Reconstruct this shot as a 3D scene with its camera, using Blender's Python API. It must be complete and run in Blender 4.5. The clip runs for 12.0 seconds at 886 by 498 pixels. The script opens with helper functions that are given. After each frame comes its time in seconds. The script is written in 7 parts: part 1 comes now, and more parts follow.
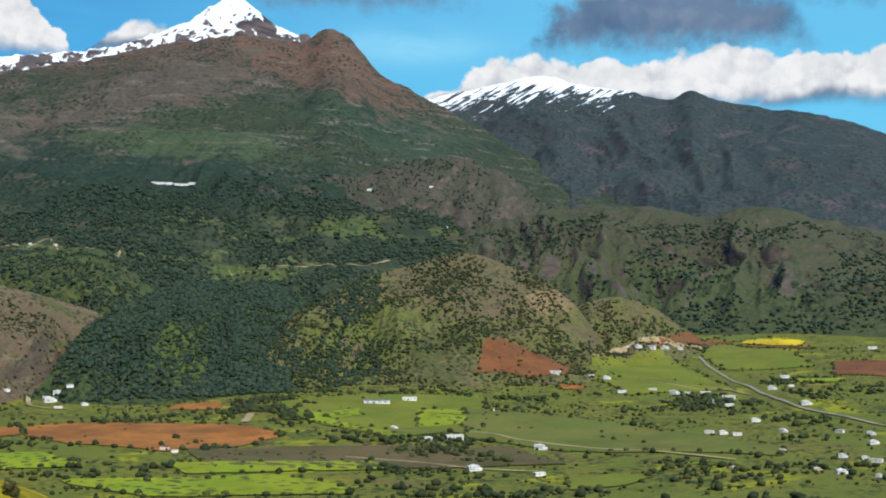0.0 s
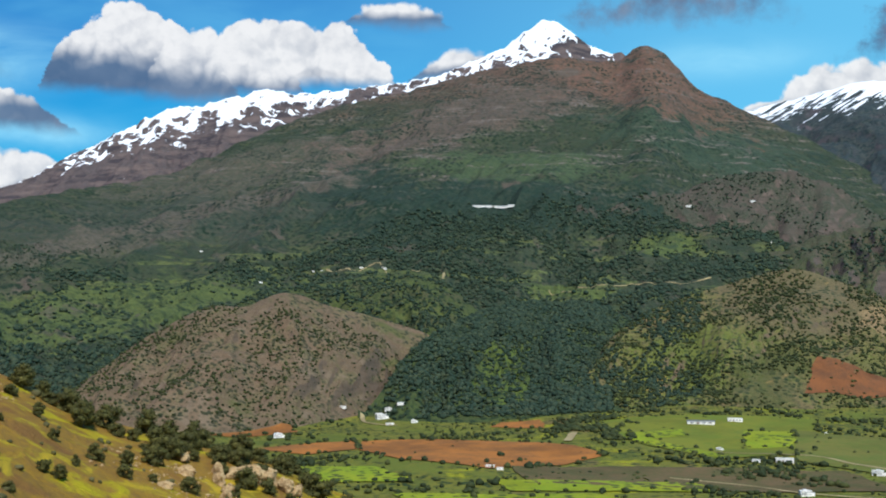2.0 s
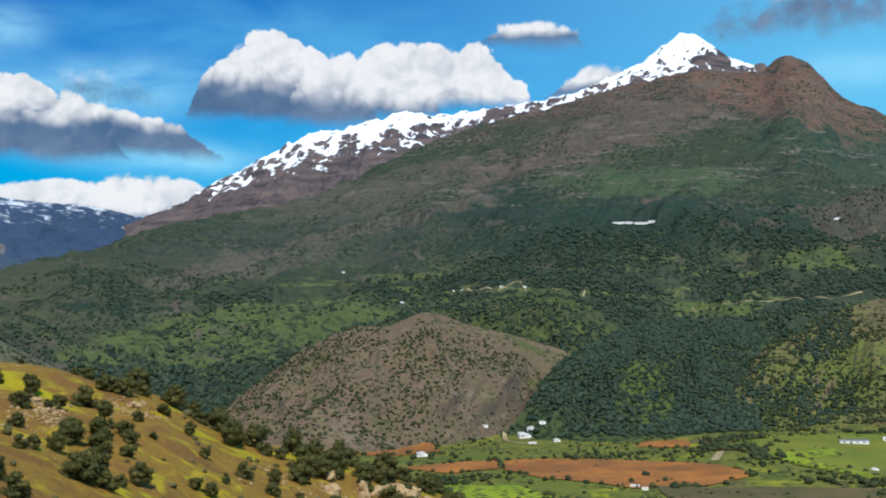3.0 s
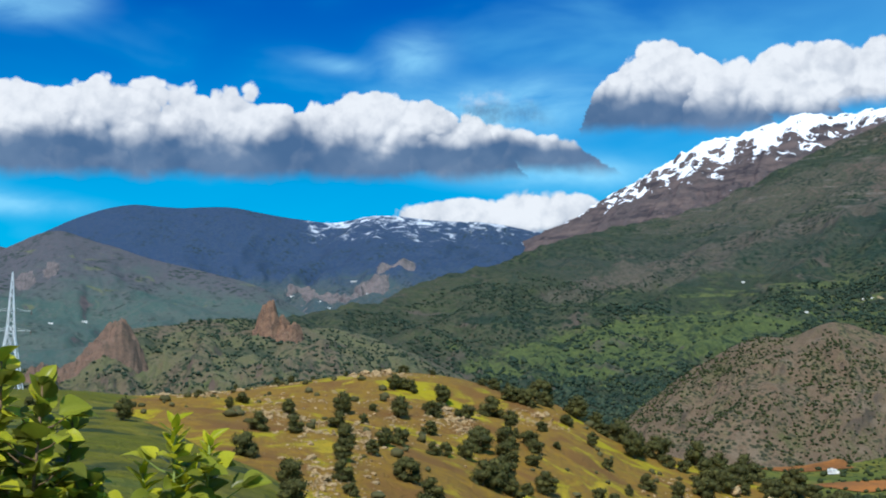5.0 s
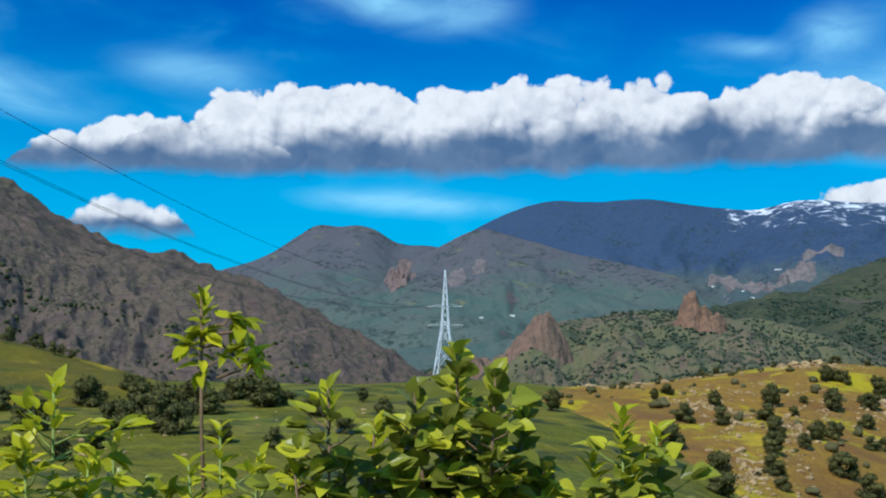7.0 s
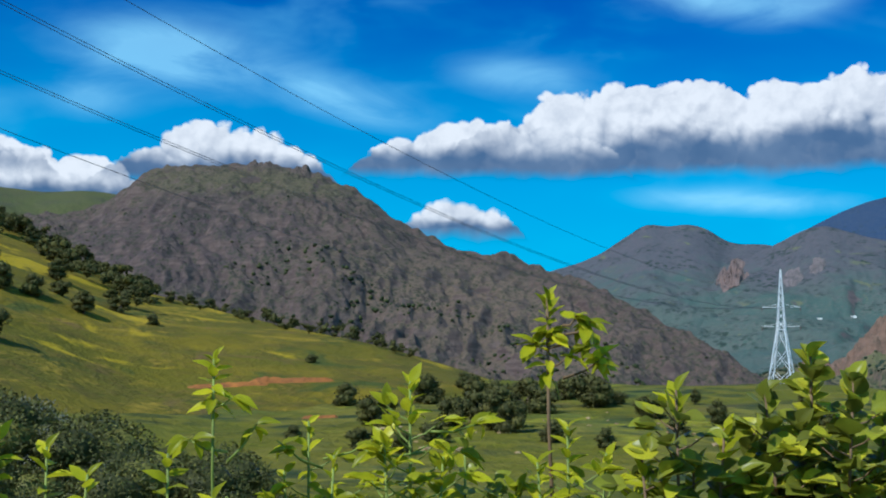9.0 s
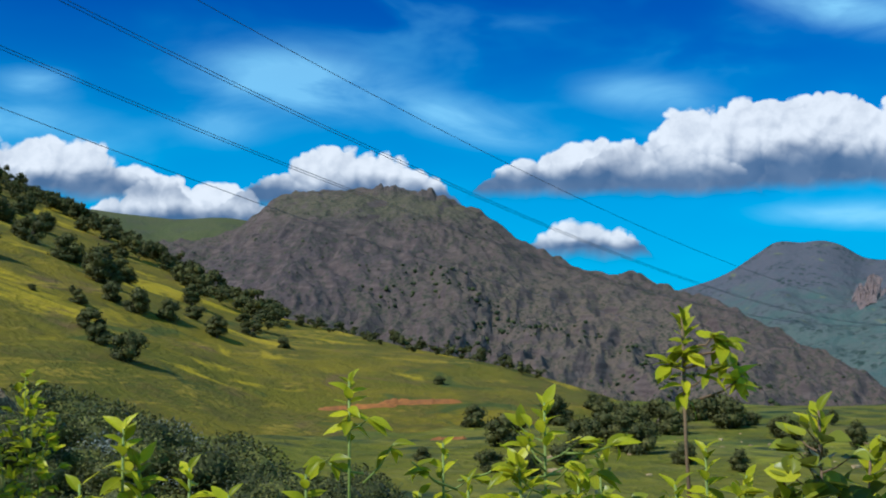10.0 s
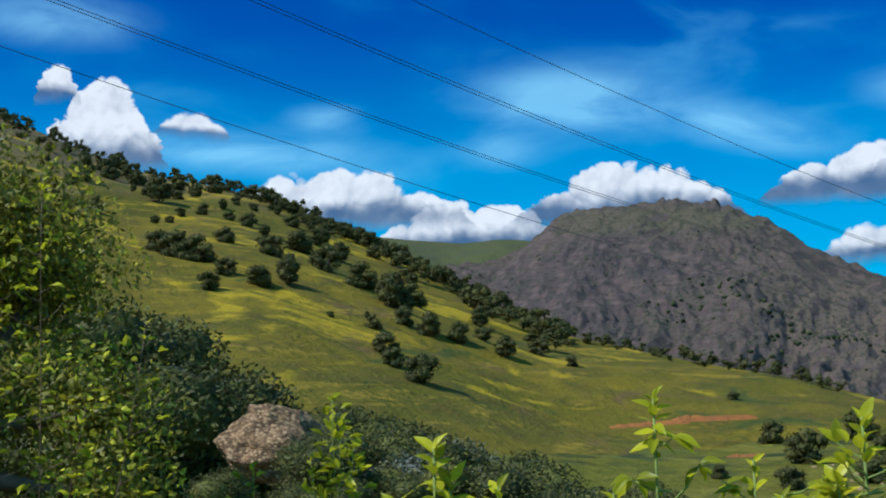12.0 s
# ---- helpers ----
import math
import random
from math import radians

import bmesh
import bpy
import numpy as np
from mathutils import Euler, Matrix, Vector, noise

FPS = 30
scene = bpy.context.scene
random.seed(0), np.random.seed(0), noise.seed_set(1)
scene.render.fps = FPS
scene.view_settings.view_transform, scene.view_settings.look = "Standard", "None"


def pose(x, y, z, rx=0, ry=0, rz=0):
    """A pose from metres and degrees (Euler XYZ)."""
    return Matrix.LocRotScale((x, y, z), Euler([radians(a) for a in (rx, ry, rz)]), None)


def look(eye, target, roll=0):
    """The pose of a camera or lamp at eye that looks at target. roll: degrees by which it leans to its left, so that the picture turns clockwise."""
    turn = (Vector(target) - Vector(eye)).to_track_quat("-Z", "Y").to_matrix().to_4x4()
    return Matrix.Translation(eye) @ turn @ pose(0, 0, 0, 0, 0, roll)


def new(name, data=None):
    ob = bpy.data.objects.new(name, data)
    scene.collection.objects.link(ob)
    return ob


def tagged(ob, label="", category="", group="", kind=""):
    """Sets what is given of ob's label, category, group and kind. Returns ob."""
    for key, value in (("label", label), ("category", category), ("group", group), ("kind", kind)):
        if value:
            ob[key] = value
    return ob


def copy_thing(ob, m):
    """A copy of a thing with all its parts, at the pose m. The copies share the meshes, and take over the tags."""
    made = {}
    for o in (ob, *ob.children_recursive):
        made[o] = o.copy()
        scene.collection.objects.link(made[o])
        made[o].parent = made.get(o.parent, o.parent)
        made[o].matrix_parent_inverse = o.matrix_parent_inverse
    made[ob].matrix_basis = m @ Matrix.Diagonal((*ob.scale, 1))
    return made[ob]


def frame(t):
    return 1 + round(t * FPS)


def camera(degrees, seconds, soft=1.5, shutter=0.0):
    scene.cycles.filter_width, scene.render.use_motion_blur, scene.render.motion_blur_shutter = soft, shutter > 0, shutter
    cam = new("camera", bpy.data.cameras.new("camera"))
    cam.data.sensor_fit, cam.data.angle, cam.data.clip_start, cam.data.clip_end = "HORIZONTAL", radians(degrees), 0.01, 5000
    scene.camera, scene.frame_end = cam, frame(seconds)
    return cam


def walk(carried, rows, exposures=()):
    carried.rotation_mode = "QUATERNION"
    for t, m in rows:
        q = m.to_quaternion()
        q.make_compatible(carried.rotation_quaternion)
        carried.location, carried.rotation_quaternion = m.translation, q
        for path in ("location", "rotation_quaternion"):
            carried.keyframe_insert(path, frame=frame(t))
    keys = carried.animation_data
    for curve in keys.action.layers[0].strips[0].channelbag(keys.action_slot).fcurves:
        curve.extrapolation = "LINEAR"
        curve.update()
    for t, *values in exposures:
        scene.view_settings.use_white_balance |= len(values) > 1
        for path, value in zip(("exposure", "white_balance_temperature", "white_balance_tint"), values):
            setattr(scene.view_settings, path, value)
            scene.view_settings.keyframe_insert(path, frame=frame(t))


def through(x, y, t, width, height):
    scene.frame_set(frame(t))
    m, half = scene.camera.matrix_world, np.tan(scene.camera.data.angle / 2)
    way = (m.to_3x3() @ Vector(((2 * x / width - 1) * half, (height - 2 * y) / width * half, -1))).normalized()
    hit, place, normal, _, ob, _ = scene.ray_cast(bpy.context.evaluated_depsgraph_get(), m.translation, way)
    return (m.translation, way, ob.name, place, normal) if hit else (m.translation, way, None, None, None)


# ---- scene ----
# ---------------------------------------------------------------- camera
cam = camera(39.5, 12.0, soft=2.0)
EYE = 1.6           # height of the lens over the ground it stands on
ARM = 0.12          # the lens swings round the body at arm's length


def turned(yaw, pitch, roll):
    a = radians(yaw)
    return pose(ARM * math.sin(a), ARM * math.cos(a), EYE, 90 + pitch, 0, -yaw) @ pose(0, 0, 0, 0, 0, -roll)


walk(cam, [(t, turned(yaw, pitch, roll)) for t, yaw, pitch, roll in [
    (0.0, 54.47, 3.90, -0.01), (0.5, 50.36, 3.91, -0.14), (1.0, 46.51, 4.06, -0.14), (1.5, 42.96, 4.37, -0.12),
    (2.0, 39.72, 4.80, 0.08), (2.5, 36.61, 5.29, 0.35), (2.7, 35.30, 5.46, 0.40), (4.3, 22.23, 6.28, 0.10),
    (4.5, 20.18, 6.29, 0.07), (5.0, 14.89, 6.32, 0.10), (5.5, 9.69, 6.27, 0.15), (6.0, 4.74, 6.19, 0.25),
    (6.5, 0.0, 6.09, 0.27), (7.0, -4.50, 5.96, 0.10), (7.5, -8.85, 5.82, -0.16), (7.7, -10.54, 5.76, -0.31),
    (9.3, -21.57, 6.10, -0.80), (9.5, -22.74, 6.27, -0.81), (10.0, -25.63, 6.82, -0.51), (10.5, -28.68, 7.29, -0.20),
    (11.0, -32.01, 7.59, 0.22), (11.5, -35.52, 7.67, 0.45), (12.0, -38.83, 7.64, 0.43)]],
     [(0.0, 0.05, 6000, 8), (4.5, 0.05, 5650, 7), (12.0, 0.0, 5300, 6)])

# ---------------------------------------------------------------- sky, sun
SUN_AZ, SUN_EL = -152.0, 47.0


def sun_way():
    a, e = radians(SUN_AZ), radians(SUN_EL)
    return Vector((math.sin(a) * math.cos(e), math.cos(a) * math.cos(e), math.sin(e)))


sun = new("sun", bpy.data.lights.new("sun", "SUN"))
sun.data.energy, sun.data.angle, sun.data.color = 5.0, radians(0.53), (1.0, 0.93, 0.82)
sun.matrix_world = look(sun_way() * 100, (0, 0, 0))

world = bpy.data.worlds.new("sky")
scene.world = world
world.use_nodes = True


class Nodes:
    """Short hand for wiring a node tree."""

    def __init__(self, tree):
        self.tree = tree
        tree.nodes.clear()

    def plug(self, socket, value):
        if isinstance(value, bpy.types.NodeSocket):
            self.tree.links.new(value, socket)
        elif value is not None:
            socket.default_value = value

    def math(self, op, a, b=None, c=None, clamp=False):
        n = self.tree.nodes.new("ShaderNodeMath")
        n.operation, n.use_clamp = op, clamp
        for s, v in zip(n.inputs, (a, b, c)):
            self.plug(s, v)
        return n.outputs[0]

    def step(self, x, lo, hi, a=0.0, b=1.0):
        n = self.tree.nodes.new("ShaderNodeMapRange")
        n.interpolation_type = "SMOOTHSTEP"
        for s, v in zip(n.inputs, (x, lo, hi, a, b)):
            self.plug(s, v)
        return n.outputs[0]

    def mix(self, f, a, b, kind="MIX"):
        n = self.tree.nodes.new("ShaderNodeMix")
        n.data_type, n.blend_type = "RGBA", kind
        self.plug(n.inputs[0], f)
        for s, v in ((n.inputs[6], a), (n.inputs[7], b)):
            self.plug(s, (*v, 1) if isinstance(v, tuple) and len(v) == 3 else v)
        return n.outputs[2]

    def noise(self, vec, scale, detail=4.0, rough=0.5, kind="FBM", distortion=0.0):
        n = self.tree.nodes.new("ShaderNodeTexNoise")
        n.noise_type = kind
        self.plug(n.inputs["Vector"], vec)
        self.plug(n.inputs["Scale"], scale)
        self.plug(n.inputs["Detail"], detail)
        self.plug(n.inputs["Roughness"], rough)
        self.plug(n.inputs["Distortion"], distortion)
        return n.outputs[0]

    def cells(self, vec, scale, feature="F1", randomness=1.0):
        n = self.tree.nodes.new("ShaderNodeTexVoronoi")
        n.feature = feature
        self.plug(n.inputs["Vector"], vec)
        self.plug(n.inputs["Scale"], scale)
        self.plug(n.inputs["Randomness"], randomness)
        return n.outputs["Distance"], n.outputs["Color"] if feature != "DISTANCE_TO_EDGE" else None

    def add(self, kind):
        return self.tree.nodes.new(kind)

    def scaled(self, vec, sx, sy, sz):
        n = self.add("ShaderNodeMapping")
        self.plug(n.inputs[0], vec)
        n.inputs["Scale"].default_value = (sx, sy, sz)
        return n.outputs[0]


def build_sky():
    k = Nodes(world.node_tree)
    out, bg, tex = k.add("ShaderNodeOutputWorld"), k.add("ShaderNodeBackground"), k.add("ShaderNodeTexSky")
    tex.sky_type, tex.sun_disc = "NISHITA", False
    tex.sun_elevation, tex.sun_rotation = radians(SUN_EL), radians(SUN_AZ % 360)
    tex.air_density, tex.dust_density, tex.ozone_density, tex.altitude = 1.0, 0.3, 4.0, 900
    hue = k.add("ShaderNodeHueSaturation")
    hue.inputs["Hue"].default_value = SKY_HUE
    hue.inputs["Saturation"].default_value = SKY_SAT
    hue.inputs["Value"].default_value = SKY_GAIN
    k.plug(hue.inputs["Color"], tex.outputs[0])
    way = k.add("ShaderNodeTexCoord").outputs["Generated"]
    xyz = k.add("ShaderNodeSeparateXYZ")
    k.plug(xyz.inputs[0], way)
    az = k.math("MULTIPLY", k.math("ARCTAN2", xyz.outputs[0], xyz.outputs[1]), 180 / math.pi)
    el = k.math("MULTIPLY", k.math("ARCSINE", xyz.outputs[2]), 180 / math.pi)
    flat = k.add("ShaderNodeCombineXYZ")
    k.plug(flat.inputs[0], az)
    k.plug(flat.inputs[1], el)
    plane = flat.outputs[0]
    # the sky pales towards the horizon
    deep = k.mix(1.0, hue.outputs[0], (0.015, 0.46, 0.82), "MULTIPLY")
    sky = k.mix(k.step(el, 19.0, 3.0, 0.0, 0.95), deep, (0.025, 0.47, 0.71))
    sky = k.mix(k.step(az, 12.0, 62.0, 0.0, 0.75), sky, (0.22, 0.64, 0.87))
    # high thin cloud in long streaks
    thin = k.noise(k.scaled(plane, 0.06, 0.20, 1), 1.0, 4.0, 0.5, distortion=0.8)
    thin2 = k.noise(k.scaled(plane, 0.12, 0.30, 1), 1.0, 4.0, 0.5, distortion=0.4)
    veil = k.math("MULTIPLY", k.step(thin, 0.38, 0.72), k.step(thin2, 0.36, 0.72))
    sky = k.mix(k.math("MULTIPLY", veil, 0.34), sky, (0.24, 0.66, 0.86))
    # soft white wisps at their places
    ragged = k.math("SUBTRACT", k.noise(k.scaled(plane, 0.16, 0.42, 1), 1.0, 5.0, 0.55, distortion=0.6), 0.5)
    for centre, high, long, deep, fall, dense in WISPS:
        across = k.math("MULTIPLY", k.math("SUBTRACT", az, centre), 1.0 / long)
        rise = k.math("SUBTRACT", k.math("SUBTRACT", el, high), k.math("MULTIPLY", k.math("SUBTRACT", az, centre), fall))
        rise = k.math("MULTIPLY", rise, 1.0 / deep)
        far = k.math("ADD", k.math("MULTIPLY", across, across), k.math("MULTIPLY", rise, rise))
        body = k.math("EXPONENT", k.math("MULTIPLY", far, -1.1))
        torn = k.math("MULTIPLY", body, k.math("ADD", k.math("MULTIPLY", ragged, 3.4), 1.0), clamp=True)
        sky = k.mix(k.math("MULTIPLY", torn, dense), sky, (0.40, 0.77, 0.92))
    # billows: round lobes of three sizes, as on a cauliflower
    warp = k.add("ShaderNodeTexNoise")
    warp.inputs["Scale"].default_value, warp.inputs["Detail"].default_value = 0.55, 3.0
    k.plug(warp.inputs["Vector"], plane)
    bent = k.add("ShaderNodeVectorMath")
    bent.operation = "MULTIPLY_ADD"
    k.plug(bent.inputs[0], warp.outputs["Color"])
    bent.inputs[1].default_value = (1.1, 1.1, 0.0)
    k.plug(bent.inputs[2], plane)

    def lobes(at):
        height = None
        for scale, weight in ((0.40, 1.0), (0.95, 0.52), (2.3, 0.24)):
            f, _ = k.cells(at, scale, "F1")
            lobe = k.math("MULTIPLY", k.math("SUBTRACT", 0.42, k.math("MULTIPLY", f, f)), weight * 1.7)
            height = lobe if height is None else k.math("ADD", height, lobe)
        return height

    lift = k.math("ADD", lobes(bent.outputs[0]), k.math("MULTIPLY", k.math("SUBTRACT", k.noise(plane, 2.6, 5.0, 0.6), 0.5), 0.28))
    broad = k.math("SUBTRACT", k.noise(plane, 0.30, 3.0, 0.5), 0.5)
    frayed = k.math("SUBTRACT", k.noise(plane, 0.9, 6.0, 0.62), 0.5)
    azw = k.math("ADD", az, k.math("MULTIPLY", frayed, 1.6))
    low = k.math("ADD", el, k.math("ADD", k.math("MULTIPLY", frayed, 0.5), k.math("MULTIPLY", broad, 1.0)))
    cover, light, total = None, None, None
    for centre, base, half, height, grey in FRONT_CLOUDS + SIDE_CLOUDS:
        u = k.math("MULTIPLY", k.math("SUBTRACT", azw, centre), 1.0 / half)
        dome = k.math("MULTIPLY", k.math("SUBTRACT", 1.0, k.math("POWER", k.math("ABSOLUTE", u), 2.6)), height)
        over = k.math("SUBTRACT", k.math("ADD", dome, k.math("MULTIPLY", lift, min(0.85, 0.3 * height))), k.math("SUBTRACT", el, base))
        under = k.math("SUBTRACT", low, base)
        if grey > 0.4:
            over = k.math("ADD", over, k.math("MULTIPLY", frayed, 2.4))
            m = k.math("MULTIPLY", k.step(over, -0.5, 1.3), k.step(k.math("ADD", under, k.math("MULTIPLY", frayed, 1.5)), -0.6, 1.0))
        else:
            m = k.math("MULTIPLY", k.step(over, -0.05, 0.20), k.step(under, -0.35, 0.45))
        rise = k.math("DIVIDE", k.math("SUBTRACT", el, base), height)
        lit = k.step(k.math("ADD", rise, k.math("ADD", k.math("MULTIPLY", broad, 0.7), k.math("MULTIPLY", k.math("SUBTRACT", lift, 0.1), 0.08))), 0.20 + grey, 0.62 + grey)
        share = k.math("MULTIPLY", lit, m)
        light = share if light is None else k.math("ADD", light, share)
        total = m if total is None else k.math("ADD", total, m)
        cover = m if cover is None else k.math("MAXIMUM", cover, m)
    light = k.math("DIVIDE", light, k.math("MAXIMUM", total, 0.001), clamp=True)
    shifted = k.add("ShaderNodeVectorMath")
    shifted.operation = "ADD"
    k.plug(shifted.inputs[0], bent.outputs[0])
    shifted.inputs[1].default_value = (-0.22, 0.36, 0.0)
    billow = k.math("SUBTRACT", lift, lobes(shifted.outputs[0]))
    light = k.math("ADD", light, k.math("MULTIPLY", k.math("MULTIPLY", billow, 0.38), k.step(light, 0.0, 0.5, 0.25, 1.0)), clamp=True)
    ripple = k.step(k.noise(plane, 0.8, 5.0, 0.62), 0.40, 0.72, 1.0, 0.80)
    gloom = k.mix(k.step(broad, -0.16, 0.16), (0.085, 0.140, 0.24), (0.16, 0.215, 0.31))
    white = k.mix(k.math("MULTIPLY", light, ripple), gloom, (0.93, 0.87, 0.81))
    k.plug(bg.inputs[0], k.mix(k.math("MULTIPLY", cover, 0.96), sky, white))
    bg.inputs[1].default_value = 1.0
    k.tree.links.new(bg.outputs[0], out.inputs[0])


SKY_HUE, SKY_SAT, SKY_GAIN = 0.49, 1.75, 0.109
# azimuth, elevation, half length, half depth (degrees), slope, density
WISPS = [(-32.7, 14.3, 4.2, 1.5, -0.06, 0.6), (-24.6, 12.8, 3.2, 0.9, -0.22, 0.85), (-7.4, 17.2, 3.0, 0.9, -0.2, 0.85), (-47.5, 11.9, 5.5, 0.9, -0.03, 0.6), (-44.3, 13.6, 1.6, 0.6, 0.0, 0.5),
         (-36.0, 12.2, 2.0, 0.8, 0.0, 0.35), (-16.0, 13.8, 3.0, 0.8, -0.1, 0.45), (13.3, 15.0, 1.8, 1.1, 0.1, 0.6), (9.6, 14.8, 1.8, 0.45, -0.15, 0.6), (18.2, 12.8, 4.6, 1.3, 0.05, 0.7),
         (-6.0, 8.1, 4.0, 0.5, -0.05, 0.65), (-3.0, 17.0, 2.0, 0.8, 0.0, 0.4), (19.5, 9.8, 5.0, 0.8, -0.03, 0.7), (42.5, 11.6, 3.5, 0.8, 0.0, 0.5), (-57.0, 17.5, 3.5, 1.0, 0.0, 0.45), (53.0, 13.2, 3.5, 0.8, 0.0, 0.5)]
# azimuth, height of the base, half width, thickness (degrees), share in shade
FRONT_CLOUDS = [
    (-19.0, 6.5, 3.0, 1.4, 0.05), (-17.5, 9.3, 6.5, 2.3, 0.1), (-9.5, 9.4, 10.5, 3.7, 0.1), (-2.0, 9.5, 10.0, 3.8, 0.12),
    (5.0, 9.5, 8.0, 3.8, 0.12), (12.0, 9.6, 6.5, 3.4, 0.18), (17.5, 9.9, 5.0, 1.9, 0.3),
    (17.8, 7.0, 7.0, 1.8, -0.2), (25.6, 11.6, 4.4, 3.6, 0.08), (29.5, 11.9, 3.6, 2.8, -0.1), (33.2, 12.3, 4.0, 2.7, -0.3), (37.6, 15.1, 2.4, 1.1, 0.0)]
SIDE_CLOUDS = [
    (-44.0, 8.7, 6.5, 2.2, 0.0), (-37.0, 7.4, 5.5, 2.1, 0.0), (-30.3, 8.6, 5.2, 2.5, 0.08), (-42.0, 9.0, 3.0, 1.7, 0.1),
    (-54.5, 11.2, 2.7, 3.1, -0.05), (-56.6, 13.9, 1.0, 1.4, 0.0), (-50.6, 12.7, 1.7, 0.9, 0.0),
    (41.0, 12.6, 2.6, 1.2, 0.1), (60.0, 10.6, 6.5, 1.9, -0.3), (67.5, 10.4, 6.5, 2.1, -0.25), (75.0, 10.2, 6.0, 2.0, -0.2),
    (65.0, 13.0, 6.5, 3.6, 0.42), (72.0, 14.6, 6.0, 1.8, 0.5), (50.5, 15.2, 5.0, 1.6, 0.5), (17.5, 12.2, 3.0, 1.0, 0.45),
    (95.0, 11.0, 14.0, 4.0, 0.1), (130.0, 9.0, 16.0, 5.0, 0.1), (-150.0, 10.0, 22.0, 5.0, 0.1), (-90.0, 12.0, 10.0, 3.0, 0.1)]
build_sky()

# ---------------------------------------------------------------- the lie of the land
# -- plan --
D2R = math.pi / 180


def hashed(ix, iy, seed):
    h = (ix.astype(np.int64) * 374761393 + iy.astype(np.int64) * 668265263 + seed * 974634777) & 0xFFFFFFFF
    h = ((h ^ (h >> 13)) * 1274126177) & 0xFFFFFFFF
    return ((h ^ (h >> 16)) & 0xFFFFFF) / float(0xFFFFFF)


def lumps(x, y, seed=0):
    """Gradient noise, about -1 to 1."""
    ix, iy = np.floor(x), np.floor(y)
    fx, fy = x - ix, y - iy
    ux, uy = fx * fx * fx * (fx * (fx * 6 - 15) + 10), fy * fy * fy * (fy * (fy * 6 - 15) + 10)

    def corner(a, b):
        w = hashed(ix + a, iy + b, seed) * 2 * math.pi
        return np.cos(w) * (fx - a) + np.sin(w) * (fy - b)

    top = corner(0, 0) * (1 - ux) + corner(1, 0) * ux
    low = corner(0, 1) * (1 - ux) + corner(1, 1) * ux
    return (top * (1 - uy) + low * uy) * 1.5


def fbm(x, y, octaves=5, seed=0, rough=0.5):
    s, a = 0.0, 1.0
    for i in range(octaves):
        s = s + a * lumps(x * 2 ** i, y * 2 ** i, seed + i * 7)
        a *= rough
    return s


def ridged(x, y, octaves=5, seed=0, rough=0.55):
    s, a = 0.0, 1.0
    for i in range(octaves):
        s = s + a * (1 - 2 * np.abs(lumps(x * 2 ** i, y * 2 ** i, seed + i * 7)))
        a *= rough
    return s


def ease(a, b, x):
    t = np.clip((x - a) / (b - a), 0, 1)
    return t * t * (3 - 2 * t)


def glide(x, knots, col):
    """A smooth curve through a few knots (x first, value in column col)."""
    k = np.array(knots, float)
    xs, ys = k[:, 0], k[:, col]
    m = np.gradient(ys, xs)
    i = np.clip(np.searchsorted(xs, x) - 1, 0, len(xs) - 2)
    h = xs[i + 1] - xs[i]
    t = np.clip((x - xs[i]) / h, 0, 1)
    return ((2 * t ** 3 - 3 * t * t + 1) * ys[i] + (t ** 3 - 2 * t * t + t) * h * m[i]
            + (3 * t * t - 2 * t ** 3) * ys[i + 1] + (t ** 3 - t * t) * h * m[i + 1])


# distance, height: the valley to the right, the meadow to the left
VALLEY = [(0, 0), (40, -6), (120, -25), (300, -55), (600, -73), (850, -62), (1100, -49), (1700, 0), (3000, 150), (5200, 300)]
MEADOW = [(0, 0), (15, -1.4), (40, -3.9), (80, -5.0), (130, -2.6), (195, 1.0), (260, -4), (500, -45), (900, -48), (1600, 0), (3000, 60), (5200, 200)]


def ground_z(az, d):
    az, d = np.broadcast_arrays(np.asarray(az, float), np.asarray(d, float))
    right = ease(-2, 30, az)
    z = glide(d, VALLEY, 1) * right + glide(d, MEADOW, 1) * (1 - right)
    z = z + np.minimum(d, 70) * 0.085 * ease(-28, -52, az)
    x, y = d * np.sin(az * D2R), d * np.cos(az * D2R)
    rough = np.clip(d - 4, 0, 400)
    return z + fbm(x / 45, y / 45, 4, 3) * np.minimum(rough * 0.006, 0.7) * (1 - 0.8 * ease(300, 500, d)) + fbm(x / 260, y / 260, 3, 5) * np.clip((d - 350) * 0.01, 0, 6)


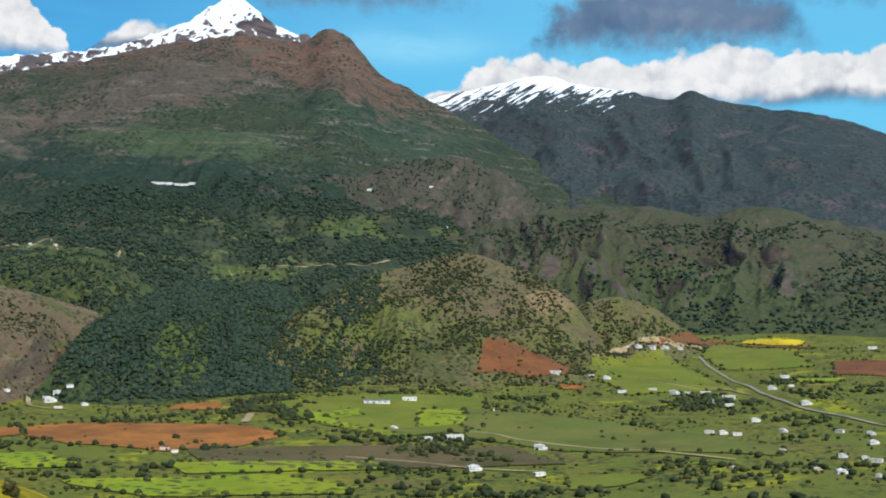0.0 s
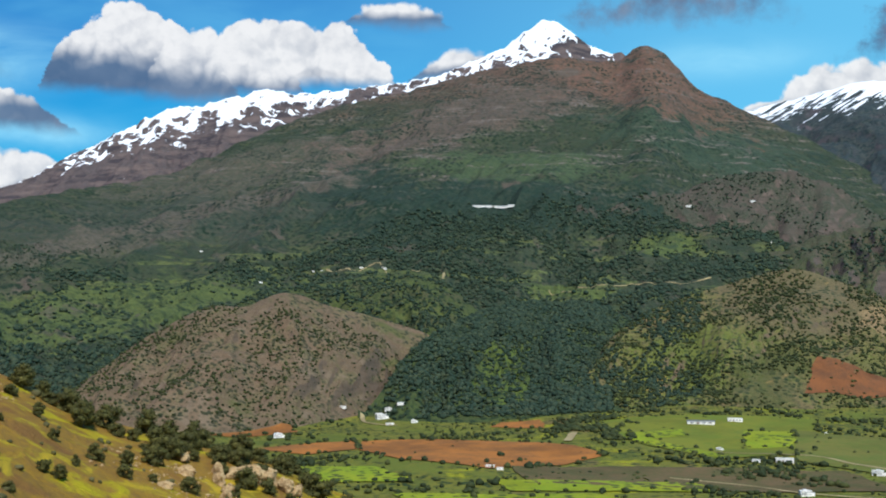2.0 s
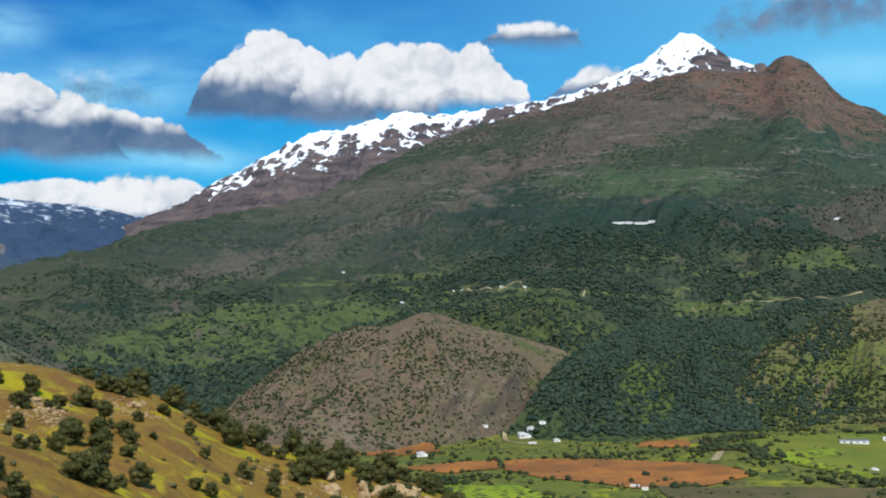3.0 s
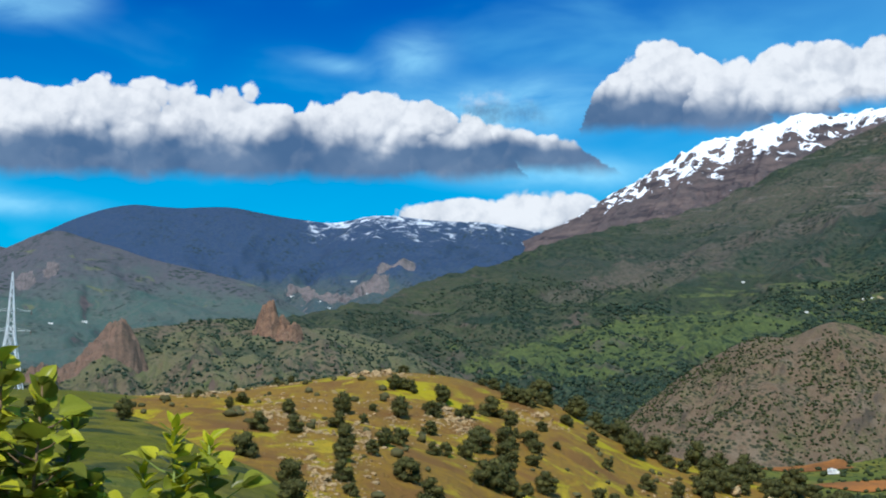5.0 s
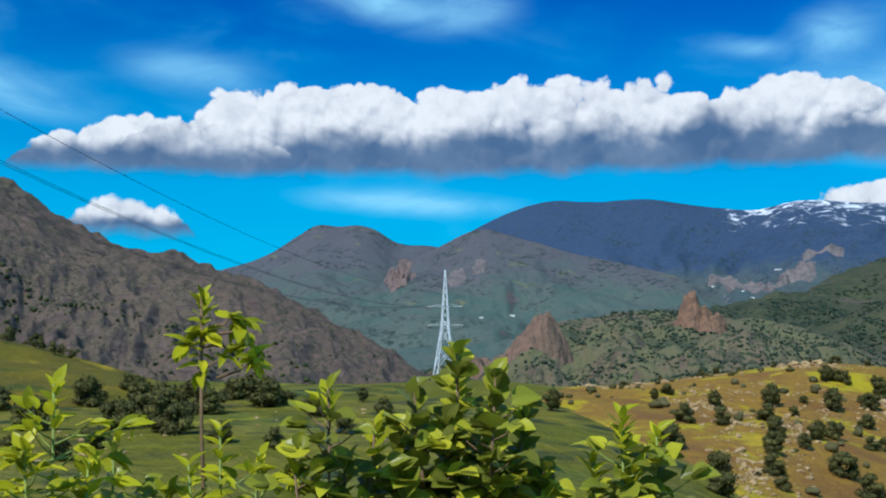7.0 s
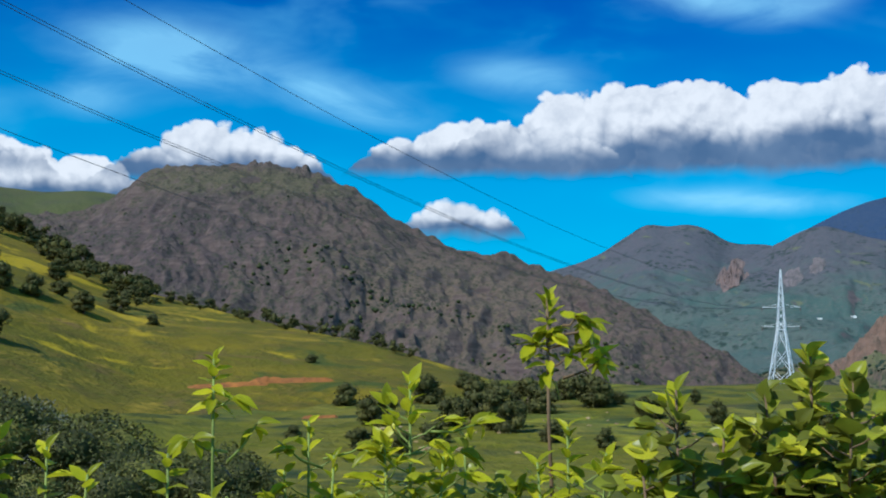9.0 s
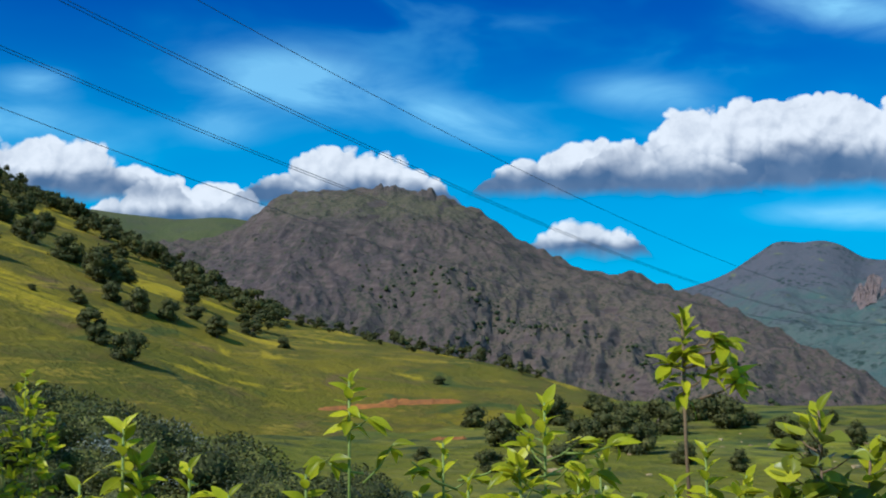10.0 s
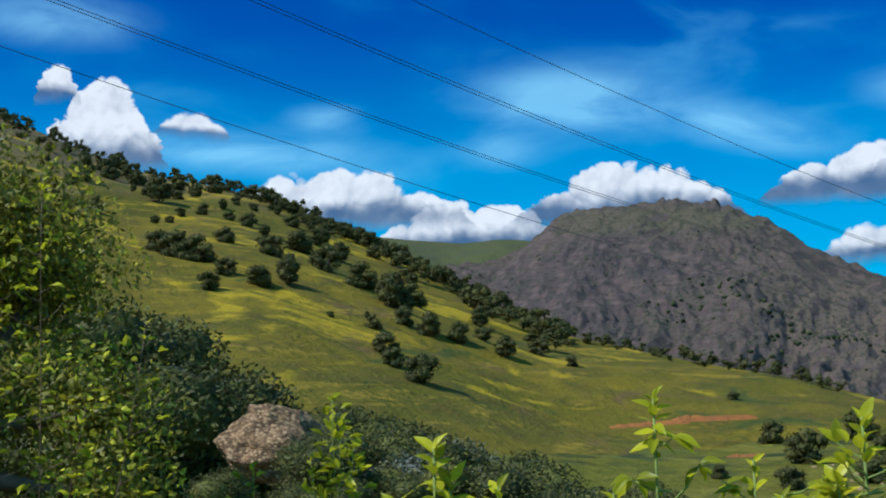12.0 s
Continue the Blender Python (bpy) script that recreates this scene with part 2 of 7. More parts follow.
class Ridge:
    """A hill: a crest (azimuth, elevation seen from the viewpoint, distance), the distance of its foot, the way it rises and its relief."""

    def __init__(self, crest, foot, power=1.2, back=0.5, rough=10.0, size=120.0, seed=1, gully=0.0, crag=0.0, edge=0.25, terrace=0.0, crack=0.0, lean=0.0):
        self.crest, self.foot, self.power, self.back = crest, foot, power, back
        self.rough, self.size, self.seed, self.gully, self.crag, self.edge, self.terrace, self.crack, self.lean = rough, size, seed, gully, crag, edge, terrace, crack, lean

    def span(self, az):
        dc = glide(az, self.crest, 2)
        zc = EYE + dc * np.tan(glide(az, self.crest, 1) * D2R)
        df = glide(az, self.foot, 1)
        return df, dc, ground_z(az, df) - 1.0, zc

    def z(self, az, d):
        az, d = np.broadcast_arrays(np.asarray(az, float), np.asarray(d, float))
        df, dc, zf, zc = self.span(az)
        v = (d - df) / (dc - df)
        up = np.clip(v, 0, 1)
        rise = up ** self.power
        if self.terrace:
            rise = rise + self.terrace * np.sin(rise * 16 + az * 0.3) * up * (1 - up)
        z = zf + (zc - zf) * rise
        z = np.where(v < 0, zf + (d - df) * 0.35, z)
        z = np.where(v > 1, zc - (d - dc) * self.back - (d - dc) ** 2 * 0.0002, z)
        x, y = d * np.sin(az * D2R), d * np.cos(az * D2R)
        body = np.clip(v * 4, 0, 1) * (self.edge + (1 - self.edge) * np.clip(np.abs(1 - v) * 3.0, 0, 1))
        s = self.size
        wx = fbm(x / s / 2, y / s / 2, 3, self.seed + 40) * s * 0.5
        z = z + self.rough * body * fbm((x + wx) / s, (y - wx) / s, 6, self.seed)
        if self.gully:
            arc = az * D2R * dc
            z = z + self.gully * body * (ridged((arc - self.lean * d + wx * 0.8) / s, (d + wx) / s * 0.28, 5, self.seed + 90) - 0.9)
        if self.crack:
            arc = az * D2R * dc
            cliff = np.clip(0.22 + 1.3 * fbm((arc + wx) / 170, d / 150, 3, self.seed + 33), 0.05, 1.0)
            z = z + self.crack * cliff * np.clip(v * 3, 0, 1) * np.clip(self.edge + np.abs(1 - v) * 4, 0, 1) * (ridged((arc + wx * 0.3) / 22, (d + wx * 0.5) / 90, 4, self.seed + 77, 0.65) - 0.7)
        if self.crag:
            z = z + self.crag * np.clip(v * 2, 0, 1) * (ridged(x / s * 3, y / s * 3, 4, self.seed + 60) - 0.8) * 0.5
            z = z + self.crag * 0.3 * np.clip(v * 2, 0, 1) * fbm(x / s * 9, y / s * 9, 3, self.seed + 70)
        return z


RIDGES = {
    "knoll": Ridge([(-8, -1.6, 235), (-4, -0.75, 235), (1.7, -0.42, 238), (5, -0.25, 240), (8.3, 0.18, 240), (12.5, 0.58, 242), (15.5, 0.32, 240), (17.5, -0.2, 238),
                    (20, -0.9, 236), (22.7, -2.25, 236), (25.2, -3.2, 236), (27.8, -3.9, 238), (30.3, -4.6, 240), (32, -5.15, 240), (34, -6.0, 240), (36.5, -6.9, 240), (40, -8.8, 240)],
                   [(-8, 150), (2, 110), (20, 110), (40, 150)], 0.85, 0.35, 2.6, 60, 11, edge=0.12),
    "grassy_hillside": Ridge([(-100, 12, 330), (-75, 15.5, 420), (-59, 13.15, 430), (-52.8, 11.0, 400), (-48.4, 10.2, 380), (-43.7, 8.5, 345), (-40.5, 7.0, 315), (-37.1, 5.4, 290),
                              (-34.5, 4.0, 262), (-30.6, 3.0, 240), (-25.6, 1.9, 215), (-20.8, 0.85, 200), (-16, -0.6, 190), (-12, -2.0, 180)],
                             [(-100, 110), (-59, 105), (-35, 105), (-20, 120), (-12, 140)], 1.0, 0.3, 3.0, 90, 21, edge=0.15),
    "rocky_mountain": Ridge([(-52, 2.0, 1150), (-42, 5.2, 1150), (-39.8, 6.5, 1150), (-35.1, 7.7, 1150), (-33.4, 8.95, 1150), (-30.8, 9.5, 1150), (-28.4, 9.55, 1150), (-26.4, 9.4, 1140), (-25.4, 9.1, 1135), (-24.2, 8.6, 1120), (-22.9, 7.85, 1100),
                             (-21.5, 6.85, 1080), (-19.7, 6.2, 1060), (-17.1, 5.65, 1030), (-14.5, 4.9, 1000), (-11.9, 3.75, 950), (-9.4, 2.45, 900), (-7, 1.2, 850), (-3, -1.5, 800), (0, -5, 780)],
                            [(-52, 520), (-30, 480), (-15, 500), (0, 600)], 1.15, 0.6, 8, 100, 31, gully=7, crag=5.0, edge=0.3, crack=3.4),
    "green_mountain": Ridge([(-62, 7.0, 2000), (-42.3, 8.2, 2000), (-39.9, 8.0, 2000), (-37.9, 7.85, 2000), (-35.6, 8.0, 2000), (-32, 7.4, 2000), (-26, 5, 2000)],
                            [(-62, 1300), (-26, 1300)], 1.0, 0.4, 30, 300, 41, edge=0.1),
    "flat_topped_mountain": Ridge([(-24, 3.2, 2900), (-18, 4.0, 2900), (-14.7, 4.9, 2900), (-12.6, 5.65, 2900), (-11.2, 6.55, 2900), (-10.5, 6.98, 2900), (-9.3, 6.98, 2900), (-8.4, 7.05, 2900), (-7.8, 6.9, 2900), (-6.7, 6.3, 2900), (-4.8, 6.05, 2900), (-2, 5, 2900), (2, 3, 2900)],
                                  [(-24, 1300), (2, 1500)], 1.7, 0.4, 26, 240, 51, gully=7, edge=0.08),
    "wooded_ridge": Ridge([(-9, 4.2, 2650), (-7.4, 4.9, 2650), (-4.8, 6.0, 2650), (-2.7, 6.83, 2650), (-0.6, 6.35, 2600), (1.7, 5.7, 2550), (4.4, 5.05, 2500), (6.4, 4.5, 2450), (8.2, 3.5, 2400), (13, 1.5, 2350)],
                          [(-9, 1500), (13, 1500)], 1.5, 0.4, 26, 240, 61, gully=7, edge=0.1),
    "far_snowy_range": Ridge([(-8, 4, 4300), (-3.8, 6.4, 4300), (-1.7, 7.5, 4300), (0.4, 8.1, 4300), (2.6, 8.05, 4300), (4.7, 8.13, 4300), (7.8, 7.7, 4300), (9.9, 7.55, 4300), (11.9, 7.85, 4300), (14.2, 7.65, 4300),
                              (17.1, 7.5, 4300), (19.9, 7.0, 4300), (26, 6, 4300)],
                             [(-8, 2600), (26, 2600)], 1.7, 0.4, 40, 420, 71, gully=44, edge=0.06),
    "low_spur": Ridge([(-9, -1.5, 1150), (-4, 0.75, 1200), (-1.5, 1.1, 1250), (0.5, 2.5, 1300), (2.2, 2.85, 1330), (3.8, 2.95, 1350), (6.2, 3.0, 1400), (9.1, 2.7, 1450), (12.7, 1.7, 1480), (16, 0.2, 1490), (20, -2.2, 1500)],
                      [(-9, 700), (20, 750)], 1.25, 0.4, 12, 120, 81, gully=16, edge=0.2),
    "main_mountain": Ridge([(0, -0.5, 1500), (4.9, 2.6, 1700), (9, 3.3, 1900), (11.9, 3.95, 2100), (14.1, 4.85, 2300), (17.5, 5.75, 2500), (19.3, 6.35, 2650), (22.7, 7.2, 2900), (26.5, 8.0, 3100), (30.5, 9.55, 3250), (33.1, 10.8, 3350), (37.6, 12.0, 3450), (41.1, 12.9, 3500),
                            (45.8, 13.5, 3600), (47.9, 13.4, 3650), (49.35, 13.95, 3650), (50.0, 13.6, 3650), (51.5, 12.0, 3620), (53.3, 11.0, 3600), (56.2, 9.55, 3550), (58.3, 8.35, 3500),
                            (60.2, 7.1, 3400), (62.7, 6.2, 3300), (65.3, 5.6, 3250), (72, 4.0, 3200), (80, 2, 3200)],
                           [(0, 1050), (20, 1050), (35, 1150), (50, 1300), (80, 1500)], 1.5, 0.6, 34, 460, 91, gully=20, crag=11, edge=0.16, terrace=0.05, lean=0.55),
    "rocky_shoulder": Ridge([(44, 4.6, 2350), (47.5, 6.5, 2450), (50, 7.1, 2500), (53.3, 8.0, 2550), (56, 7.9, 2550), (58.0, 6.9, 2550), (60, 5.6, 2550), (64, 3.5, 2500)],
                            [(44, 2100), (52, 2150), (64, 2200)], 1.1, 0.35, 22, 170, 161, gully=16, crag=4, edge=0.3),
    "farmed_spur": Ridge([(27, 0.2, 1500), (29.5, 2.0, 1560), (31.5, 2.8, 1600), (34, 3.2, 1640), (37, 3.65, 1680), (39.3, 3.55, 1680), (40.8, 2.4, 1650), (42.3, 1.0, 1600), (44, -1.0, 1560)],
                         [(27, 1280), (36, 1270), (44, 1300)], 1.05, 0.25, 14, 130, 171, gully=18, edge=0.15),
    "snowy_mountain": Ridge([(14, 4.5, 4200), (17.5, 5.8, 4200), (19.2, 6.9, 4200), (21, 7.7, 4200), (23.8, 9.25, 4250), (26.8, 10.85, 4300), (29, 11.4, 4300), (31.5, 11.95, 4300), (33.1, 11.9, 4300), (35.5, 12.1, 4300), (37.5, 12.45, 4300), (40.6, 13.15, 4350), (42.4, 14.0, 4400),
                             (44.8, 15.15, 4450), (46.0, 14.5, 4450), (46.9, 13.9, 4450), (48.1, 13.6, 4450), (50, 12.6, 4450), (56, 9, 4450)],
                            [(14, 2900), (56, 3200)], 1.2, 0.7, 30, 260, 101, gully=30, crag=16, edge=0.14),
    "streaked_mountain": Ridge([(46, 9.2, 4300), (51, 10.4, 4350), (54.1, 10.9, 4400), (56.2, 11.3, 4400), (59.1, 11.8, 4400), (61.5, 11.3, 4400), (63.1, 11.1, 4400), (65.0, 10.65, 4350), (66.1, 11.0, 4350), (66.9, 10.6, 4350),
                                (69.1, 10.1, 4300), (71.6, 9.7, 4250), (73.3, 9.1, 4200), (75, 8.4, 4200), (82, 6, 4200), (92, 3, 4200)],
                               [(46, 2600), (92, 2300)], 1.15, 0.6, 36, 380, 111, gully=30, crag=8, edge=0.1),
    "dark_ridge": Ridge([(49, 2.0, 2100), (52.3, 3.6, 2200), (56.5, 4.95, 2300), (61.4, 5.85, 2400), (64.8, 5.5, 2400), (66.4, 5.2, 2370), (67.8, 5.55, 2350), (71.5, 5.0, 2300), (75, 4.2, 2250), (82, 3.5, 2200), (92, 2, 2200)],
                        [(49, 1750), (60, 1750), (70, 1680), (92, 1650)], 1.0, 0.45, 12, 130, 121, gully=22, edge=0.3, crack=2.4),
    "wooded_slope": Ridge([(35.8, -3.2, 1060), (37, -1.5, 1110), (37.7, -0.4, 1150), (38.6, 0.4, 1200), (39.4, 0.85, 1260), (41, 1.7, 1400), (44, 2.3, 1500), (47, 2.1, 1500), (50, 0.5, 1450)],
                          [(35.8, 1040), (37, 1030), (46, 1040), (50, 1110)], 1.0, 0.25, 6, 120, 181, gully=9, edge=0.2),
    "round_hill": Ridge([(43.5, -4.5, 1250), (45.4, -2.6, 1260), (47, 0.2, 1280), (48.6, 1.5, 1300), (51, 2.6, 1340), (53.5, 3.35, 1370), (55.9, 3.75, 1390), (57.5, 3.15, 1390), (59.1, 2.55, 1390), (60.4, 1.5, 1395), (61.7, -0.2, 1400), (64, -1.6, 1400), (67, -3, 1400)],
                        [(43.5, 1080), (52, 1085), (60, 1150), (67, 1250)], 1.05, 0.5, 13, 150, 131, gully=11, edge=0.15, lean=0.35),
    "brown_hill": Ridge([(22, -2.6, 1130), (24.6, -0.45, 1150), (27.05, 1.15, 1170), (29, 2.0, 1180), (30.7, 2.03, 1190), (32.4, 2.7, 1200), (34.4, 2.15, 1220), (36.5, 1.65, 1240), (38.3, 1.1, 1260), (39.2, 0.7, 1260), (40.5, -0.8, 1250), (42.5, -3.5, 1240)],
                        [(22, 960), (30, 940), (34, 990), (37, 1085), (39, 1140), (42.5, 1160)], 1.1, 0.5, 12, 140, 141, gully=15, edge=0.12, lean=0.4),
    "small_hill": Ridge([(57.5, -1.6, 1480), (59.1, -0.1, 1480), (60.6, 1.15, 1500), (62.2, 1.65, 1520), (64, 1.25, 1540), (65.5, 0.2, 1560), (68, -1.5, 1560)],
                        [(57.5, 1260), (68, 1380)], 1.05, 0.5, 7, 90, 151, gully=6, edge=0.15),
}


def land_z(az, d):
    """Height of the topmost ground at a place."""
    az, d = (np.atleast_1d(v).astype(float) for v in np.broadcast_arrays(az, d))
    z = ground_z(az, d)
    for r in RIDGES.values():
        a0, a1 = r.crest[0][0], r.crest[-1][0]
        here = (az >= a0) & (az <= a1)
        if here.any():
            z[here] = np.maximum(z[here], r.z(az[here], d[here]))
    return z


# -- end of plan --


def spot(az, d, lift=0.0):
    a = radians(az)
    return Vector((d * math.sin(a), d * math.cos(a), float(land_z(az, d)[0]) + lift))


def sight_distance(az, rise):
    """Distance at which the land first shows at an angle above level, from the viewpoint's height; fits things to the
    camera's view.
    """
    d = np.linspace(900, 3600, 700)
    up = np.degrees(np.arctan((land_z(np.full(700, az), d) - EYE) / d))
    return float(d[np.argmax(up >= rise)])


# ---------------------------------------------------------------- materials
def material(name):
    mat = bpy.data.materials.new(name)
    mat.use_nodes = True
    k = Nodes(mat.node_tree)
    bsdf, out = k.add("ShaderNodeBsdfPrincipled"), k.add("ShaderNodeOutputMaterial")
    k.tree.links.new(bsdf.outputs[0], out.inputs[0])
    bsdf.inputs["Roughness"].default_value = 0.9
    bsdf.inputs["Specular IOR Level"].default_value = 0.15
    return mat, k, bsdf


def bumped(k, bsdf, height, distance, strength=0.6):
    b = k.add("ShaderNodeBump")
    b.inputs["Strength"].default_value, b.inputs["Distance"].default_value = strength, distance
    k.plug(b.inputs["Height"], height)
    k.plug(bsdf.inputs["Normal"], b.outputs[0])


def land_material(name, colours, size, scrub=None, scrub_size=6.0, scrub_share=0.5, rock=None, rock_slope=0.75, snow=None, bump=1.0, near=None, zones=(), bands=None, patches=(), flank=None, tilt=None, slant=None, clearings=None, view_patches=(), thaw=(0.42, 0.58, 1.0)):
    """Earth and grass in patches; scrub in dark dots; bare rock where it is steep; snow above a ragged line."""
    mat, k, bsdf = material(name)
    at = k.add("ShaderNodeTexCoord").outputs["Object"]
    geo = k.add("ShaderNodeNewGeometry")
    big = k.noise(at, 1.0 / size, 6.0, 0.6, distortion=0.6)
    mid = k.noise(at, 4.3 / size, 6.0, 0.62)
    fine = k.noise(at, 26.0 / size, 5.0, 0.65)
    c = k.mix(k.step(big, 0.40, 0.60), colours[0], colours[1])
    if near:
        span = k.add("ShaderNodeVectorMath")
        span.operation = "LENGTH"
        k.plug(span.inputs[0], at)
        c = k.mix(k.step(k.math("ADD", span.outputs["Value"], k.math("MULTIPLY", big, 160.0)), 330.0, 430.0), k.mix(k.step(mid, 0.42, 0.60), near[0], near[1]), c)
    c = k.mix(k.step(mid, 0.46, 0.66), c, colours[2])
    c = k.mix(k.step(k.math("ADD", k.math("MULTIPLY", fine, 0.6), k.math("MULTIPLY", mid, 0.4)), 0.47, 0.62, 0.0, 0.8), c, colours[3])
    up, pos = k.add("ShaderNodeSeparateXYZ"), k.add("ShaderNodeSeparateXYZ")
    k.plug(up.inputs[0], geo.outputs["Normal"])
    k.plug(pos.inputs[0], at)
    if clearings:
        z0, z1, open_ground, share_ = clearings
        strip = k.noise(k.scaled(at, 0.35, 0.35, 1.9), 5.0 / size, 5.0, 0.6, distortion=0.4)
        open_ = k.math("MULTIPLY", k.step(strip, share_, share_ + 0.05), k.step(k.math("ADD", pos.outputs[2], k.math("MULTIPLY", k.math("SUBTRACT", mid, 0.5), 260.0)), z1, z0))
        c = k.mix(open_, c, k.mix(k.step(fine, 0.4, 0.6), open_ground, tuple(v * 0.72 for v in open_ground)))
    for z0, z1, one, two in zones:
        tall = k.math("ADD", pos.outputs[2], k.math("MULTIPLY", k.math("SUBTRACT", big, 0.5), (z1 - z0) * 2.5))
        tall = k.math("ADD", tall, k.math("MULTIPLY", k.math("SUBTRACT", mid, 0.5), (z1 - z0) * 1.5))
        c = k.mix(k.step(tall, z0, z1), c, k.mix(k.step(fine, 0.42, 0.60), one, two))
    bearing = None
    # colour patches set by bearing and height to fit the camera's view
    for way, tall, wide, deep, lean, one, two, share_ in view_patches:
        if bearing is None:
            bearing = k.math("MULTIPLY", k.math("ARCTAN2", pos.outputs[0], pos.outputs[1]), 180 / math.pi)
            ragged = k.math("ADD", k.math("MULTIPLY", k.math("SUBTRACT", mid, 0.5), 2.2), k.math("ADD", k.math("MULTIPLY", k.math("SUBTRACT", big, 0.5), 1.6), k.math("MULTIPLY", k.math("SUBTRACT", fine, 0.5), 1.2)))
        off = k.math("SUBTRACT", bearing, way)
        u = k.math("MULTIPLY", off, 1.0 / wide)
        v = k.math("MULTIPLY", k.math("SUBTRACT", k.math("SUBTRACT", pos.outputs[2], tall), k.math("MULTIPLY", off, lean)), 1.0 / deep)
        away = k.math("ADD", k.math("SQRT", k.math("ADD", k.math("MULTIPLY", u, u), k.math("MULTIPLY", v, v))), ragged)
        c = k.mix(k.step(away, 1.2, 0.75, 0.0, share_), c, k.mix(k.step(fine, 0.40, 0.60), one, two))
    for shade, wide, lo, hi in patches:
        spread = k.noise(k.scaled(at, 1, 1, 1.5), 1.0 / wide, 6.0, 0.62, distortion=0.7)
        c = k.mix(k.step(spread, lo, hi, 0.0, 0.9), c, shade)
    if bands:
        layer = k.noise(k.scaled(at, 0.12, 0.12, 2.0), 11.0 / size, 5.0, 0.62, distortion=0.5)
        seen = k.math("MULTIPLY", k.step(layer, 0.55, 0.62), k.step(fine, 0.44, 0.56))
        seen = k.math("MULTIPLY", seen, k.step(k.math("ADD", pos.outputs[2], k.math("MULTIPLY", big, 300.0)), bands[0], bands[1]))
        c = k.mix(k.math("MULTIPLY", seen, 0.8), c, bands[2])
    if scrub:
        dots, tint = k.cells(at, 1.0 / scrub_size, "F1")
        grow = k.step(k.math("ADD", k.math("MULTIPLY", big, 0.45), k.math("MULTIPLY", mid, 0.55)), 0.62 - 0.3 * scrub_share, 0.75 - 0.3 * scrub_share)
        here = k.math("MULTIPLY", k.step(dots, 0.55, 0.35), k.math("ADD", k.math("MULTIPLY", grow, 0.9), k.math("MULTIPLY", k.step(k.noise(at, 1.6 / scrub_size, 2.0), 0.5, 0.6), 0.10)))
        c = k.mix(here, c, scrub)
    if rock:
        strata = k.noise(k.scaled(at, 0.25, 0.25, 1.6), 8.0 / size, 6.0, 0.62)
        crag = k.mix(k.step(strata, 0.38, 0.62), rock[0], rock[1])
        steep = k.step(k.math("ADD", up.outputs[2], k.math("MULTIPLY", k.math("SUBTRACT", mid, 0.5), 0.9)), rock_slope, rock_slope - 0.16)
        c = k.mix(steep, c, crag)
    if snow:
        line, blur, streak = snow
        tall = k.math("DIVIDE", k.math("SUBTRACT", pos.outputs[2], line), blur)
        torn = k.noise(k.scaled(at, 1, 1, 0.35), 4.2 / size, 7.0, 0.62, distortion=1.2)
        if tilt:
            along = k.math("SUBTRACT", k.math("MULTIPLY", pos.outputs[0], math.cos(tilt[0] * D2R)), k.math("MULTIPLY", pos.outputs[1], math.sin(tilt[0] * D2R)))
            tall = k.math("SUBTRACT", tall, k.math("MULTIPLY", along, tilt[1] / blur))
        if slant:
            along = k.math("SUBTRACT", k.math("MULTIPLY", pos.outputs[0], math.cos(slant[0] * D2R)), k.math("MULTIPLY", pos.outputs[1], math.sin(slant[0] * D2R)))
            fall = k.add("ShaderNodeCombineXYZ")
            k.plug(fall.inputs[0], k.math("ADD", along, k.math("MULTIPLY", pos.outputs[2], slant[1])))
            k.plug(fall.inputs[1], k.math("MULTIPLY", pos.outputs[2], 0.28))
            torn = k.math("ADD", k.math("MULTIPLY", torn, slant[3]), k.math("MULTIPLY", k.noise(fall.outputs[0], 1.0 / slant[2], 5.0, 0.6, distortion=0.5), 1.0 - slant[3]))
        if flank:
            away, reach, sign = flank
            past = k.math("SUBTRACT", k.math("MULTIPLY", pos.outputs[0], math.cos(away * D2R)), k.math("MULTIPLY", pos.outputs[1], math.sin(away * D2R)))
            tall = k.math("SUBTRACT", tall, k.math("MULTIPLY", k.math("MULTIPLY", past, sign / reach, clamp=True), 3.0))
        hold = k.math("ADD", tall, k.math("ADD", k.math("MULTIPLY", k.math("SUBTRACT", torn, 0.5), streak),
                                          k.math("MULTIPLY", k.math("SUBTRACT", up.outputs[2], 0.78), 2.0)))
        c = k.mix(k.step(hold, thaw[0], thaw[1], 0.0, thaw[2]), c, (0.88, 0.90, 0.94))
    k.plug(bsdf.inputs["Base Color"], c)
    bumped(k, bsdf, k.math("ADD", mid, k.math("MULTIPLY", fine, 0.5)), bump * size * 0.05, 0.7)
    return mat


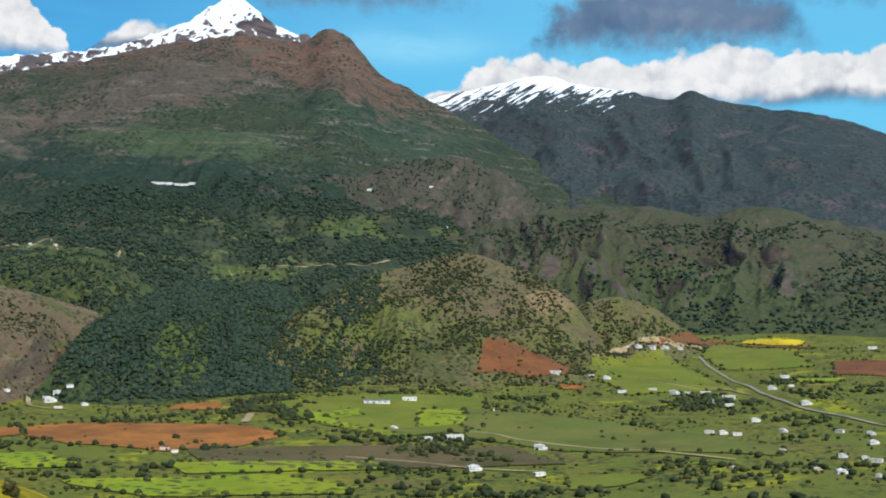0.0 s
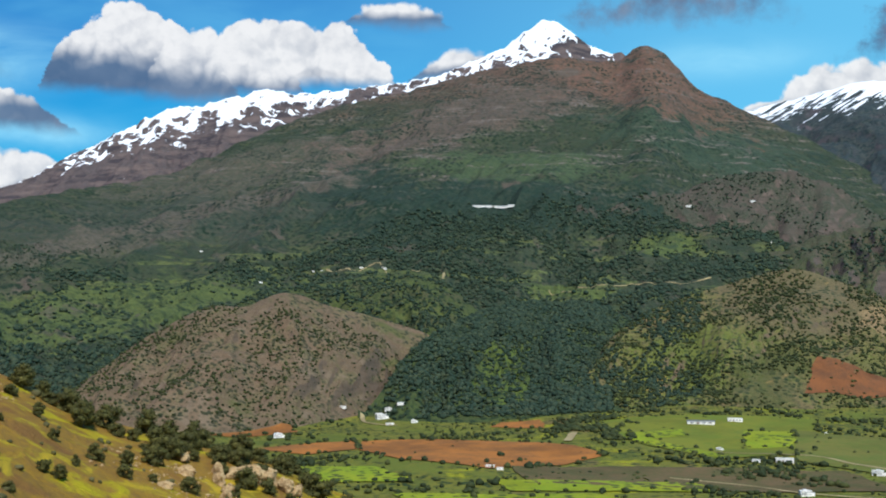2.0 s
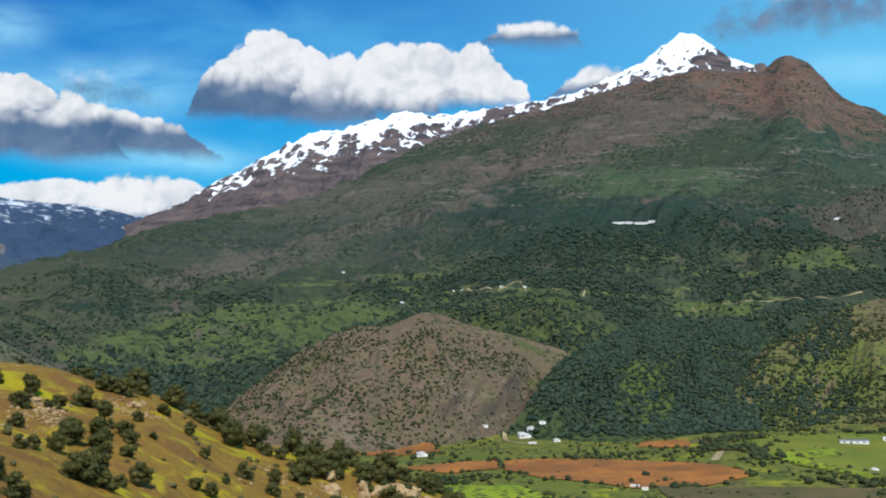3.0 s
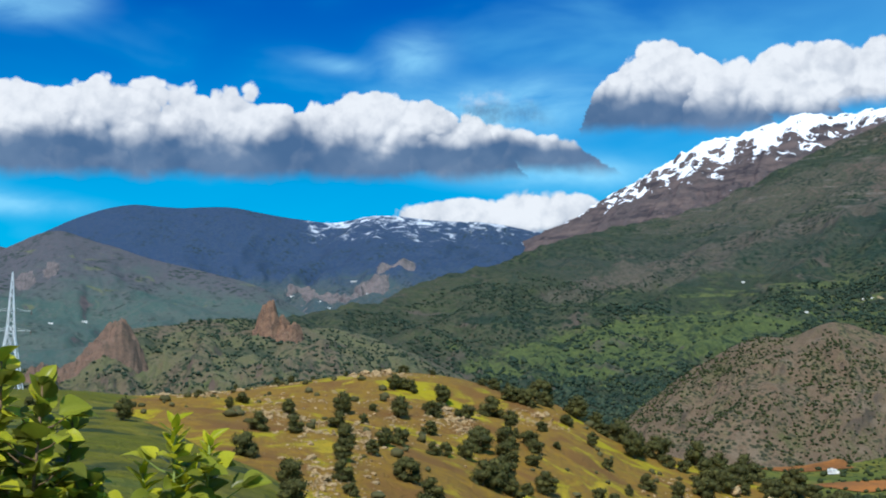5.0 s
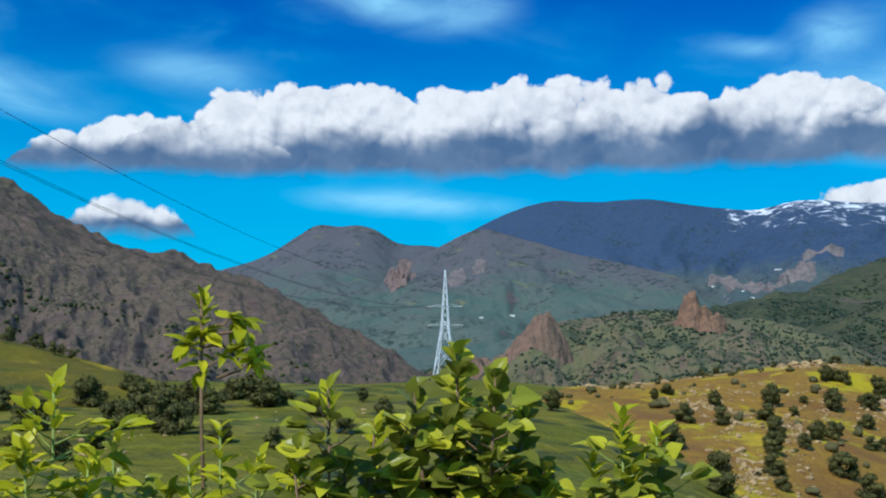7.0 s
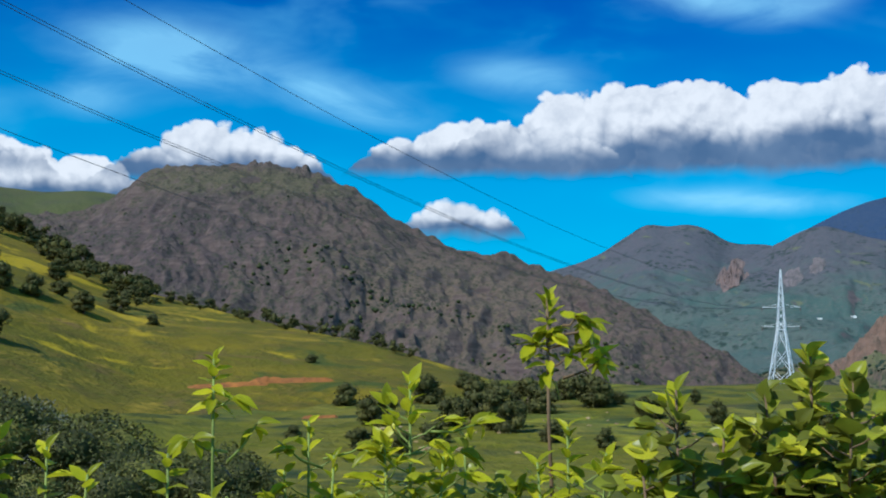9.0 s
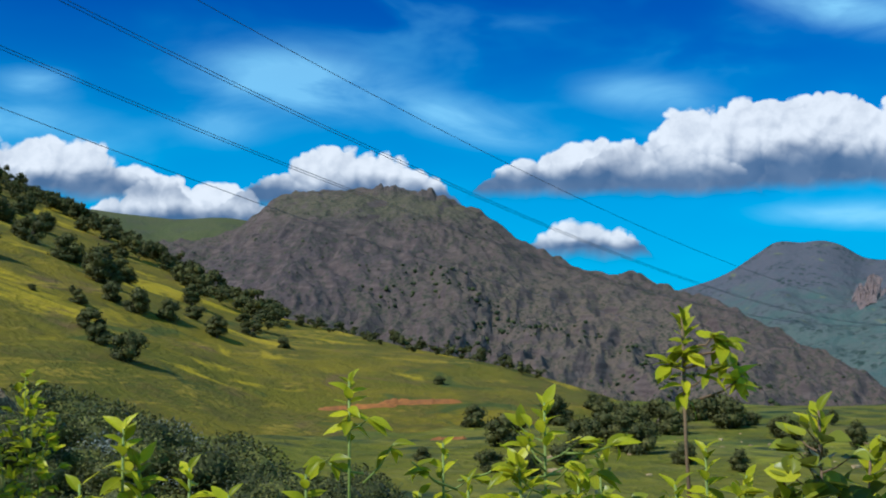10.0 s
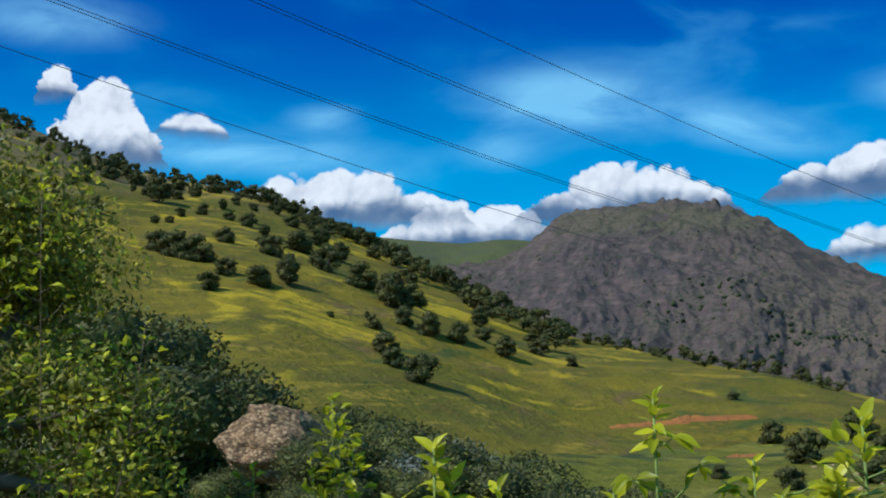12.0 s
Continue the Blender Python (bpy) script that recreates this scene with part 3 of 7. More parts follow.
# growth, rock and painted cloud shade on the big mountain, laid to fit the camera's view: bearing, height, half width
# (degrees), half height, rise per degree, two colours, share
MOUNTAIN_PATCHES = [
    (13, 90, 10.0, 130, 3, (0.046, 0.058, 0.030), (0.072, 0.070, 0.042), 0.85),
    # next two: dark bands, cloud shadow painted into the slope as very dark green
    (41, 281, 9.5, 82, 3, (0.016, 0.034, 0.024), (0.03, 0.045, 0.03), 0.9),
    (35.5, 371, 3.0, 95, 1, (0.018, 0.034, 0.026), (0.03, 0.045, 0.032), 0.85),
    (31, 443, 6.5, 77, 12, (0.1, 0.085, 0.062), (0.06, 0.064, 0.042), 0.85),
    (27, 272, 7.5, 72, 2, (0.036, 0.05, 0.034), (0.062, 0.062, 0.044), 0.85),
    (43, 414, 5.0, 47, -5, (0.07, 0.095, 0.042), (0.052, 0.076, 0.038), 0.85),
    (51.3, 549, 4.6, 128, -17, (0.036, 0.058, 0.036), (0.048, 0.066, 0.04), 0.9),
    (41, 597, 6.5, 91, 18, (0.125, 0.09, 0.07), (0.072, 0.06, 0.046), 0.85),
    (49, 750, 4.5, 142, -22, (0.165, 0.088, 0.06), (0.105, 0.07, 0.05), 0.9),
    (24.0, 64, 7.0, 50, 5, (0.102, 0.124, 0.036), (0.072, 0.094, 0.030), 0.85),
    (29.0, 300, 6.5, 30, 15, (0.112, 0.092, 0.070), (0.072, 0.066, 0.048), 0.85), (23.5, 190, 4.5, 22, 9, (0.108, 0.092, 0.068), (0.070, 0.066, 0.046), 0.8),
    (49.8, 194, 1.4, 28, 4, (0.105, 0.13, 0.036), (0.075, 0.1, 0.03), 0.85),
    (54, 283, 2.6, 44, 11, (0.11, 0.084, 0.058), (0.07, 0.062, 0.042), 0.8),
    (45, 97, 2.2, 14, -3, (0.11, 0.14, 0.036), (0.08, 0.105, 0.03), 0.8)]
MAT = {
    "ground": land_material("valley_grass", [(0.115, 0.135, 0.02), (0.16, 0.15, 0.024), (0.095, 0.105, 0.018), (0.18, 0.155, 0.022)], 90, patches=[((0.145, 0.10, 0.04), 70, 0.58, 0.66), ((0.09, 0.105, 0.018), 40, 0.55, 0.65), ((0.26, 0.25, 0.012), 60, 0.57, 0.63)], scrub=(0.015, 0.032, 0.012), scrub_size=5.0, scrub_share=0.6,
                            near=((0.104, 0.102, 0.007), (0.152, 0.116, 0.009))),
    "knoll": land_material("dry_golden_grass", [(0.168, 0.130, 0.005), (0.250, 0.138, 0.009), (0.152, 0.146, 0.004), (0.24, 0.155, 0.011)], 26, zones=[(-26, -16, (0.24, 0.135, 0.016), (0.19, 0.105, 0.024))],
                           patches=[((0.34, 0.28, 0.005), 16, 0.54, 0.62), ((0.17, 0.082, 0.022), 14, 0.50, 0.63), ((0.11, 0.115, 0.012), 9, 0.56, 0.64), ((0.40, 0.27, 0.016), 9, 0.56, 0.66)], rock=((0.32, 0.27, 0.19), (0.22, 0.18, 0.13)), rock_slope=0.62),
    "grassy_hillside": land_material("meadow_grass", [(0.100, 0.090, 0.007), (0.168, 0.124, 0.007), (0.076, 0.072, 0.007), (0.128, 0.090, 0.014)], 34,
                                     patches=[((0.38, 0.265, 0.008), 30, 0.55, 0.62), ((0.14, 0.085, 0.03), 18, 0.58, 0.68), ((0.055, 0.07, 0.012), 11, 0.58, 0.66)], zones=[(48, 78, (0.15, 0.10, 0.05), (0.09, 0.08, 0.028))], bands=(-420, -400, (0.28, 0.19, 0.018))),
    "rocky_mountain": land_material("purple_brown_rock", [(0.096, 0.068, 0.056), (0.112, 0.076, 0.062), (0.080, 0.068, 0.042), (0.130, 0.095, 0.078)], 38, (0.052, 0.052, 0.032), 3.2, 0.7,
                                    ((0.078, 0.056, 0.050), (0.130, 0.095, 0.078)), 0.82, bump=2.8, view_patches=[(-29, 168, 5, 20, 0, (0.125, 0.110, 0.052), (0.092, 0.082, 0.046), 0.7), (-32, 100, 6, 48, 2, (0.088, 0.064, 0.062), (0.058, 0.044, 0.046), 0.75), (-18, 40, 7, 45, -5, (0.165, 0.118, 0.080), (0.120, 0.092, 0.060), 0.6)]),
    "green_mountain": land_material("hill_pasture", [(0.074, 0.082, 0.028), (0.088, 0.088, 0.032), (0.062, 0.072, 0.03), (0.088, 0.078, 0.042)], 160, (0.03, 0.045, 0.02), 9, 0.3),
    # next three: distance haze is put into the bluish, lightened base colours
    "flat_topped_mountain": land_material("haze_tinted_hill_scrub", [(0.060, 0.096, 0.082), (0.080, 0.102, 0.086), (0.062, 0.104, 0.078), (0.115, 0.112, 0.104)], 150, (0.025, 0.04, 0.032), 12, 0.5, ((0.15, 0.11, 0.10), (0.11, 0.085, 0.08)), 0.72,
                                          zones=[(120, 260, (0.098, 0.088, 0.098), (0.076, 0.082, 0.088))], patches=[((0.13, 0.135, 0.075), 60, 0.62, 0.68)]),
    "wooded_ridge": land_material("haze_tinted_ridge_scrub", [(0.060, 0.096, 0.082), (0.080, 0.102, 0.086), (0.062, 0.104, 0.078), (0.115, 0.112, 0.104)], 150, (0.022, 0.038, 0.03), 12, 0.5, ((0.14, 0.105, 0.10), (0.10, 0.08, 0.078)), 0.72,
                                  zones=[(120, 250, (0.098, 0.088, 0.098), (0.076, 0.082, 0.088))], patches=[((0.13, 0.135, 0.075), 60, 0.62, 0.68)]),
    # blue crest, paler foot and softened snow imitate haze by colour
    "far_snowy_range": land_material("haze_blue_rock", [(0.05, 0.078, 0.085), (0.065, 0.085, 0.085), (0.05, 0.085, 0.07), (0.11, 0.10, 0.095)], 220, (0.025, 0.042, 0.05), 14, 0.5, zones=[(270, 350, (0.028, 0.052, 0.105), (0.044, 0.066, 0.108))], snow=(550, 110, 6.0), flank=(9.0, 260.0, -1.0), thaw=(0.1, 1.3, 0.7)),
    "low_spur": land_material("spur_scrub", [(0.115, 0.11, 0.05), (0.13, 0.098, 0.062), (0.095, 0.108, 0.04), (0.145, 0.115, 0.078)], 80, (0.02, 0.035, 0.018), 6.5, 0.6, ((0.135, 0.098, 0.072), (0.10, 0.078, 0.056)), 0.66, patches=[((0.095, 0.110, 0.040), 90, 0.60, 0.66), ((0.060, 0.066, 0.038), 60, 0.55, 0.63)]),
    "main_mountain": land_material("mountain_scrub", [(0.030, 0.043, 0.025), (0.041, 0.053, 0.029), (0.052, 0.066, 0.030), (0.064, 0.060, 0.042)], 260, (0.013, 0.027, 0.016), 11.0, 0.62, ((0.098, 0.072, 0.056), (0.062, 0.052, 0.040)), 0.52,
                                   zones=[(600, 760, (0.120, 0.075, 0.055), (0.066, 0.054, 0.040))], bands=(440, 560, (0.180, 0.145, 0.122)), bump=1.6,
                                   clearings=(150, 260, (0.118, 0.135, 0.046), 0.54), view_patches=MOUNTAIN_PATCHES, patches=[((0.100, 0.080, 0.062), 120, 0.58, 0.68), ((0.022, 0.038, 0.026), 90, 0.57, 0.68)]),
    "snowy_mountain": land_material("snow_on_rock", [(0.085, 0.066, 0.064), (0.105, 0.078, 0.072), (0.07, 0.058, 0.058), (0.115, 0.09, 0.085)], 300, rock=((0.135, 0.10, 0.09), (0.05, 0.042, 0.046)), rock_slope=0.85, snow=(785, 120, 9.0), tilt=(33.0, 0.23), slant=(33.0, -0.3, 55.0, 0.6)),
    # the purple patches put a light haze into the slope's colour
    "streaked_mountain": land_material("snow_streaked_slope", [(0.028, 0.042, 0.046), (0.044, 0.050, 0.050), (0.034, 0.054, 0.044), (0.074, 0.066, 0.064)], 160, (0.016, 0.030, 0.030), 12, 0.7, ((0.070, 0.060, 0.062), (0.048, 0.048, 0.054)), 0.66, snow=(800, 90, 8.5), flank=(62.0, 420.0, 1.0), slant=(58.0, -1.2, 27.0, 0.25), patches=[((0.088, 0.068, 0.074), 170, 0.55, 0.66)]),
    "dark_ridge": land_material("gullied_scrub", [(0.046, 0.054, 0.026), (0.072, 0.062, 0.038), (0.05, 0.066, 0.024), (0.096, 0.076, 0.052)], 90, (0.016, 0.030, 0.015), 8, 0.5, ((0.108, 0.082, 0.066), (0.068, 0.056, 0.046)), 0.70, view_patches=[(65, 35, 22, 85, 0, (0.072, 0.088, 0.030), (0.046, 0.060, 0.025), 0.85), (73, 120, 5, 90, 0, (0.050, 0.062, 0.028), (0.080, 0.068, 0.046), 0.8)]),
    "wooded_slope": land_material("woodland_floor", [(0.040, 0.056, 0.020), (0.055, 0.075, 0.022), (0.030, 0.046, 0.018), (0.075, 0.085, 0.028)], 90, (0.014, 0.028, 0.014), 6.0, 0.8, view_patches=[(42.6, -15, 1.4, 28, 4, (0.10, 0.13, 0.022), (0.075, 0.10, 0.022), 0.8)]),
    "round_hill": land_material("olive_hill", [(0.108, 0.106, 0.030), (0.142, 0.108, 0.050), (0.098, 0.124, 0.020), (0.165, 0.120, 0.060)], 70, (0.02, 0.034, 0.014), 5.0, 0.6, ((0.15, 0.105, 0.065), (0.105, 0.078, 0.05)), 0.66, patches=[((0.24, 0.16, 0.06), 40, 0.66, 0.72)],
                                view_patches=[(56, 58, 4.5, 40, 0, (0.140, 0.104, 0.056), (0.100, 0.086, 0.044), 0.85), (50.5, -15, 3.4, 36, 6, (0.118, 0.138, 0.024), (0.088, 0.108, 0.024), 0.85), (54.3, -22, 1.6, 32, 0, (0.052, 0.060, 0.020), (0.074, 0.082, 0.026), 0.65),
                                           (59.4, 36, 1.0, 14, 0, (0.25, 0.17, 0.085), (0.19, 0.135, 0.07), 0.9), (49.5, -26, 0.45, 10, 0, (0.36, 0.235, 0.06), (0.28, 0.19, 0.055), 0.9)]),
    "brown_hill": land_material("brown_heath", [(0.125, 0.086, 0.052), (0.145, 0.098, 0.06), (0.098, 0.088, 0.032), (0.175, 0.128, 0.08)], 70, (0.03, 0.035, 0.018), 4.5, 0.6, ((0.125, 0.088, 0.060), (0.095, 0.070, 0.048)), 0.55, patches=[((0.085, 0.090, 0.030), 80, 0.58, 0.68), ((0.165, 0.120, 0.078), 45, 0.58, 0.66)]),
}
MAT["small_hill"] = MAT["round_hill"]
MAT["rocky_shoulder"] = land_material("brown_shoulder", [(0.048, 0.053, 0.034), (0.076, 0.062, 0.048), (0.038, 0.052, 0.030), (0.098, 0.076, 0.062)], 110, (0.020, 0.036, 0.020), 8.0, 0.4, ((0.120, 0.090, 0.072), (0.075, 0.062, 0.048)), 0.64)
MAT["farmed_spur"] = land_material("spur_pasture", [(0.052, 0.068, 0.022), (0.078, 0.094, 0.026), (0.042, 0.056, 0.022), (0.085, 0.074, 0.038)], 90, (0.014, 0.030, 0.014), 7.0, 0.7)


# ---------------------------------------------------------------- land
def sheet(name, az, dist, z, mat, label, category, kind):
    """A grid of ground, az along and dist outward."""
    a, d = np.broadcast_arrays(az * D2R, dist)
    co = np.stack([d * np.sin(a), d * np.cos(a), z], -1).reshape(-1, 3)
    n, m = z.shape
    i = (np.arange(n - 1)[:, None] * m + np.arange(m - 1)[None, :]).ravel()
    quads = np.stack([i, i + m, i + m + 1, i + 1], -1)
    me = bpy.data.meshes.new(name)
    me.vertices.add(len(co))
    me.vertices.foreach_set("co", co.ravel())
    me.loops.add(quads.size)
    me.loops.foreach_set("vertex_index", quads.ravel())
    me.polygons.add(len(quads))
    me.polygons.foreach_set("loop_start", np.arange(len(quads)) * 4)
    me.polygons.foreach_set("loop_total", np.full(len(quads), 4))
    me.update()
    me.validate()
    me.polygons.foreach_set("use_smooth", np.ones(len(quads), bool))
    me.materials.append(mat)
    return tagged(new(name, me), label, category, "", kind)


def build_ground():
    az = np.concatenate([np.linspace(-180.0, -72.4, 28), np.arange(-72, 86, 0.4), np.linspace(86.0, 180.0, 25)])[:, None]
    d = np.concatenate([[0.05, 0.5, 1.0, 1.6], np.geomspace(2.2, 4950, 430)])[None, :]
    sheet("ground", az, d, ground_z(az, d), MAT["ground"], "green valley floor of grass, crops and scrub", "ground", "structure")


LABELS = {
    "knoll": "rounded knoll of golden dry grass and pale stones",
    "grassy_hillside": "steep green-yellow meadow slope dotted with oaks",
    "rocky_mountain": "craggy purple-brown rock mountain with knobbed summit",
    "green_mountain": "smooth green pasture mountain behind the crags",
    "flat_topped_mountain": "distant flat-topped mountain with haze-tinted green scrub",
    "wooded_ridge": "distant haze-tinted green ridge with pale rock scars",
    "far_snowy_range": "far mountain range tinted haze-blue with thin snow",
    "low_spur": "low brown-green spur with reddish rock outcrops",
    "main_mountain": "huge brown-green mountain with scrub and rock bands",
    "snowy_mountain": "snow-capped summit ridge of dark brown rock",
    "streaked_mountain": "dark mountain with snow streaks near its top",
    "dark_ridge": "gullied dark green and brown ridge",
    "wooded_slope": "lower slope under dense dark evergreen wood",
    "rocky_shoulder": "bare brown rocky shoulder of the big mountain",
    "farmed_spur": "green spur of pasture, scrub and small farms",
    "round_hill": "rounded olive hill covered in scattered shrubs",
    "brown_hill": "bare brown hill dotted with small shrubs",
    "small_hill": "small olive-brown hill above the fields",
}
COUNTS = {"knoll": (260, 130), "grassy_hillside": (300, 130), "rocky_mountain": (520, 300), "main_mountain": (760, 360), "snowy_mountain": (460, 200),
          "streaked_mountain": (420, 200), "dark_ridge": (620, 220), "round_hill": (320, 170), "brown_hill": (320, 170)}


def build_hill(name):
    r = RIDGES[name]
    n, m = COUNTS.get(name, (260, 130))
    az = np.linspace(r.crest[0][0], r.crest[-1][0], n)[:, None]
    df, dc, _, _ = r.span(az)
    v = np.concatenate([np.linspace(-0.06, 1.0, m), [1.02, 1.05, 1.1, 1.17, 1.26, 1.38, 1.5]])[None, :]
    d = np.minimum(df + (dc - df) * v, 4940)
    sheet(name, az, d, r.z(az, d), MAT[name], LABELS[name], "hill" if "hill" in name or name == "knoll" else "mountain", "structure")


build_ground()
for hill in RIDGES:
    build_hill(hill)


# ---------------------------------------------------------------- building blocks
def part(name, bm, mat, parent, label="", smooth=False):
    """Links a bmesh as one mesh object under a thing or under a part."""
    me = bpy.data.meshes.new(name)
    bm.to_mesh(me)
    bm.free()
    return share(name, me, mat, parent, label, smooth)


def share(name, me, mat, parent, label="", smooth=False, m=None):
    if mat and not me.materials:
        me.materials.append(mat)
    if smooth:
        me.polygons.foreach_set("use_smooth", np.ones(len(me.polygons), bool))
    ob = new(name, me)
    ob.parent = parent
    if m is not None:
        ob.matrix_basis = m
    return tagged(ob, label) if label else ob


def thing(name, label, category, group="", m=None, kind=""):
    ob = new(name)
    ob.empty_display_size = 0.2
    if m is not None:
        ob.matrix_basis = m
    return tagged(ob, label, category, group, kind)


def box(bm, x0, x1, y0, y1, z0, z1, bevel=0.0):
    made = bmesh.ops.create_cube(bm, size=1, matrix=Matrix.LocRotScale(((x0 + x1) / 2, (y0 + y1) / 2, (z0 + z1) / 2), None, (x1 - x0, y1 - y0, z1 - z0)))
    if bevel:
        edges = list({e for v in made["verts"] for e in v.link_edges})
        bmesh.ops.bevel(bm, geom=edges, offset=bevel, segments=1, affect="EDGES")


def beam(bm, a, b, thick):
    a, b = Vector(a), Vector(b)
    turn = (b - a).to_track_quat("Z", "Y").to_matrix().to_4x4()
    bmesh.ops.create_cube(bm, size=1, matrix=Matrix.Translation((a + b) / 2) @ turn @ Matrix.Diagonal((thick, thick, (b - a).length, 1)))


def tube(bm, points, radii, sides=6):
    """A tapered tube along a line of points."""
    rings = []
    for i, p in enumerate(points):
        way = (points[min(i + 1, len(points) - 1)] - points[max(i - 1, 0)]).normalized()
        side = way.orthogonal().normalized()
        up = way.cross(side)
        rings.append([bm.verts.new(p + (side * math.cos(2 * math.pi * j / sides) + up * math.sin(2 * math.pi * j / sides)) * radii[i]) for j in range(sides)])
    for a, b in zip(rings, rings[1:]):
        for j in range(sides):
            bm.faces.new((a[j], a[(j + 1) % sides], b[(j + 1) % sides], b[j]))
    bm.faces.new(rings[-1])
    bm.faces.new(reversed(rings[0]))


def from_arrays(name, co, faces, smooth=True):
    me = bpy.data.meshes.new(name)
    n = faces.shape[1]
    me.vertices.add(len(co))
    me.vertices.foreach_set("co", np.ascontiguousarray(co, dtype=np.float32).ravel())
    me.loops.add(faces.size)
    me.loops.foreach_set("vertex_index", faces.ravel())
    me.polygons.add(len(faces))
    me.polygons.foreach_set("loop_start", np.arange(len(faces)) * n)
    me.polygons.foreach_set("loop_total", np.full(len(faces), n))
    me.update()
    me.validate()
    me.polygons.foreach_set("use_smooth", np.full(len(faces), smooth))
    return me


def plain(name, colour, rough=0.8, metal=0.0, vary=0.25, size=1.0, bump=0.0, spec=0.3):
    """A plain material with wear at two scales."""
    mat, k, bsdf = material(name)
    at = k.add("ShaderNodeTexCoord").outputs["Object"]
    wear = k.math("ADD", k.math("MULTIPLY", k.noise(at, 0.6 / size, 5.0, 0.6), 0.6), k.math("MULTIPLY", k.noise(at, 7.0 / size, 4.0, 0.6), 0.4))
    dark = tuple(c * (1 - vary) for c in colour)
    k.plug(bsdf.inputs["Base Color"], k.mix(k.step(wear, 0.38, 0.62), dark, colour))
    bsdf.inputs["Roughness"].default_value, bsdf.inputs["Metallic"].default_value = rough, metal
    bsdf.inputs["Specular IOR Level"].default_value = spec
    if bump:
        bumped(k, bsdf, wear, bump)
    return mat


def leaf_material(name, colours, gloss=0.45, through=0.35, by_object=False):
    """Leaves: three greens picked at random, a little light comes through."""
    mat = bpy.data.materials.new(name)
    mat.use_nodes = True
    k = Nodes(mat.node_tree)
    out, bsdf, thin, both = k.add("ShaderNodeOutputMaterial"), k.add("ShaderNodeBsdfPrincipled"), k.add("ShaderNodeBsdfTranslucent"), k.add("ShaderNodeMixShader")
    chance = k.add("ShaderNodeObjectInfo").outputs["Random"] if by_object else k.add("ShaderNodeNewGeometry").outputs["Random Per Island"]
    c = k.mix(k.step(chance, 0.1, 0.55), colours[0], colours[1])
    c = k.mix(k.step(chance, 0.65, 0.95), c, colours[2])
    at = k.add("ShaderNodeTexCoord").outputs["Object"]
    c = k.mix(k.step(k.noise(at, 40.0 if by_object else 0.7, 1.6), 0.35, 0.7, 0.0, 0.4), c, colours[0])
    k.plug(bsdf.inputs["Base Color"], c)
    k.plug(thin.inputs["Color"], c)
    bsdf.inputs["Roughness"].default_value = gloss
    bsdf.inputs["Specular IOR Level"].default_value = 0.2 if by_object else 0.12
    both.inputs[0].default_value = through
    k.tree.links.new(bsdf.outputs[0], both.inputs[1])
    k.tree.links.new(thin.outputs[0], both.inputs[2])
    k.tree.links.new(both.outputs[0], out.inputs[0])
    return mat


THICKET_LEAF = leaf_material("thicket_leaves", [(0.054, 0.056, 0.018), (0.094, 0.094, 0.027), (0.19, 0.18, 0.038)], 0.5, 0.2)
OAK = leaf_material("oak_leaves", [(0.050, 0.050, 0.016), (0.080, 0.078, 0.022), (0.130, 0.12, 0.032)], 0.6, 0.15)
# bluer than SCRUB: haze over the far evergreen woods is put into the colour
WOOD = leaf_material("haze_tinted_wood_leaves", [(0.023, 0.041, 0.026), (0.037, 0.056, 0.033), (0.062, 0.079, 0.042)], 0.7, 0.1)
SCRUB = leaf_material("scrub_leaves", [(0.026, 0.036, 0.014), (0.042, 0.052, 0.018), (0.072, 0.080, 0.024)], 0.7, 0.1)
GREY_SCRUB = leaf_material("grey_green_leaves", [(0.13, 0.135, 0.095), (0.19, 0.19, 0.145), (0.26, 0.255, 0.205)], 0.7, 0.15)
DRY_SCRUB = leaf_material("olive_cushions", [(0.06, 0.055, 0.018), (0.09, 0.08, 0.03), (0.13, 0.115, 0.05)], 0.7, 0.1)
BARK = plain("grey_brown_bark", (0.16, 0.12, 0.085), 0.9, vary=0.45, size=0.3, bump=0.01)
# the third, brightest colour imitates sunlit highlights on the leaves
BUSH_LEAF = leaf_material("bush_leaves", [(0.118, 0.112, 0.022), (0.215, 0.205, 0.028), (0.64, 0.58, 0.034)], 0.42, 0.28)
YOUNG_LEAF = leaf_material("young_leaves", [(0.28, 0.29, 0.008), (0.50, 0.49, 0.010), (0.72, 0.65, 0.018)], 0.36, 0.5, True)
# spread from dark to yellow puts leaf shade and highlights into the colours
DARK_LEAF = leaf_material("mature_leaves", [(0.150, 0.160, 0.022), (0.31, 0.325, 0.026), (0.62, 0.58, 0.026)], 0.33, 0.42, True)
TWIG = plain("brown_twig", (0.19, 0.12, 0.06), 0.7, vary=0.4, size=0.05)
GREEN_TWIG = plain("green_twig", (0.22, 0.27, 0.05), 0.6, vary=0.3, size=0.05)
WHITE_WALL = plain("white_render", (0.84, 0.81, 0.75), 0.8, vary=0.2, size=3)
TAN_WALL = plain("tan_render", (0.62, 0.48, 0.30), 0.85, vary=0.2, size=3)
ROOF_GREY = plain("concrete_roof", (0.76, 0.74, 0.70), 0.85, vary=0.25, size=2)
ROOF_DARK = plain("dark_sheet_roof", (0.17, 0.17, 0.18), 0.5, vary=0.3, size=2)
GLASS_DARK = plain("dark_window", (0.10, 0.105, 0.11), 0.15, vary=0.2, spec=0.5)
DOOR_BROWN = plain("brown_door", (0.16, 0.09, 0.05), 0.6, vary=0.3)
STEEL = plain("galvanised_steel", (0.78, 0.80, 0.82), 0.45, 0.15, vary=0.18, size=4)
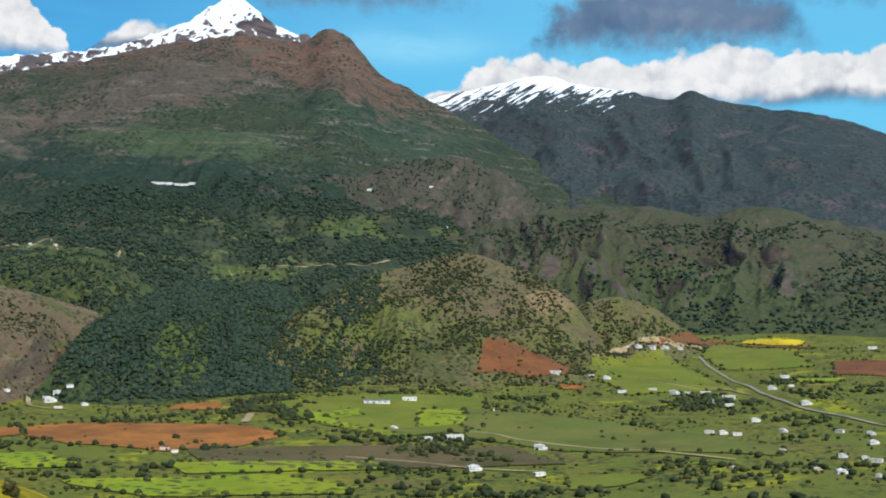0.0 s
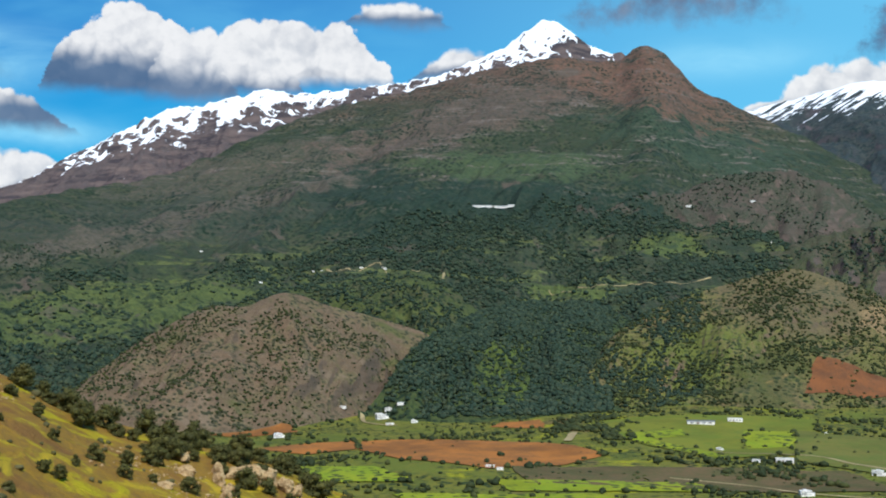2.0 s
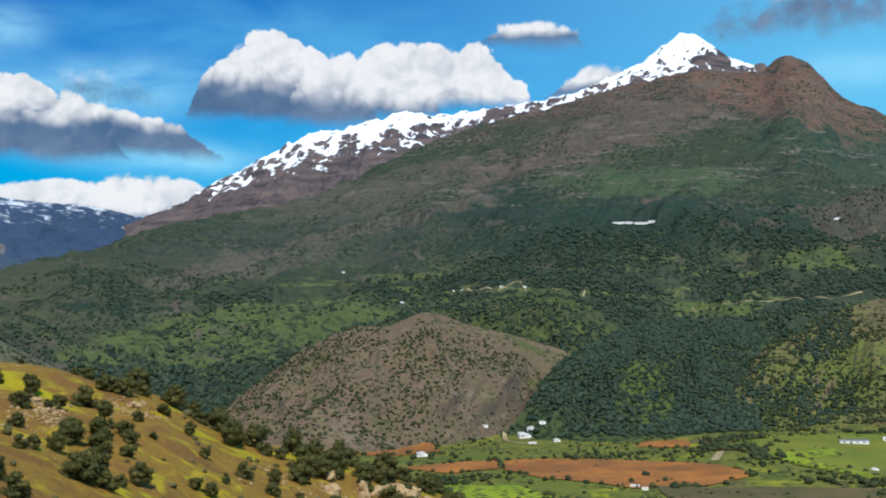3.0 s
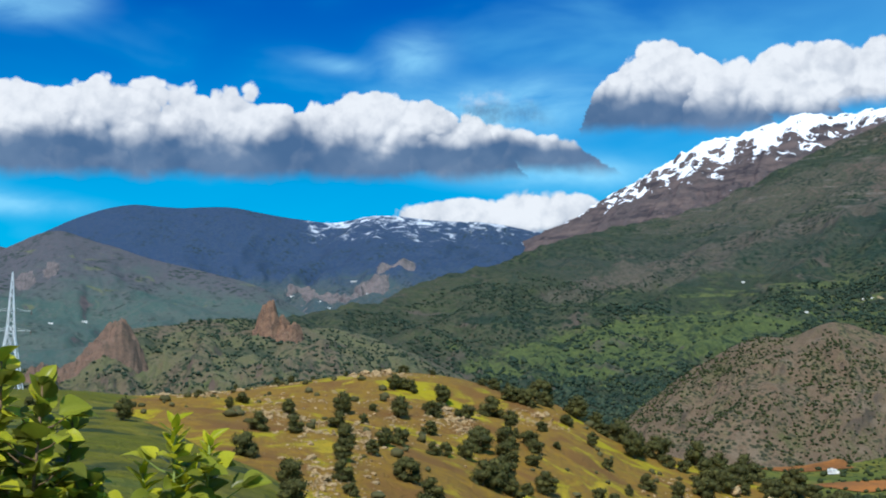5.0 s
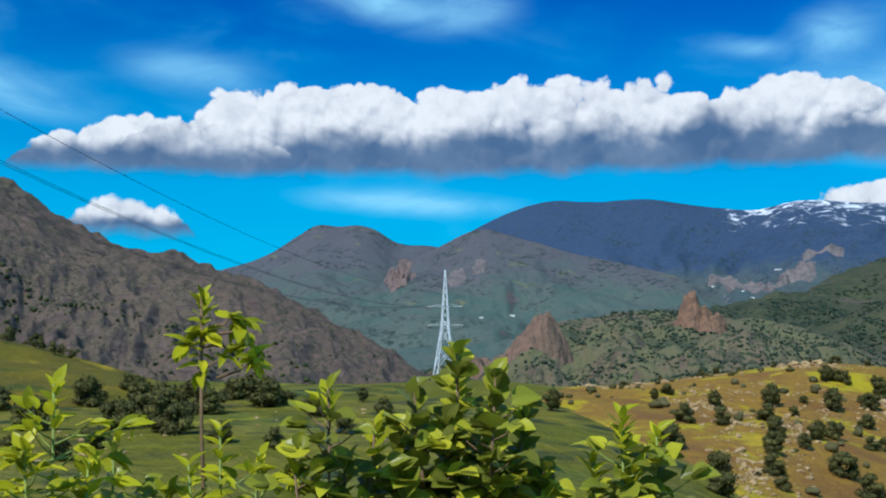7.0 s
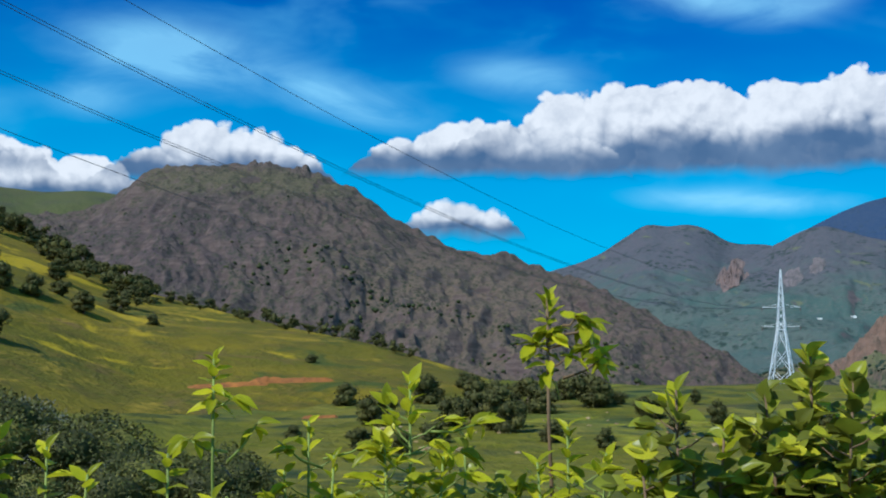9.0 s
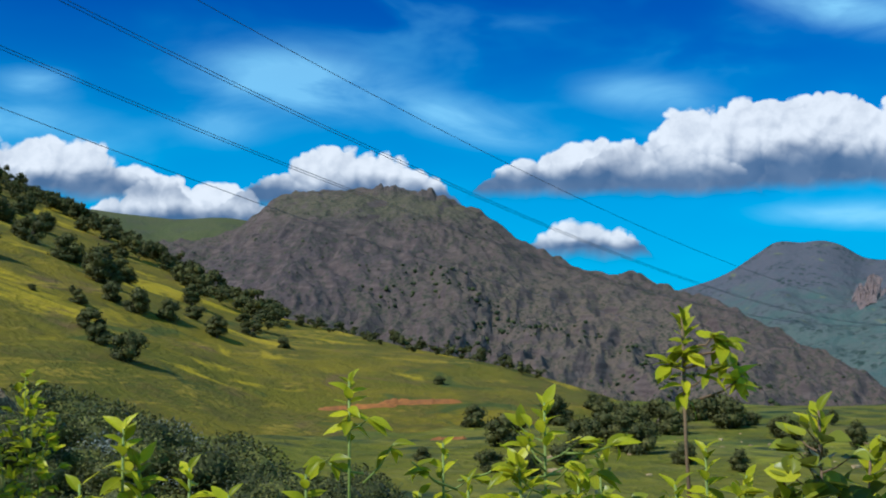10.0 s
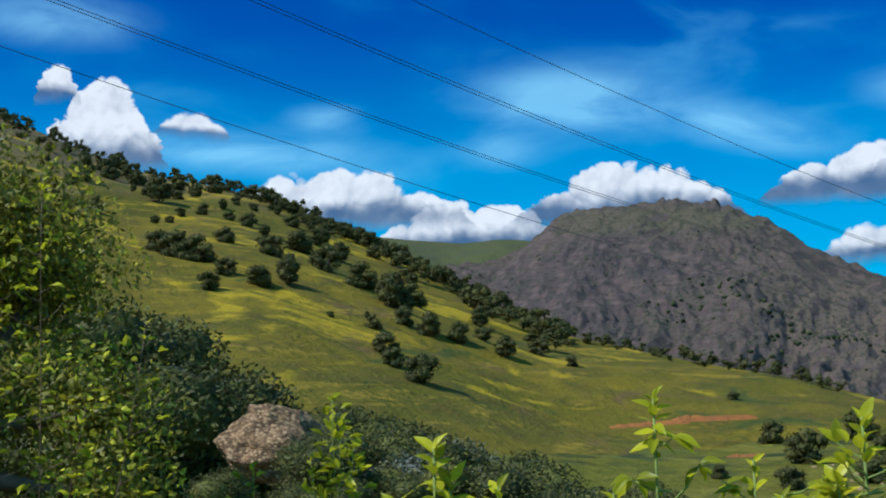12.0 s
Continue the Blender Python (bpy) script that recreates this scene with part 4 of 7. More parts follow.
CABLE = plain("dark_cable", (0.06, 0.065, 0.075), 0.6, 0.0, vary=0.2)
CERAMIC = plain("brown_insulator", (0.10, 0.06, 0.05), 0.3, vary=0.2)
CONCRETE = plain("pale_concrete", (0.6, 0.58, 0.53), 0.9, vary=0.25, size=1, bump=0.02)


# ---------------------------------------------------------------- fields and roads
def soil(name, a, b, size=18.0, rows=None, dots=None):
    mat, k, bsdf = material(name)
    at = k.add("ShaderNodeTexCoord").outputs["Object"]
    n = k.math("ADD", k.math("MULTIPLY", k.noise(at, 1 / size, 6.0, 0.6), 0.6), k.math("MULTIPLY", k.noise(at, 9 / size, 5.0, 0.65), 0.4))
    c = k.mix(k.step(n, 0.40, 0.60), a, b)
    if rows:
        w = k.add("ShaderNodeTexWave")
        k.plug(w.inputs["Vector"], at)
        w.inputs["Scale"].default_value, w.inputs["Distortion"].default_value = 0.35, 2.0
        c = k.mix(k.math("MULTIPLY", w.outputs[1], 0.35), c, rows)
    c = k.mix(k.step(k.noise(at, 0.022, 5.0, 0.65), 0.42, 0.68, 0.0, 0.55), c, tuple(v * 0.55 for v in b))
    if dots:
        far, _ = k.cells(at, 0.16)
        c = k.mix(k.math("MULTIPLY", k.step(far, 0.5, 0.3), k.step(k.noise(at, 0.03, 4.0), 0.42, 0.55)), c, dots)
    k.plug(bsdf.inputs["Base Color"], c)
    bumped(k, bsdf, n, 0.5)
    return mat


RED_SOIL = soil("red_ploughed_soil", (0.38, 0.14, 0.028), (0.21, 0.09, 0.028), rows=(0.27, 0.11, 0.028))
ORANGE_EARTH = soil("orange_bare_earth", (0.44, 0.16, 0.035), (0.25, 0.10, 0.035), 2.0)
RED_BROWN = soil("red_brown_soil", (0.21, 0.078, 0.026), (0.13, 0.058, 0.026), rows=(0.15, 0.062, 0.026))
BROWN_SOIL = soil("brown_fallow", (0.13, 0.085, 0.04), (0.08, 0.075, 0.025))
BRIGHT_CROP = soil("bright_green_crop", (0.185, 0.245, 0.012), (0.27, 0.285, 0.014), 30, rows=(0.15, 0.20, 0.012), dots=(0.04, 0.055, 0.016))
GREEN_CROP = soil("green_crop", (0.12, 0.15, 0.018), (0.18, 0.175, 0.02), 40, rows=(0.10, 0.13, 0.013))
DEEP_CROP = soil("deep_green_crop", (0.10, 0.125, 0.02), (0.145, 0.135, 0.028), 40)
RAPE = soil("yellow_rapeseed", (0.62, 0.44, 0.01), (0.46, 0.36, 0.02))
SAND = soil("sandy_earth", (0.45, 0.34, 0.19), (0.30, 0.22, 0.11))
ASPHALT = soil("grey_asphalt", (0.30, 0.26, 0.19), (0.22, 0.19, 0.14))
DIRT = soil("pale_dirt_track", (0.40, 0.31, 0.16), (0.26, 0.20, 0.10))


def drape(bm, lift):
    vs = list(bm.verts)
    x, y = np.array([v.co.x for v in vs]), np.array([v.co.y for v in vs])
    for v, z in zip(vs, land_z(np.degrees(np.arctan2(x, y)), np.hypot(x, y))):
        v.co.z = z + lift


TILLED = []


def tilled(az, d):
    """True where a field lies (even-odd rule over its corners)."""
    out = np.zeros(len(az), bool)
    for corners in TILLED:
        inside = np.zeros(len(az), bool)
        for (a0, d0), (a1, d1) in zip(corners, corners[1:] + corners[:1]):
            if d0 != d1:
                inside ^= ((d0 > d) != (d1 > d)) & (az < (a1 - a0) * (d - d0) / (d1 - d0) + a0)
        out |= inside
    return out


def field(name, corners, mat, label, lift=0.6, category="field"):
    """A patch of tilled ground with a ragged rim, laid over the land."""
    if name != "bare_field":
        TILLED.append(corners)
    bm = bmesh.new()
    bm.faces.new([bm.verts.new((d * math.sin(a * D2R), d * math.cos(a * D2R), 0)) for a, d in corners])
    step = max(1.2, corners[0][1] * 0.011)
    for _ in range(5):
        long = [e for e in bm.edges if e.calc_length() > step]
        if not long:
            break
        bmesh.ops.subdivide_edges(bm, edges=long, cuts=1, use_grid_fill=True)
        bmesh.ops.triangulate(bm, faces=[f for f in bm.faces if len(f.verts) > 4])
    for v in bm.verts:
        if v.is_boundary:
            n = noise.noise_vector(v.co / (step * 1.7))
            v.co += Vector((n.x, n.y, 0)) * step * 0.35
    bmesh.ops.recalc_face_normals(bm, faces=bm.faces)
    drape(bm, 0.35 + 0.3 * lift)
    if bm.faces and sum(f.normal.z for f in bm.faces) < 0:
        bmesh.ops.reverse_faces(bm, faces=bm.faces)
    return tagged(part(name, bm, mat, None, smooth=True), label, category, "", "structure")


ROADSIDE = set()


def road(name, line, width, mat, label, lift=1.4):
    pts = [Vector((d * math.sin(a * D2R), d * math.cos(a * D2R), 0)) for a, d in line]
    fine = []
    for i in range(len(pts) - 1):
        p0, p1, p2, p3 = pts[max(i - 1, 0)], pts[i], pts[i + 1], pts[min(i + 2, len(pts) - 1)]
        n = max(4, int((p2 - p1).length / 8))
        for j in range(n):
            t = j / n
            fine.append(0.5 * (2 * p1 + (p2 - p0) * t + (2 * p0 - 5 * p1 + 4 * p2 - p3) * t * t + (3 * p1 - p0 - 3 * p2 + p3) * t ** 3))
    fine.append(pts[-1])
    for p in fine:
        ROADSIDE.update((int(p.x // 8) + i) * 4096 + int(p.y // 8) + j for i in (-1, 0, 1) for j in (-2, -1, 0, 1))
    bm = bmesh.new()
    last = None
    for i, p in enumerate(fine):
        way = (fine[min(i + 1, len(fine) - 1)] - fine[max(i - 1, 0)]).normalized()
        side = Vector((way.y, -way.x, 0)) * width / 2 * (1 + 0.2 * noise.noise(p / 15))
        pair = bm.verts.new(p - side), bm.verts.new(p + side)
        if last:
            bm.faces.new((last[0], last[1], pair[1], pair[0]))
        last = pair
    drape(bm, 0.3 + 0.35 * lift)
    bmesh.ops.recalc_face_normals(bm, faces=bm.faces)
    if sum(f.normal.z for f in bm.faces) < 0:
        bmesh.ops.reverse_faces(bm, faces=bm.faces)
    tagged(part(name, bm, mat, None), label, "road", "", "structure")


field("ploughed_field", [(36.0, 879), (39.6, 907), (45.6, 840), (47.3, 811), (45.3, 763), (41.8, 733), (37.9, 769), (35.9, 828)], RED_SOIL, "orange-red ploughed field on the valley floor")
field("ploughed_field", [(31.0, 850), (35.6, 885), (35.8, 835), (33.5, 815)], RED_SOIL, "orange-brown ploughed strip beside the larger field")
field("ploughed_field", [(42.4, 1010), (44.2, 1010), (44.4, 965), (41.9, 990)], RED_SOIL, "small orange ploughed patch below the wooded slope")
field("ploughed_field", [(29.0, 930), (32.8, 975), (33.0, 935), (30.3, 905)], RED_SOIL, "orange-red ploughed strip at the brown hill's foot")
field("red_field", [(az, sight_distance(az, rise)) for az, rise in ((56.4, -0.25), (57.4, -0.35), (60.5, -1.5), (60.1, -1.95), (56.0, -1.95))], RED_BROWN, "dark red ploughed field at the round hill's foot", 1.6)
field("green_field", [(46.8, 993), (50.7, 1021), (56.4, 1045), (56.4, 851), (52.3, 794), (47.9, 877)], GREEN_CROP, "wide green crop field on the valley floor", 0.9)
field("bright_field", [(53.3, 944), (55.4, 951), (55.4, 874), (53.3, 861)], BRIGHT_CROP, "bright green crop patch between darker fields", 1.5)
field("bright_field", [(47.9, 900), (50.6, 940), (50.8, 905), (48.6, 870)], BRIGHT_CROP, "yellow-green crop strip in the wide field", 1.5)
field("bright_field", [(48.0, 878), (52.3, 796), (52.8, 790), (52.2, 822), (48.8, 890)], BRIGHT_CROP, "narrow yellow-green rim along the wide field", 1.5)
field("green_field", [(55.5, 955), (61.4, 912), (65.2, 848), (69.9, 769), (69.6, 740), (60.1, 752), (55.5, 807)], DEEP_CROP, "long deep green field beside the dirt track", 1.0)
field("rapeseed_field", [(68.3, 1636), (70.7, 1624), (70.6, 1568), (68.0, 1606)], RAPE, "bright yellow flowering rapeseed field", 2.2)
field("brown_field", [(68.0, 1594), (71.2, 1550), (71.0, 1490), (68.0, 1565)], RED_BROWN, "red-brown ploughed strip below the yellow field", 1.8)
field("brown_field", [(72.1, 1370), (76.0, 1357), (76.0, 1246), (71.8, 1274)], RED_BROWN, "red-brown fallow field on the slope", 1.6)
field("green_field", [(66.9, 1603), (70.2, 1464), (71.1, 1332), (67.2, 1313), (66.3, 1421)], GREEN_CROP, "green crop field beside the asphalt road", 1.4)
field("green_field", [(61.4, 1296), (64.7, 1408), (67.7, 1140), (62.9, 1075), (61.0, 1228)], GREEN_CROP, "green meadow above the white houses", 1.2)
field("bare_field", [(42.8, 745), (47.9, 762), (49.6, 696), (43.6, 690)], BROWN_SOIL, "bare brown fallow strip below the ploughed field", 1.0)
field("bare_field", [(47.9, 763), (57.5, 775), (60.1, 712), (49.7, 695)], BROWN_SOIL, "bare brown fallow strip with scattered shrubs", 1.0)
field("ploughed_field", [(59.9, 1143), (61.1, 1128), (60.9, 1109), (59.7, 1120)], RED_SOIL, "small orange soil patch beside a white house", 1.6)
field("bright_field", [(42.1, 697), (51.2, 718), (52.0, 686), (42.8, 666)], BRIGHT_CROP, "bright green strip of young crop", 1.0)
field("bright_field", [(37.2, 653), (46.6, 662), (50.7, 618), (50.2, 590), (41.1, 590)], BRIGHT_CROP, "bright yellow-green field in rolling strips", 1.0)
field("green_field", [(60.1, 649), (62.4, 668), (63.9, 655), (62.9, 622), (60.3, 597)], GREEN_CROP, "small green field hedged with shrubs", 1.0)
field("bright_field", [(33.0, 760), (36.5, 745), (38.5, 690), (34.0, 690)], BRIGHT_CROP, "bright green grass below the ploughed field", 1.0)
field("bright_field", [(70.3, 1240), (72.6, 1230), (72.3, 1190), (70.6, 1195)], BRIGHT_CROP, "bright green crop patch on the far slope", 1.6)
field("green_field", [(65.3, 1640), (68.3, 1690), (69.4, 1640), (66.0, 1610)], DEEP_CROP, "green field at the foot of the dark ridge", 1.5)
field("brown_field", [(az, sight_distance(az, rise)) for az, rise in ((64.0, -0.5), (66.9, -0.22), (67.6, -0.5), (64.4, -0.66))], RED_BROWN, "red-brown fallow field above the sandy terrace", 1.6)
field("sandy_terrace", [(az, sight_distance(az, rise)) for az, rise in ((61.2, -1.05), (62.4, -0.7), (66.2, -0.62), (66.3, -0.8), (62.6, -0.98))], SAND, "sandy earth terrace with white buildings", 1.8)
road("asphalt_road", [(66.15, 1416), (66.8, 1310), (68.4, 1149), (70.1, 990), (72.5, 930), (75.5, 850)], 3.6, ASPHALT, "grey asphalt road winding between fields", 1.7)
road("dirt_track", [(52.0, 827), (56.2, 827), (58.0, 797), (60.1, 772), (63.9, 747), (67.7, 715)], 3.0, DIRT, "pale dirt track along the green field", 1.6)
road("dirt_track", [(50.0, 729), (53.6, 717), (55.7, 698), (58.8, 682)], 2.6, DIRT, "pale dirt track past flat-roofed houses", 1.6)
road("dirt_track", [(36.0, 1045), (36.1, 1018), (36.7, 1005), (37.6, 1003)], 3.5, DIRT, "short pale track to the farmstead")
road("dirt_track", [(45.4, 864), (45.7, 915)], 6.0, DIRT, "short pale track through the trees")
road("dirt_track", [(64.0, 1190), (66.0, 1136), (67.2, 1143), (68.4, 1089)], 3.0, DIRT, "pale village track among white houses", 1.9)
for way, width, label in (([(34.3, 3.75), (35.6, 3.78), (37.0, 3.8), (38.4, 3.75), (39.8, 3.65)], 2.4, "pale track cut into the spur past small farms"),
                          ([(44.6, 2.85), (46.6, 2.95), (48.6, 3.05), (50.4, 3.12), (52.0, 3.3)], 2.0, "pale track across the wooded mountainside")):
    road("mountain_track", [(az, sight_distance(az, rise)) for az, rise in way], width, DIRT, label, 1.6)


# ---------------------------------------------------------------- houses
def house(storeys, deep, roof_mat, wall_mat, label, balcony=False, shed=False):
    """A flat-roofed village house, 10 m wide, front towards -y."""
    h = 3.1 * storeys + 0.2
    ob = thing("house", label, "house", "valley houses")
    bm = bmesh.new()
    box(bm, -5, 5, -deep / 2, deep / 2, -4.5, h, 0.06)
    if storeys == 2:
        box(bm, 5.003, 8, -deep / 2 + 1.5, deep / 2 - 1, -4.5, 3.2, 0.06)
    wall = part("wall", bm, wall_mat, ob)
    bm = bmesh.new()
    if shed:
        a = [bm.verts.new(v) for v in ((-5.3, -deep / 2 - .4, h), (5.3, -deep / 2 - .4, h), (5.3, 0, h + 1.5), (-5.3, 0, h + 1.5), (-5.3, deep / 2 + .4, h), (5.3, deep / 2 + .4, h))]
        for q in ((0, 1, 2, 3), (3, 2, 5, 4), (0, 3, 4), (1, 5, 2), (0, 4, 5, 1)):
            bm.faces.new([a[i] for i in q])
        bmesh.ops.recalc_face_normals(bm, faces=bm.faces)
    else:
        box(bm, -5.3, 5.3, -deep / 2 - .3, deep / 2 + .3, h + .004, h + .25, 0.04)
        for x0, x1, y0, y1 in ((-5.2, 5.2, -deep / 2 - .2, -deep / 2), (-5.2, 5.2, deep / 2, deep / 2 + .2), (-5.2, -5.0, -deep / 2 + .003, deep / 2 - .003), (5.0, 5.2, -deep / 2 + .003, deep / 2 - .003)):
            box(bm, x0, x1, y0, y1, h + .254, h + .7)
        if storeys == 2:
            box(bm, -1.5, 1.5, 0.5, deep / 2 - .5, h + .254, h + 2.3)
    part("roof", bm, roof_mat, ob, "flat roof with a low parapet" if not shed else "dark pitched sheet roof")
    for s in range(storeys):
        for i, x in enumerate((-3.4, -1.1, 1.1, 3.4)):
            bm = bmesh.new()
            if s == 0 and i == 1:
                box(bm, x - .5, x + .5, -deep / 2 - .05, -deep / 2 + .05, 0.05, 2.15)
                part("door", bm, DOOR_BROWN, wall)
            else:
                box(bm, x - .6, x + .6, -deep / 2 - .04, -deep / 2 + .05, 3.1 * s + 1.0, 3.1 * s + 2.2)
                part("window", bm, GLASS_DARK, wall)
    if balcony:
        bm = bmesh.new()
        box(bm, -4.5, 0.5, -deep / 2 - 1.4, -deep / 2 - .06, 3.05, 3.25, 0.03)
        box(bm, -4.5, 0.5, -deep / 2 - 1.4, -deep / 2 - 1.25, 3.254, 4.1)
        part("balcony", bm, wall_mat, ob)
    return ob


HOUSES = [house(1, 7, ROOF_GREY, WHITE_WALL, "white single-storey house with flat concrete roof"),
          house(2, 9, ROOF_GREY, WHITE_WALL, "white two-storey house with balcony and side wing", True),
          house(1, 8, ROOF_DARK, WHITE_WALL, "long white farm building with dark sheet roof", shed=True),
          house(2, 8, ROOF_GREY, TAN_WALL, "tan two-storey house with flat roof", True)]


def hamlet(rows, kinds=(0, 1, 0)):
    for i, (az, d, w) in enumerate(rows):
        kind = 2 if w > 18 else kinds[i % len(kinds)]
        base = HOUSES[kind]
        s = max(w, 4.5) * 0.46 / (13.0 if kind in (1, 3) else 10.0)
        s = min(s, 1.5) if kind != 2 else min(s, 0.7)
        long = w / 10.0 / s if kind == 2 else 1.0
        p = spot(az, d, 0.6)
        m = Matrix.Translation(p) @ Matrix.Rotation(radians(-az + random.uniform(-28, 28) * (w < 20)), 4, "Z") @ Matrix.Diagonal((s * long * (1.0 if kind == 2 else 1.5), s, s * 0.85, 1))
        ob = copy_thing(base, m)
        ob.matrix_basis = m


hamlet([(36.85, 1040, 15.0), (37.25, 1005, 9.3), (35.1, 1050, 7.8), (37.2, 1058, 11.0), (37.75, 1052, 8.5), (36.75, 1062, 8.5), (38.35, 1020, 8.0), (41.87, 736, 7.4), (42.32, 730, 5.5), (32.15, 907, 11.6)], (1, 0, 0))
hamlet([(51.42, 969, 20.4), (52.93, 991, 16.3), (52.2, 845, 7.0), (53.79, 794, 7.3), (55.02, 798, 15.4), (58.91, 763, 11.2), (67.72, 681, 8.1), (58.9, 668, 8.6), (55.87, 692, 11.4), (56.76, 946, 4.5)], (0, 0, 1))
hamlet([(59.66, 1170, 13.9), (61.31, 1186, 8.7), (61.95, 1186, 12.0), (62.66, 1089, 11.0), (64.06, 1107, 10.1), (65.0, 1091, 12.0), (65.65, 1097, 9.0), (66.41, 1101, 12.1), (66.75, 1038, 8.6),
        (67.44, 1007, 10.2), (67.45, 1055, 15.5)], (0, 0, 1))
hamlet([(68.54, 900, 9.9), (66.56, 836, 8.4), (67.13, 830, 8.4), (67.79, 825, 8.3), (69.75, 845, 7.7), (69.87, 1253, 12.6), (69.3, 1126, 11.4), (70.15, 1143, 7.3), (70.74, 987, 11.8), (72.17, 839, 7.7)], (1, 0, 1, 0))
hamlet([(72.24, 740, 7.5), (72.18, 674, 8.6), (69.74, 761, 5.0), (73.44, 830, 7.6), (73.54, 795, 8.7), (73.69, 725, 8.6), (73.18, 734, 6.1), (73.74, 669, 5.0), (73.57, 1519, 15.3), *((az, sight_distance(az, -0.74), w) for az, w in ((62.9, 9), (63.4, 12), (64.0, 15), (64.6, 13), (65.3, 9)))], (1, 1, 0))
hamlet([(71.16, 677, 7.0)], (3,))
hamlet([(az, sight_distance(az, rise), w) for az, rise, w in ((36.97, 3.85, 12), (33.74, 3.7, 8), (34.1, 3.72, 6), (35.92, 3.9, 8), (31.3, 3.2, 8), (51.06, 6.6, 16), (53.9, 6.75, 14), (54.6, 4.9, 10), (28.6, 4.6, 8))], (0,))
hamlet([(-1.3, 2167, 12), (-0.51, 2100, 10), (-2.74, 2108, 10), (7.9, 3560, 16), (6.5, 3520, 14), (10.75, 3640, 20), (9.6, 3330, 14), (11.4, 3370, 16), (10.4, 3350, 12), (9.2, 3400, 12)], (0,))
hamlet([(az, sight_distance(az, 6.72), 21) for az in (41.35, 41.75, 42.15, 42.6, 43.0)], (2,))
for base in HOUSES:
    for o in (*base.children_recursive, base):
        bpy.data.objects.remove(o)


# ---------------------------------------------------------------- scrub in the distance
def ball(sub):
    bm = bmesh.new()
    bmesh.ops.create_icosphere(bm, subdivisions=sub, radius=0.5)
    co = np.array([v.co for v in bm.verts])
    f = np.array([[v.index for v in p.verts] for p in bm.faces])
    bm.free()
    return co, f


BALLS = {1: ball(1), 2: ball(2)}


def cover(name, az0, az1, d0, d1, count, size, mat, label, only=None, seed=1, patch=120.0, bare=-0.1, detail=1, keep=None, open_ground=()):
    """Many shrubs as one: strewn over a stretch of land, thick in some patches and thin in others."""
    rng = np.random.RandomState(seed)
    az = rng.uniform(az0, az1, count * 4)
    d = np.sqrt(rng.uniform(d0 ** 2, d1 ** 2, count * 4))
    x, y = d * np.sin(az * D2R), d * np.cos(az * D2R)
    thick = fbm(x / patch, y / patch, 4, seed + 5) + rng.uniform(-0.35, 0.35, len(az))
    ok = (thick > bare) & (~tilled(az, d) | (rng.uniform(0, 1, len(az)) < 0.07))
    ok &= ~np.isin((x // 8).astype(int) * 4096 + (y // 8).astype(int), list(ROADSIDE))
    az, d = az[ok], d[ok]
    z = land_z(az, d)
    if only:
        r = RIDGES[only]
        ok = r.z(np.clip(az, r.crest[0][0], r.crest[-1][0]), d) >= z - 0.01
        if keep is not None:
            df, dc, _, _ = r.span(az)
            v = (d - df) / (dc - df)
            ok &= (v > keep[0]) & (v < keep[1])
        for way, tall, wide, deep, lean, *_ in open_ground:
            inside = np.hypot((az - way) / wide, (z - tall - (az - way) * lean) / deep) + 0.5 * fbm(az * 1.3, z / 25, 3, seed) < 1.0
            ok &= ~inside | (rng.uniform(0, 1, len(az)) < 0.13)
        az, d, z = az[ok], d[ok], z[ok]
    else:
        ok = z <= ground_z(az, d) + 0.5
        az, d, z = az[ok], d[ok], z[ok]
    az, d, z = az[:count], d[:count], z[:count]
    co, f = BALLS[detail]
    n, m = len(az), len(co)
    s = rng.uniform(size[0], size[1], n) * rng.choice([0.6, 1.0, 1.0, 1.25], n)
    stretch = np.stack([rng.uniform(0.8, 1.35, n), rng.uniform(0.8, 1.35, n), rng.uniform(0.65, 1.0, n)], -1) * s[:, None]
    jitter = 1 + rng.uniform(-0.22, 0.22, (n, m, 1))
    pts = co[None] * jitter * stretch[:, None, :]
    base = np.stack([d * np.sin(az * D2R), d * np.cos(az * D2R), z + s * 0.28], -1)
    pts = (pts + base[:, None, :]).reshape(-1, 3)
    faces = (f[None] + (np.arange(n) * m)[:, None, None]).reshape(-1, 3)
    me = from_arrays(name, pts, faces)
    me.materials.append(mat)
    tagged(new(name, me), label, "shrubs", "", "stuff")


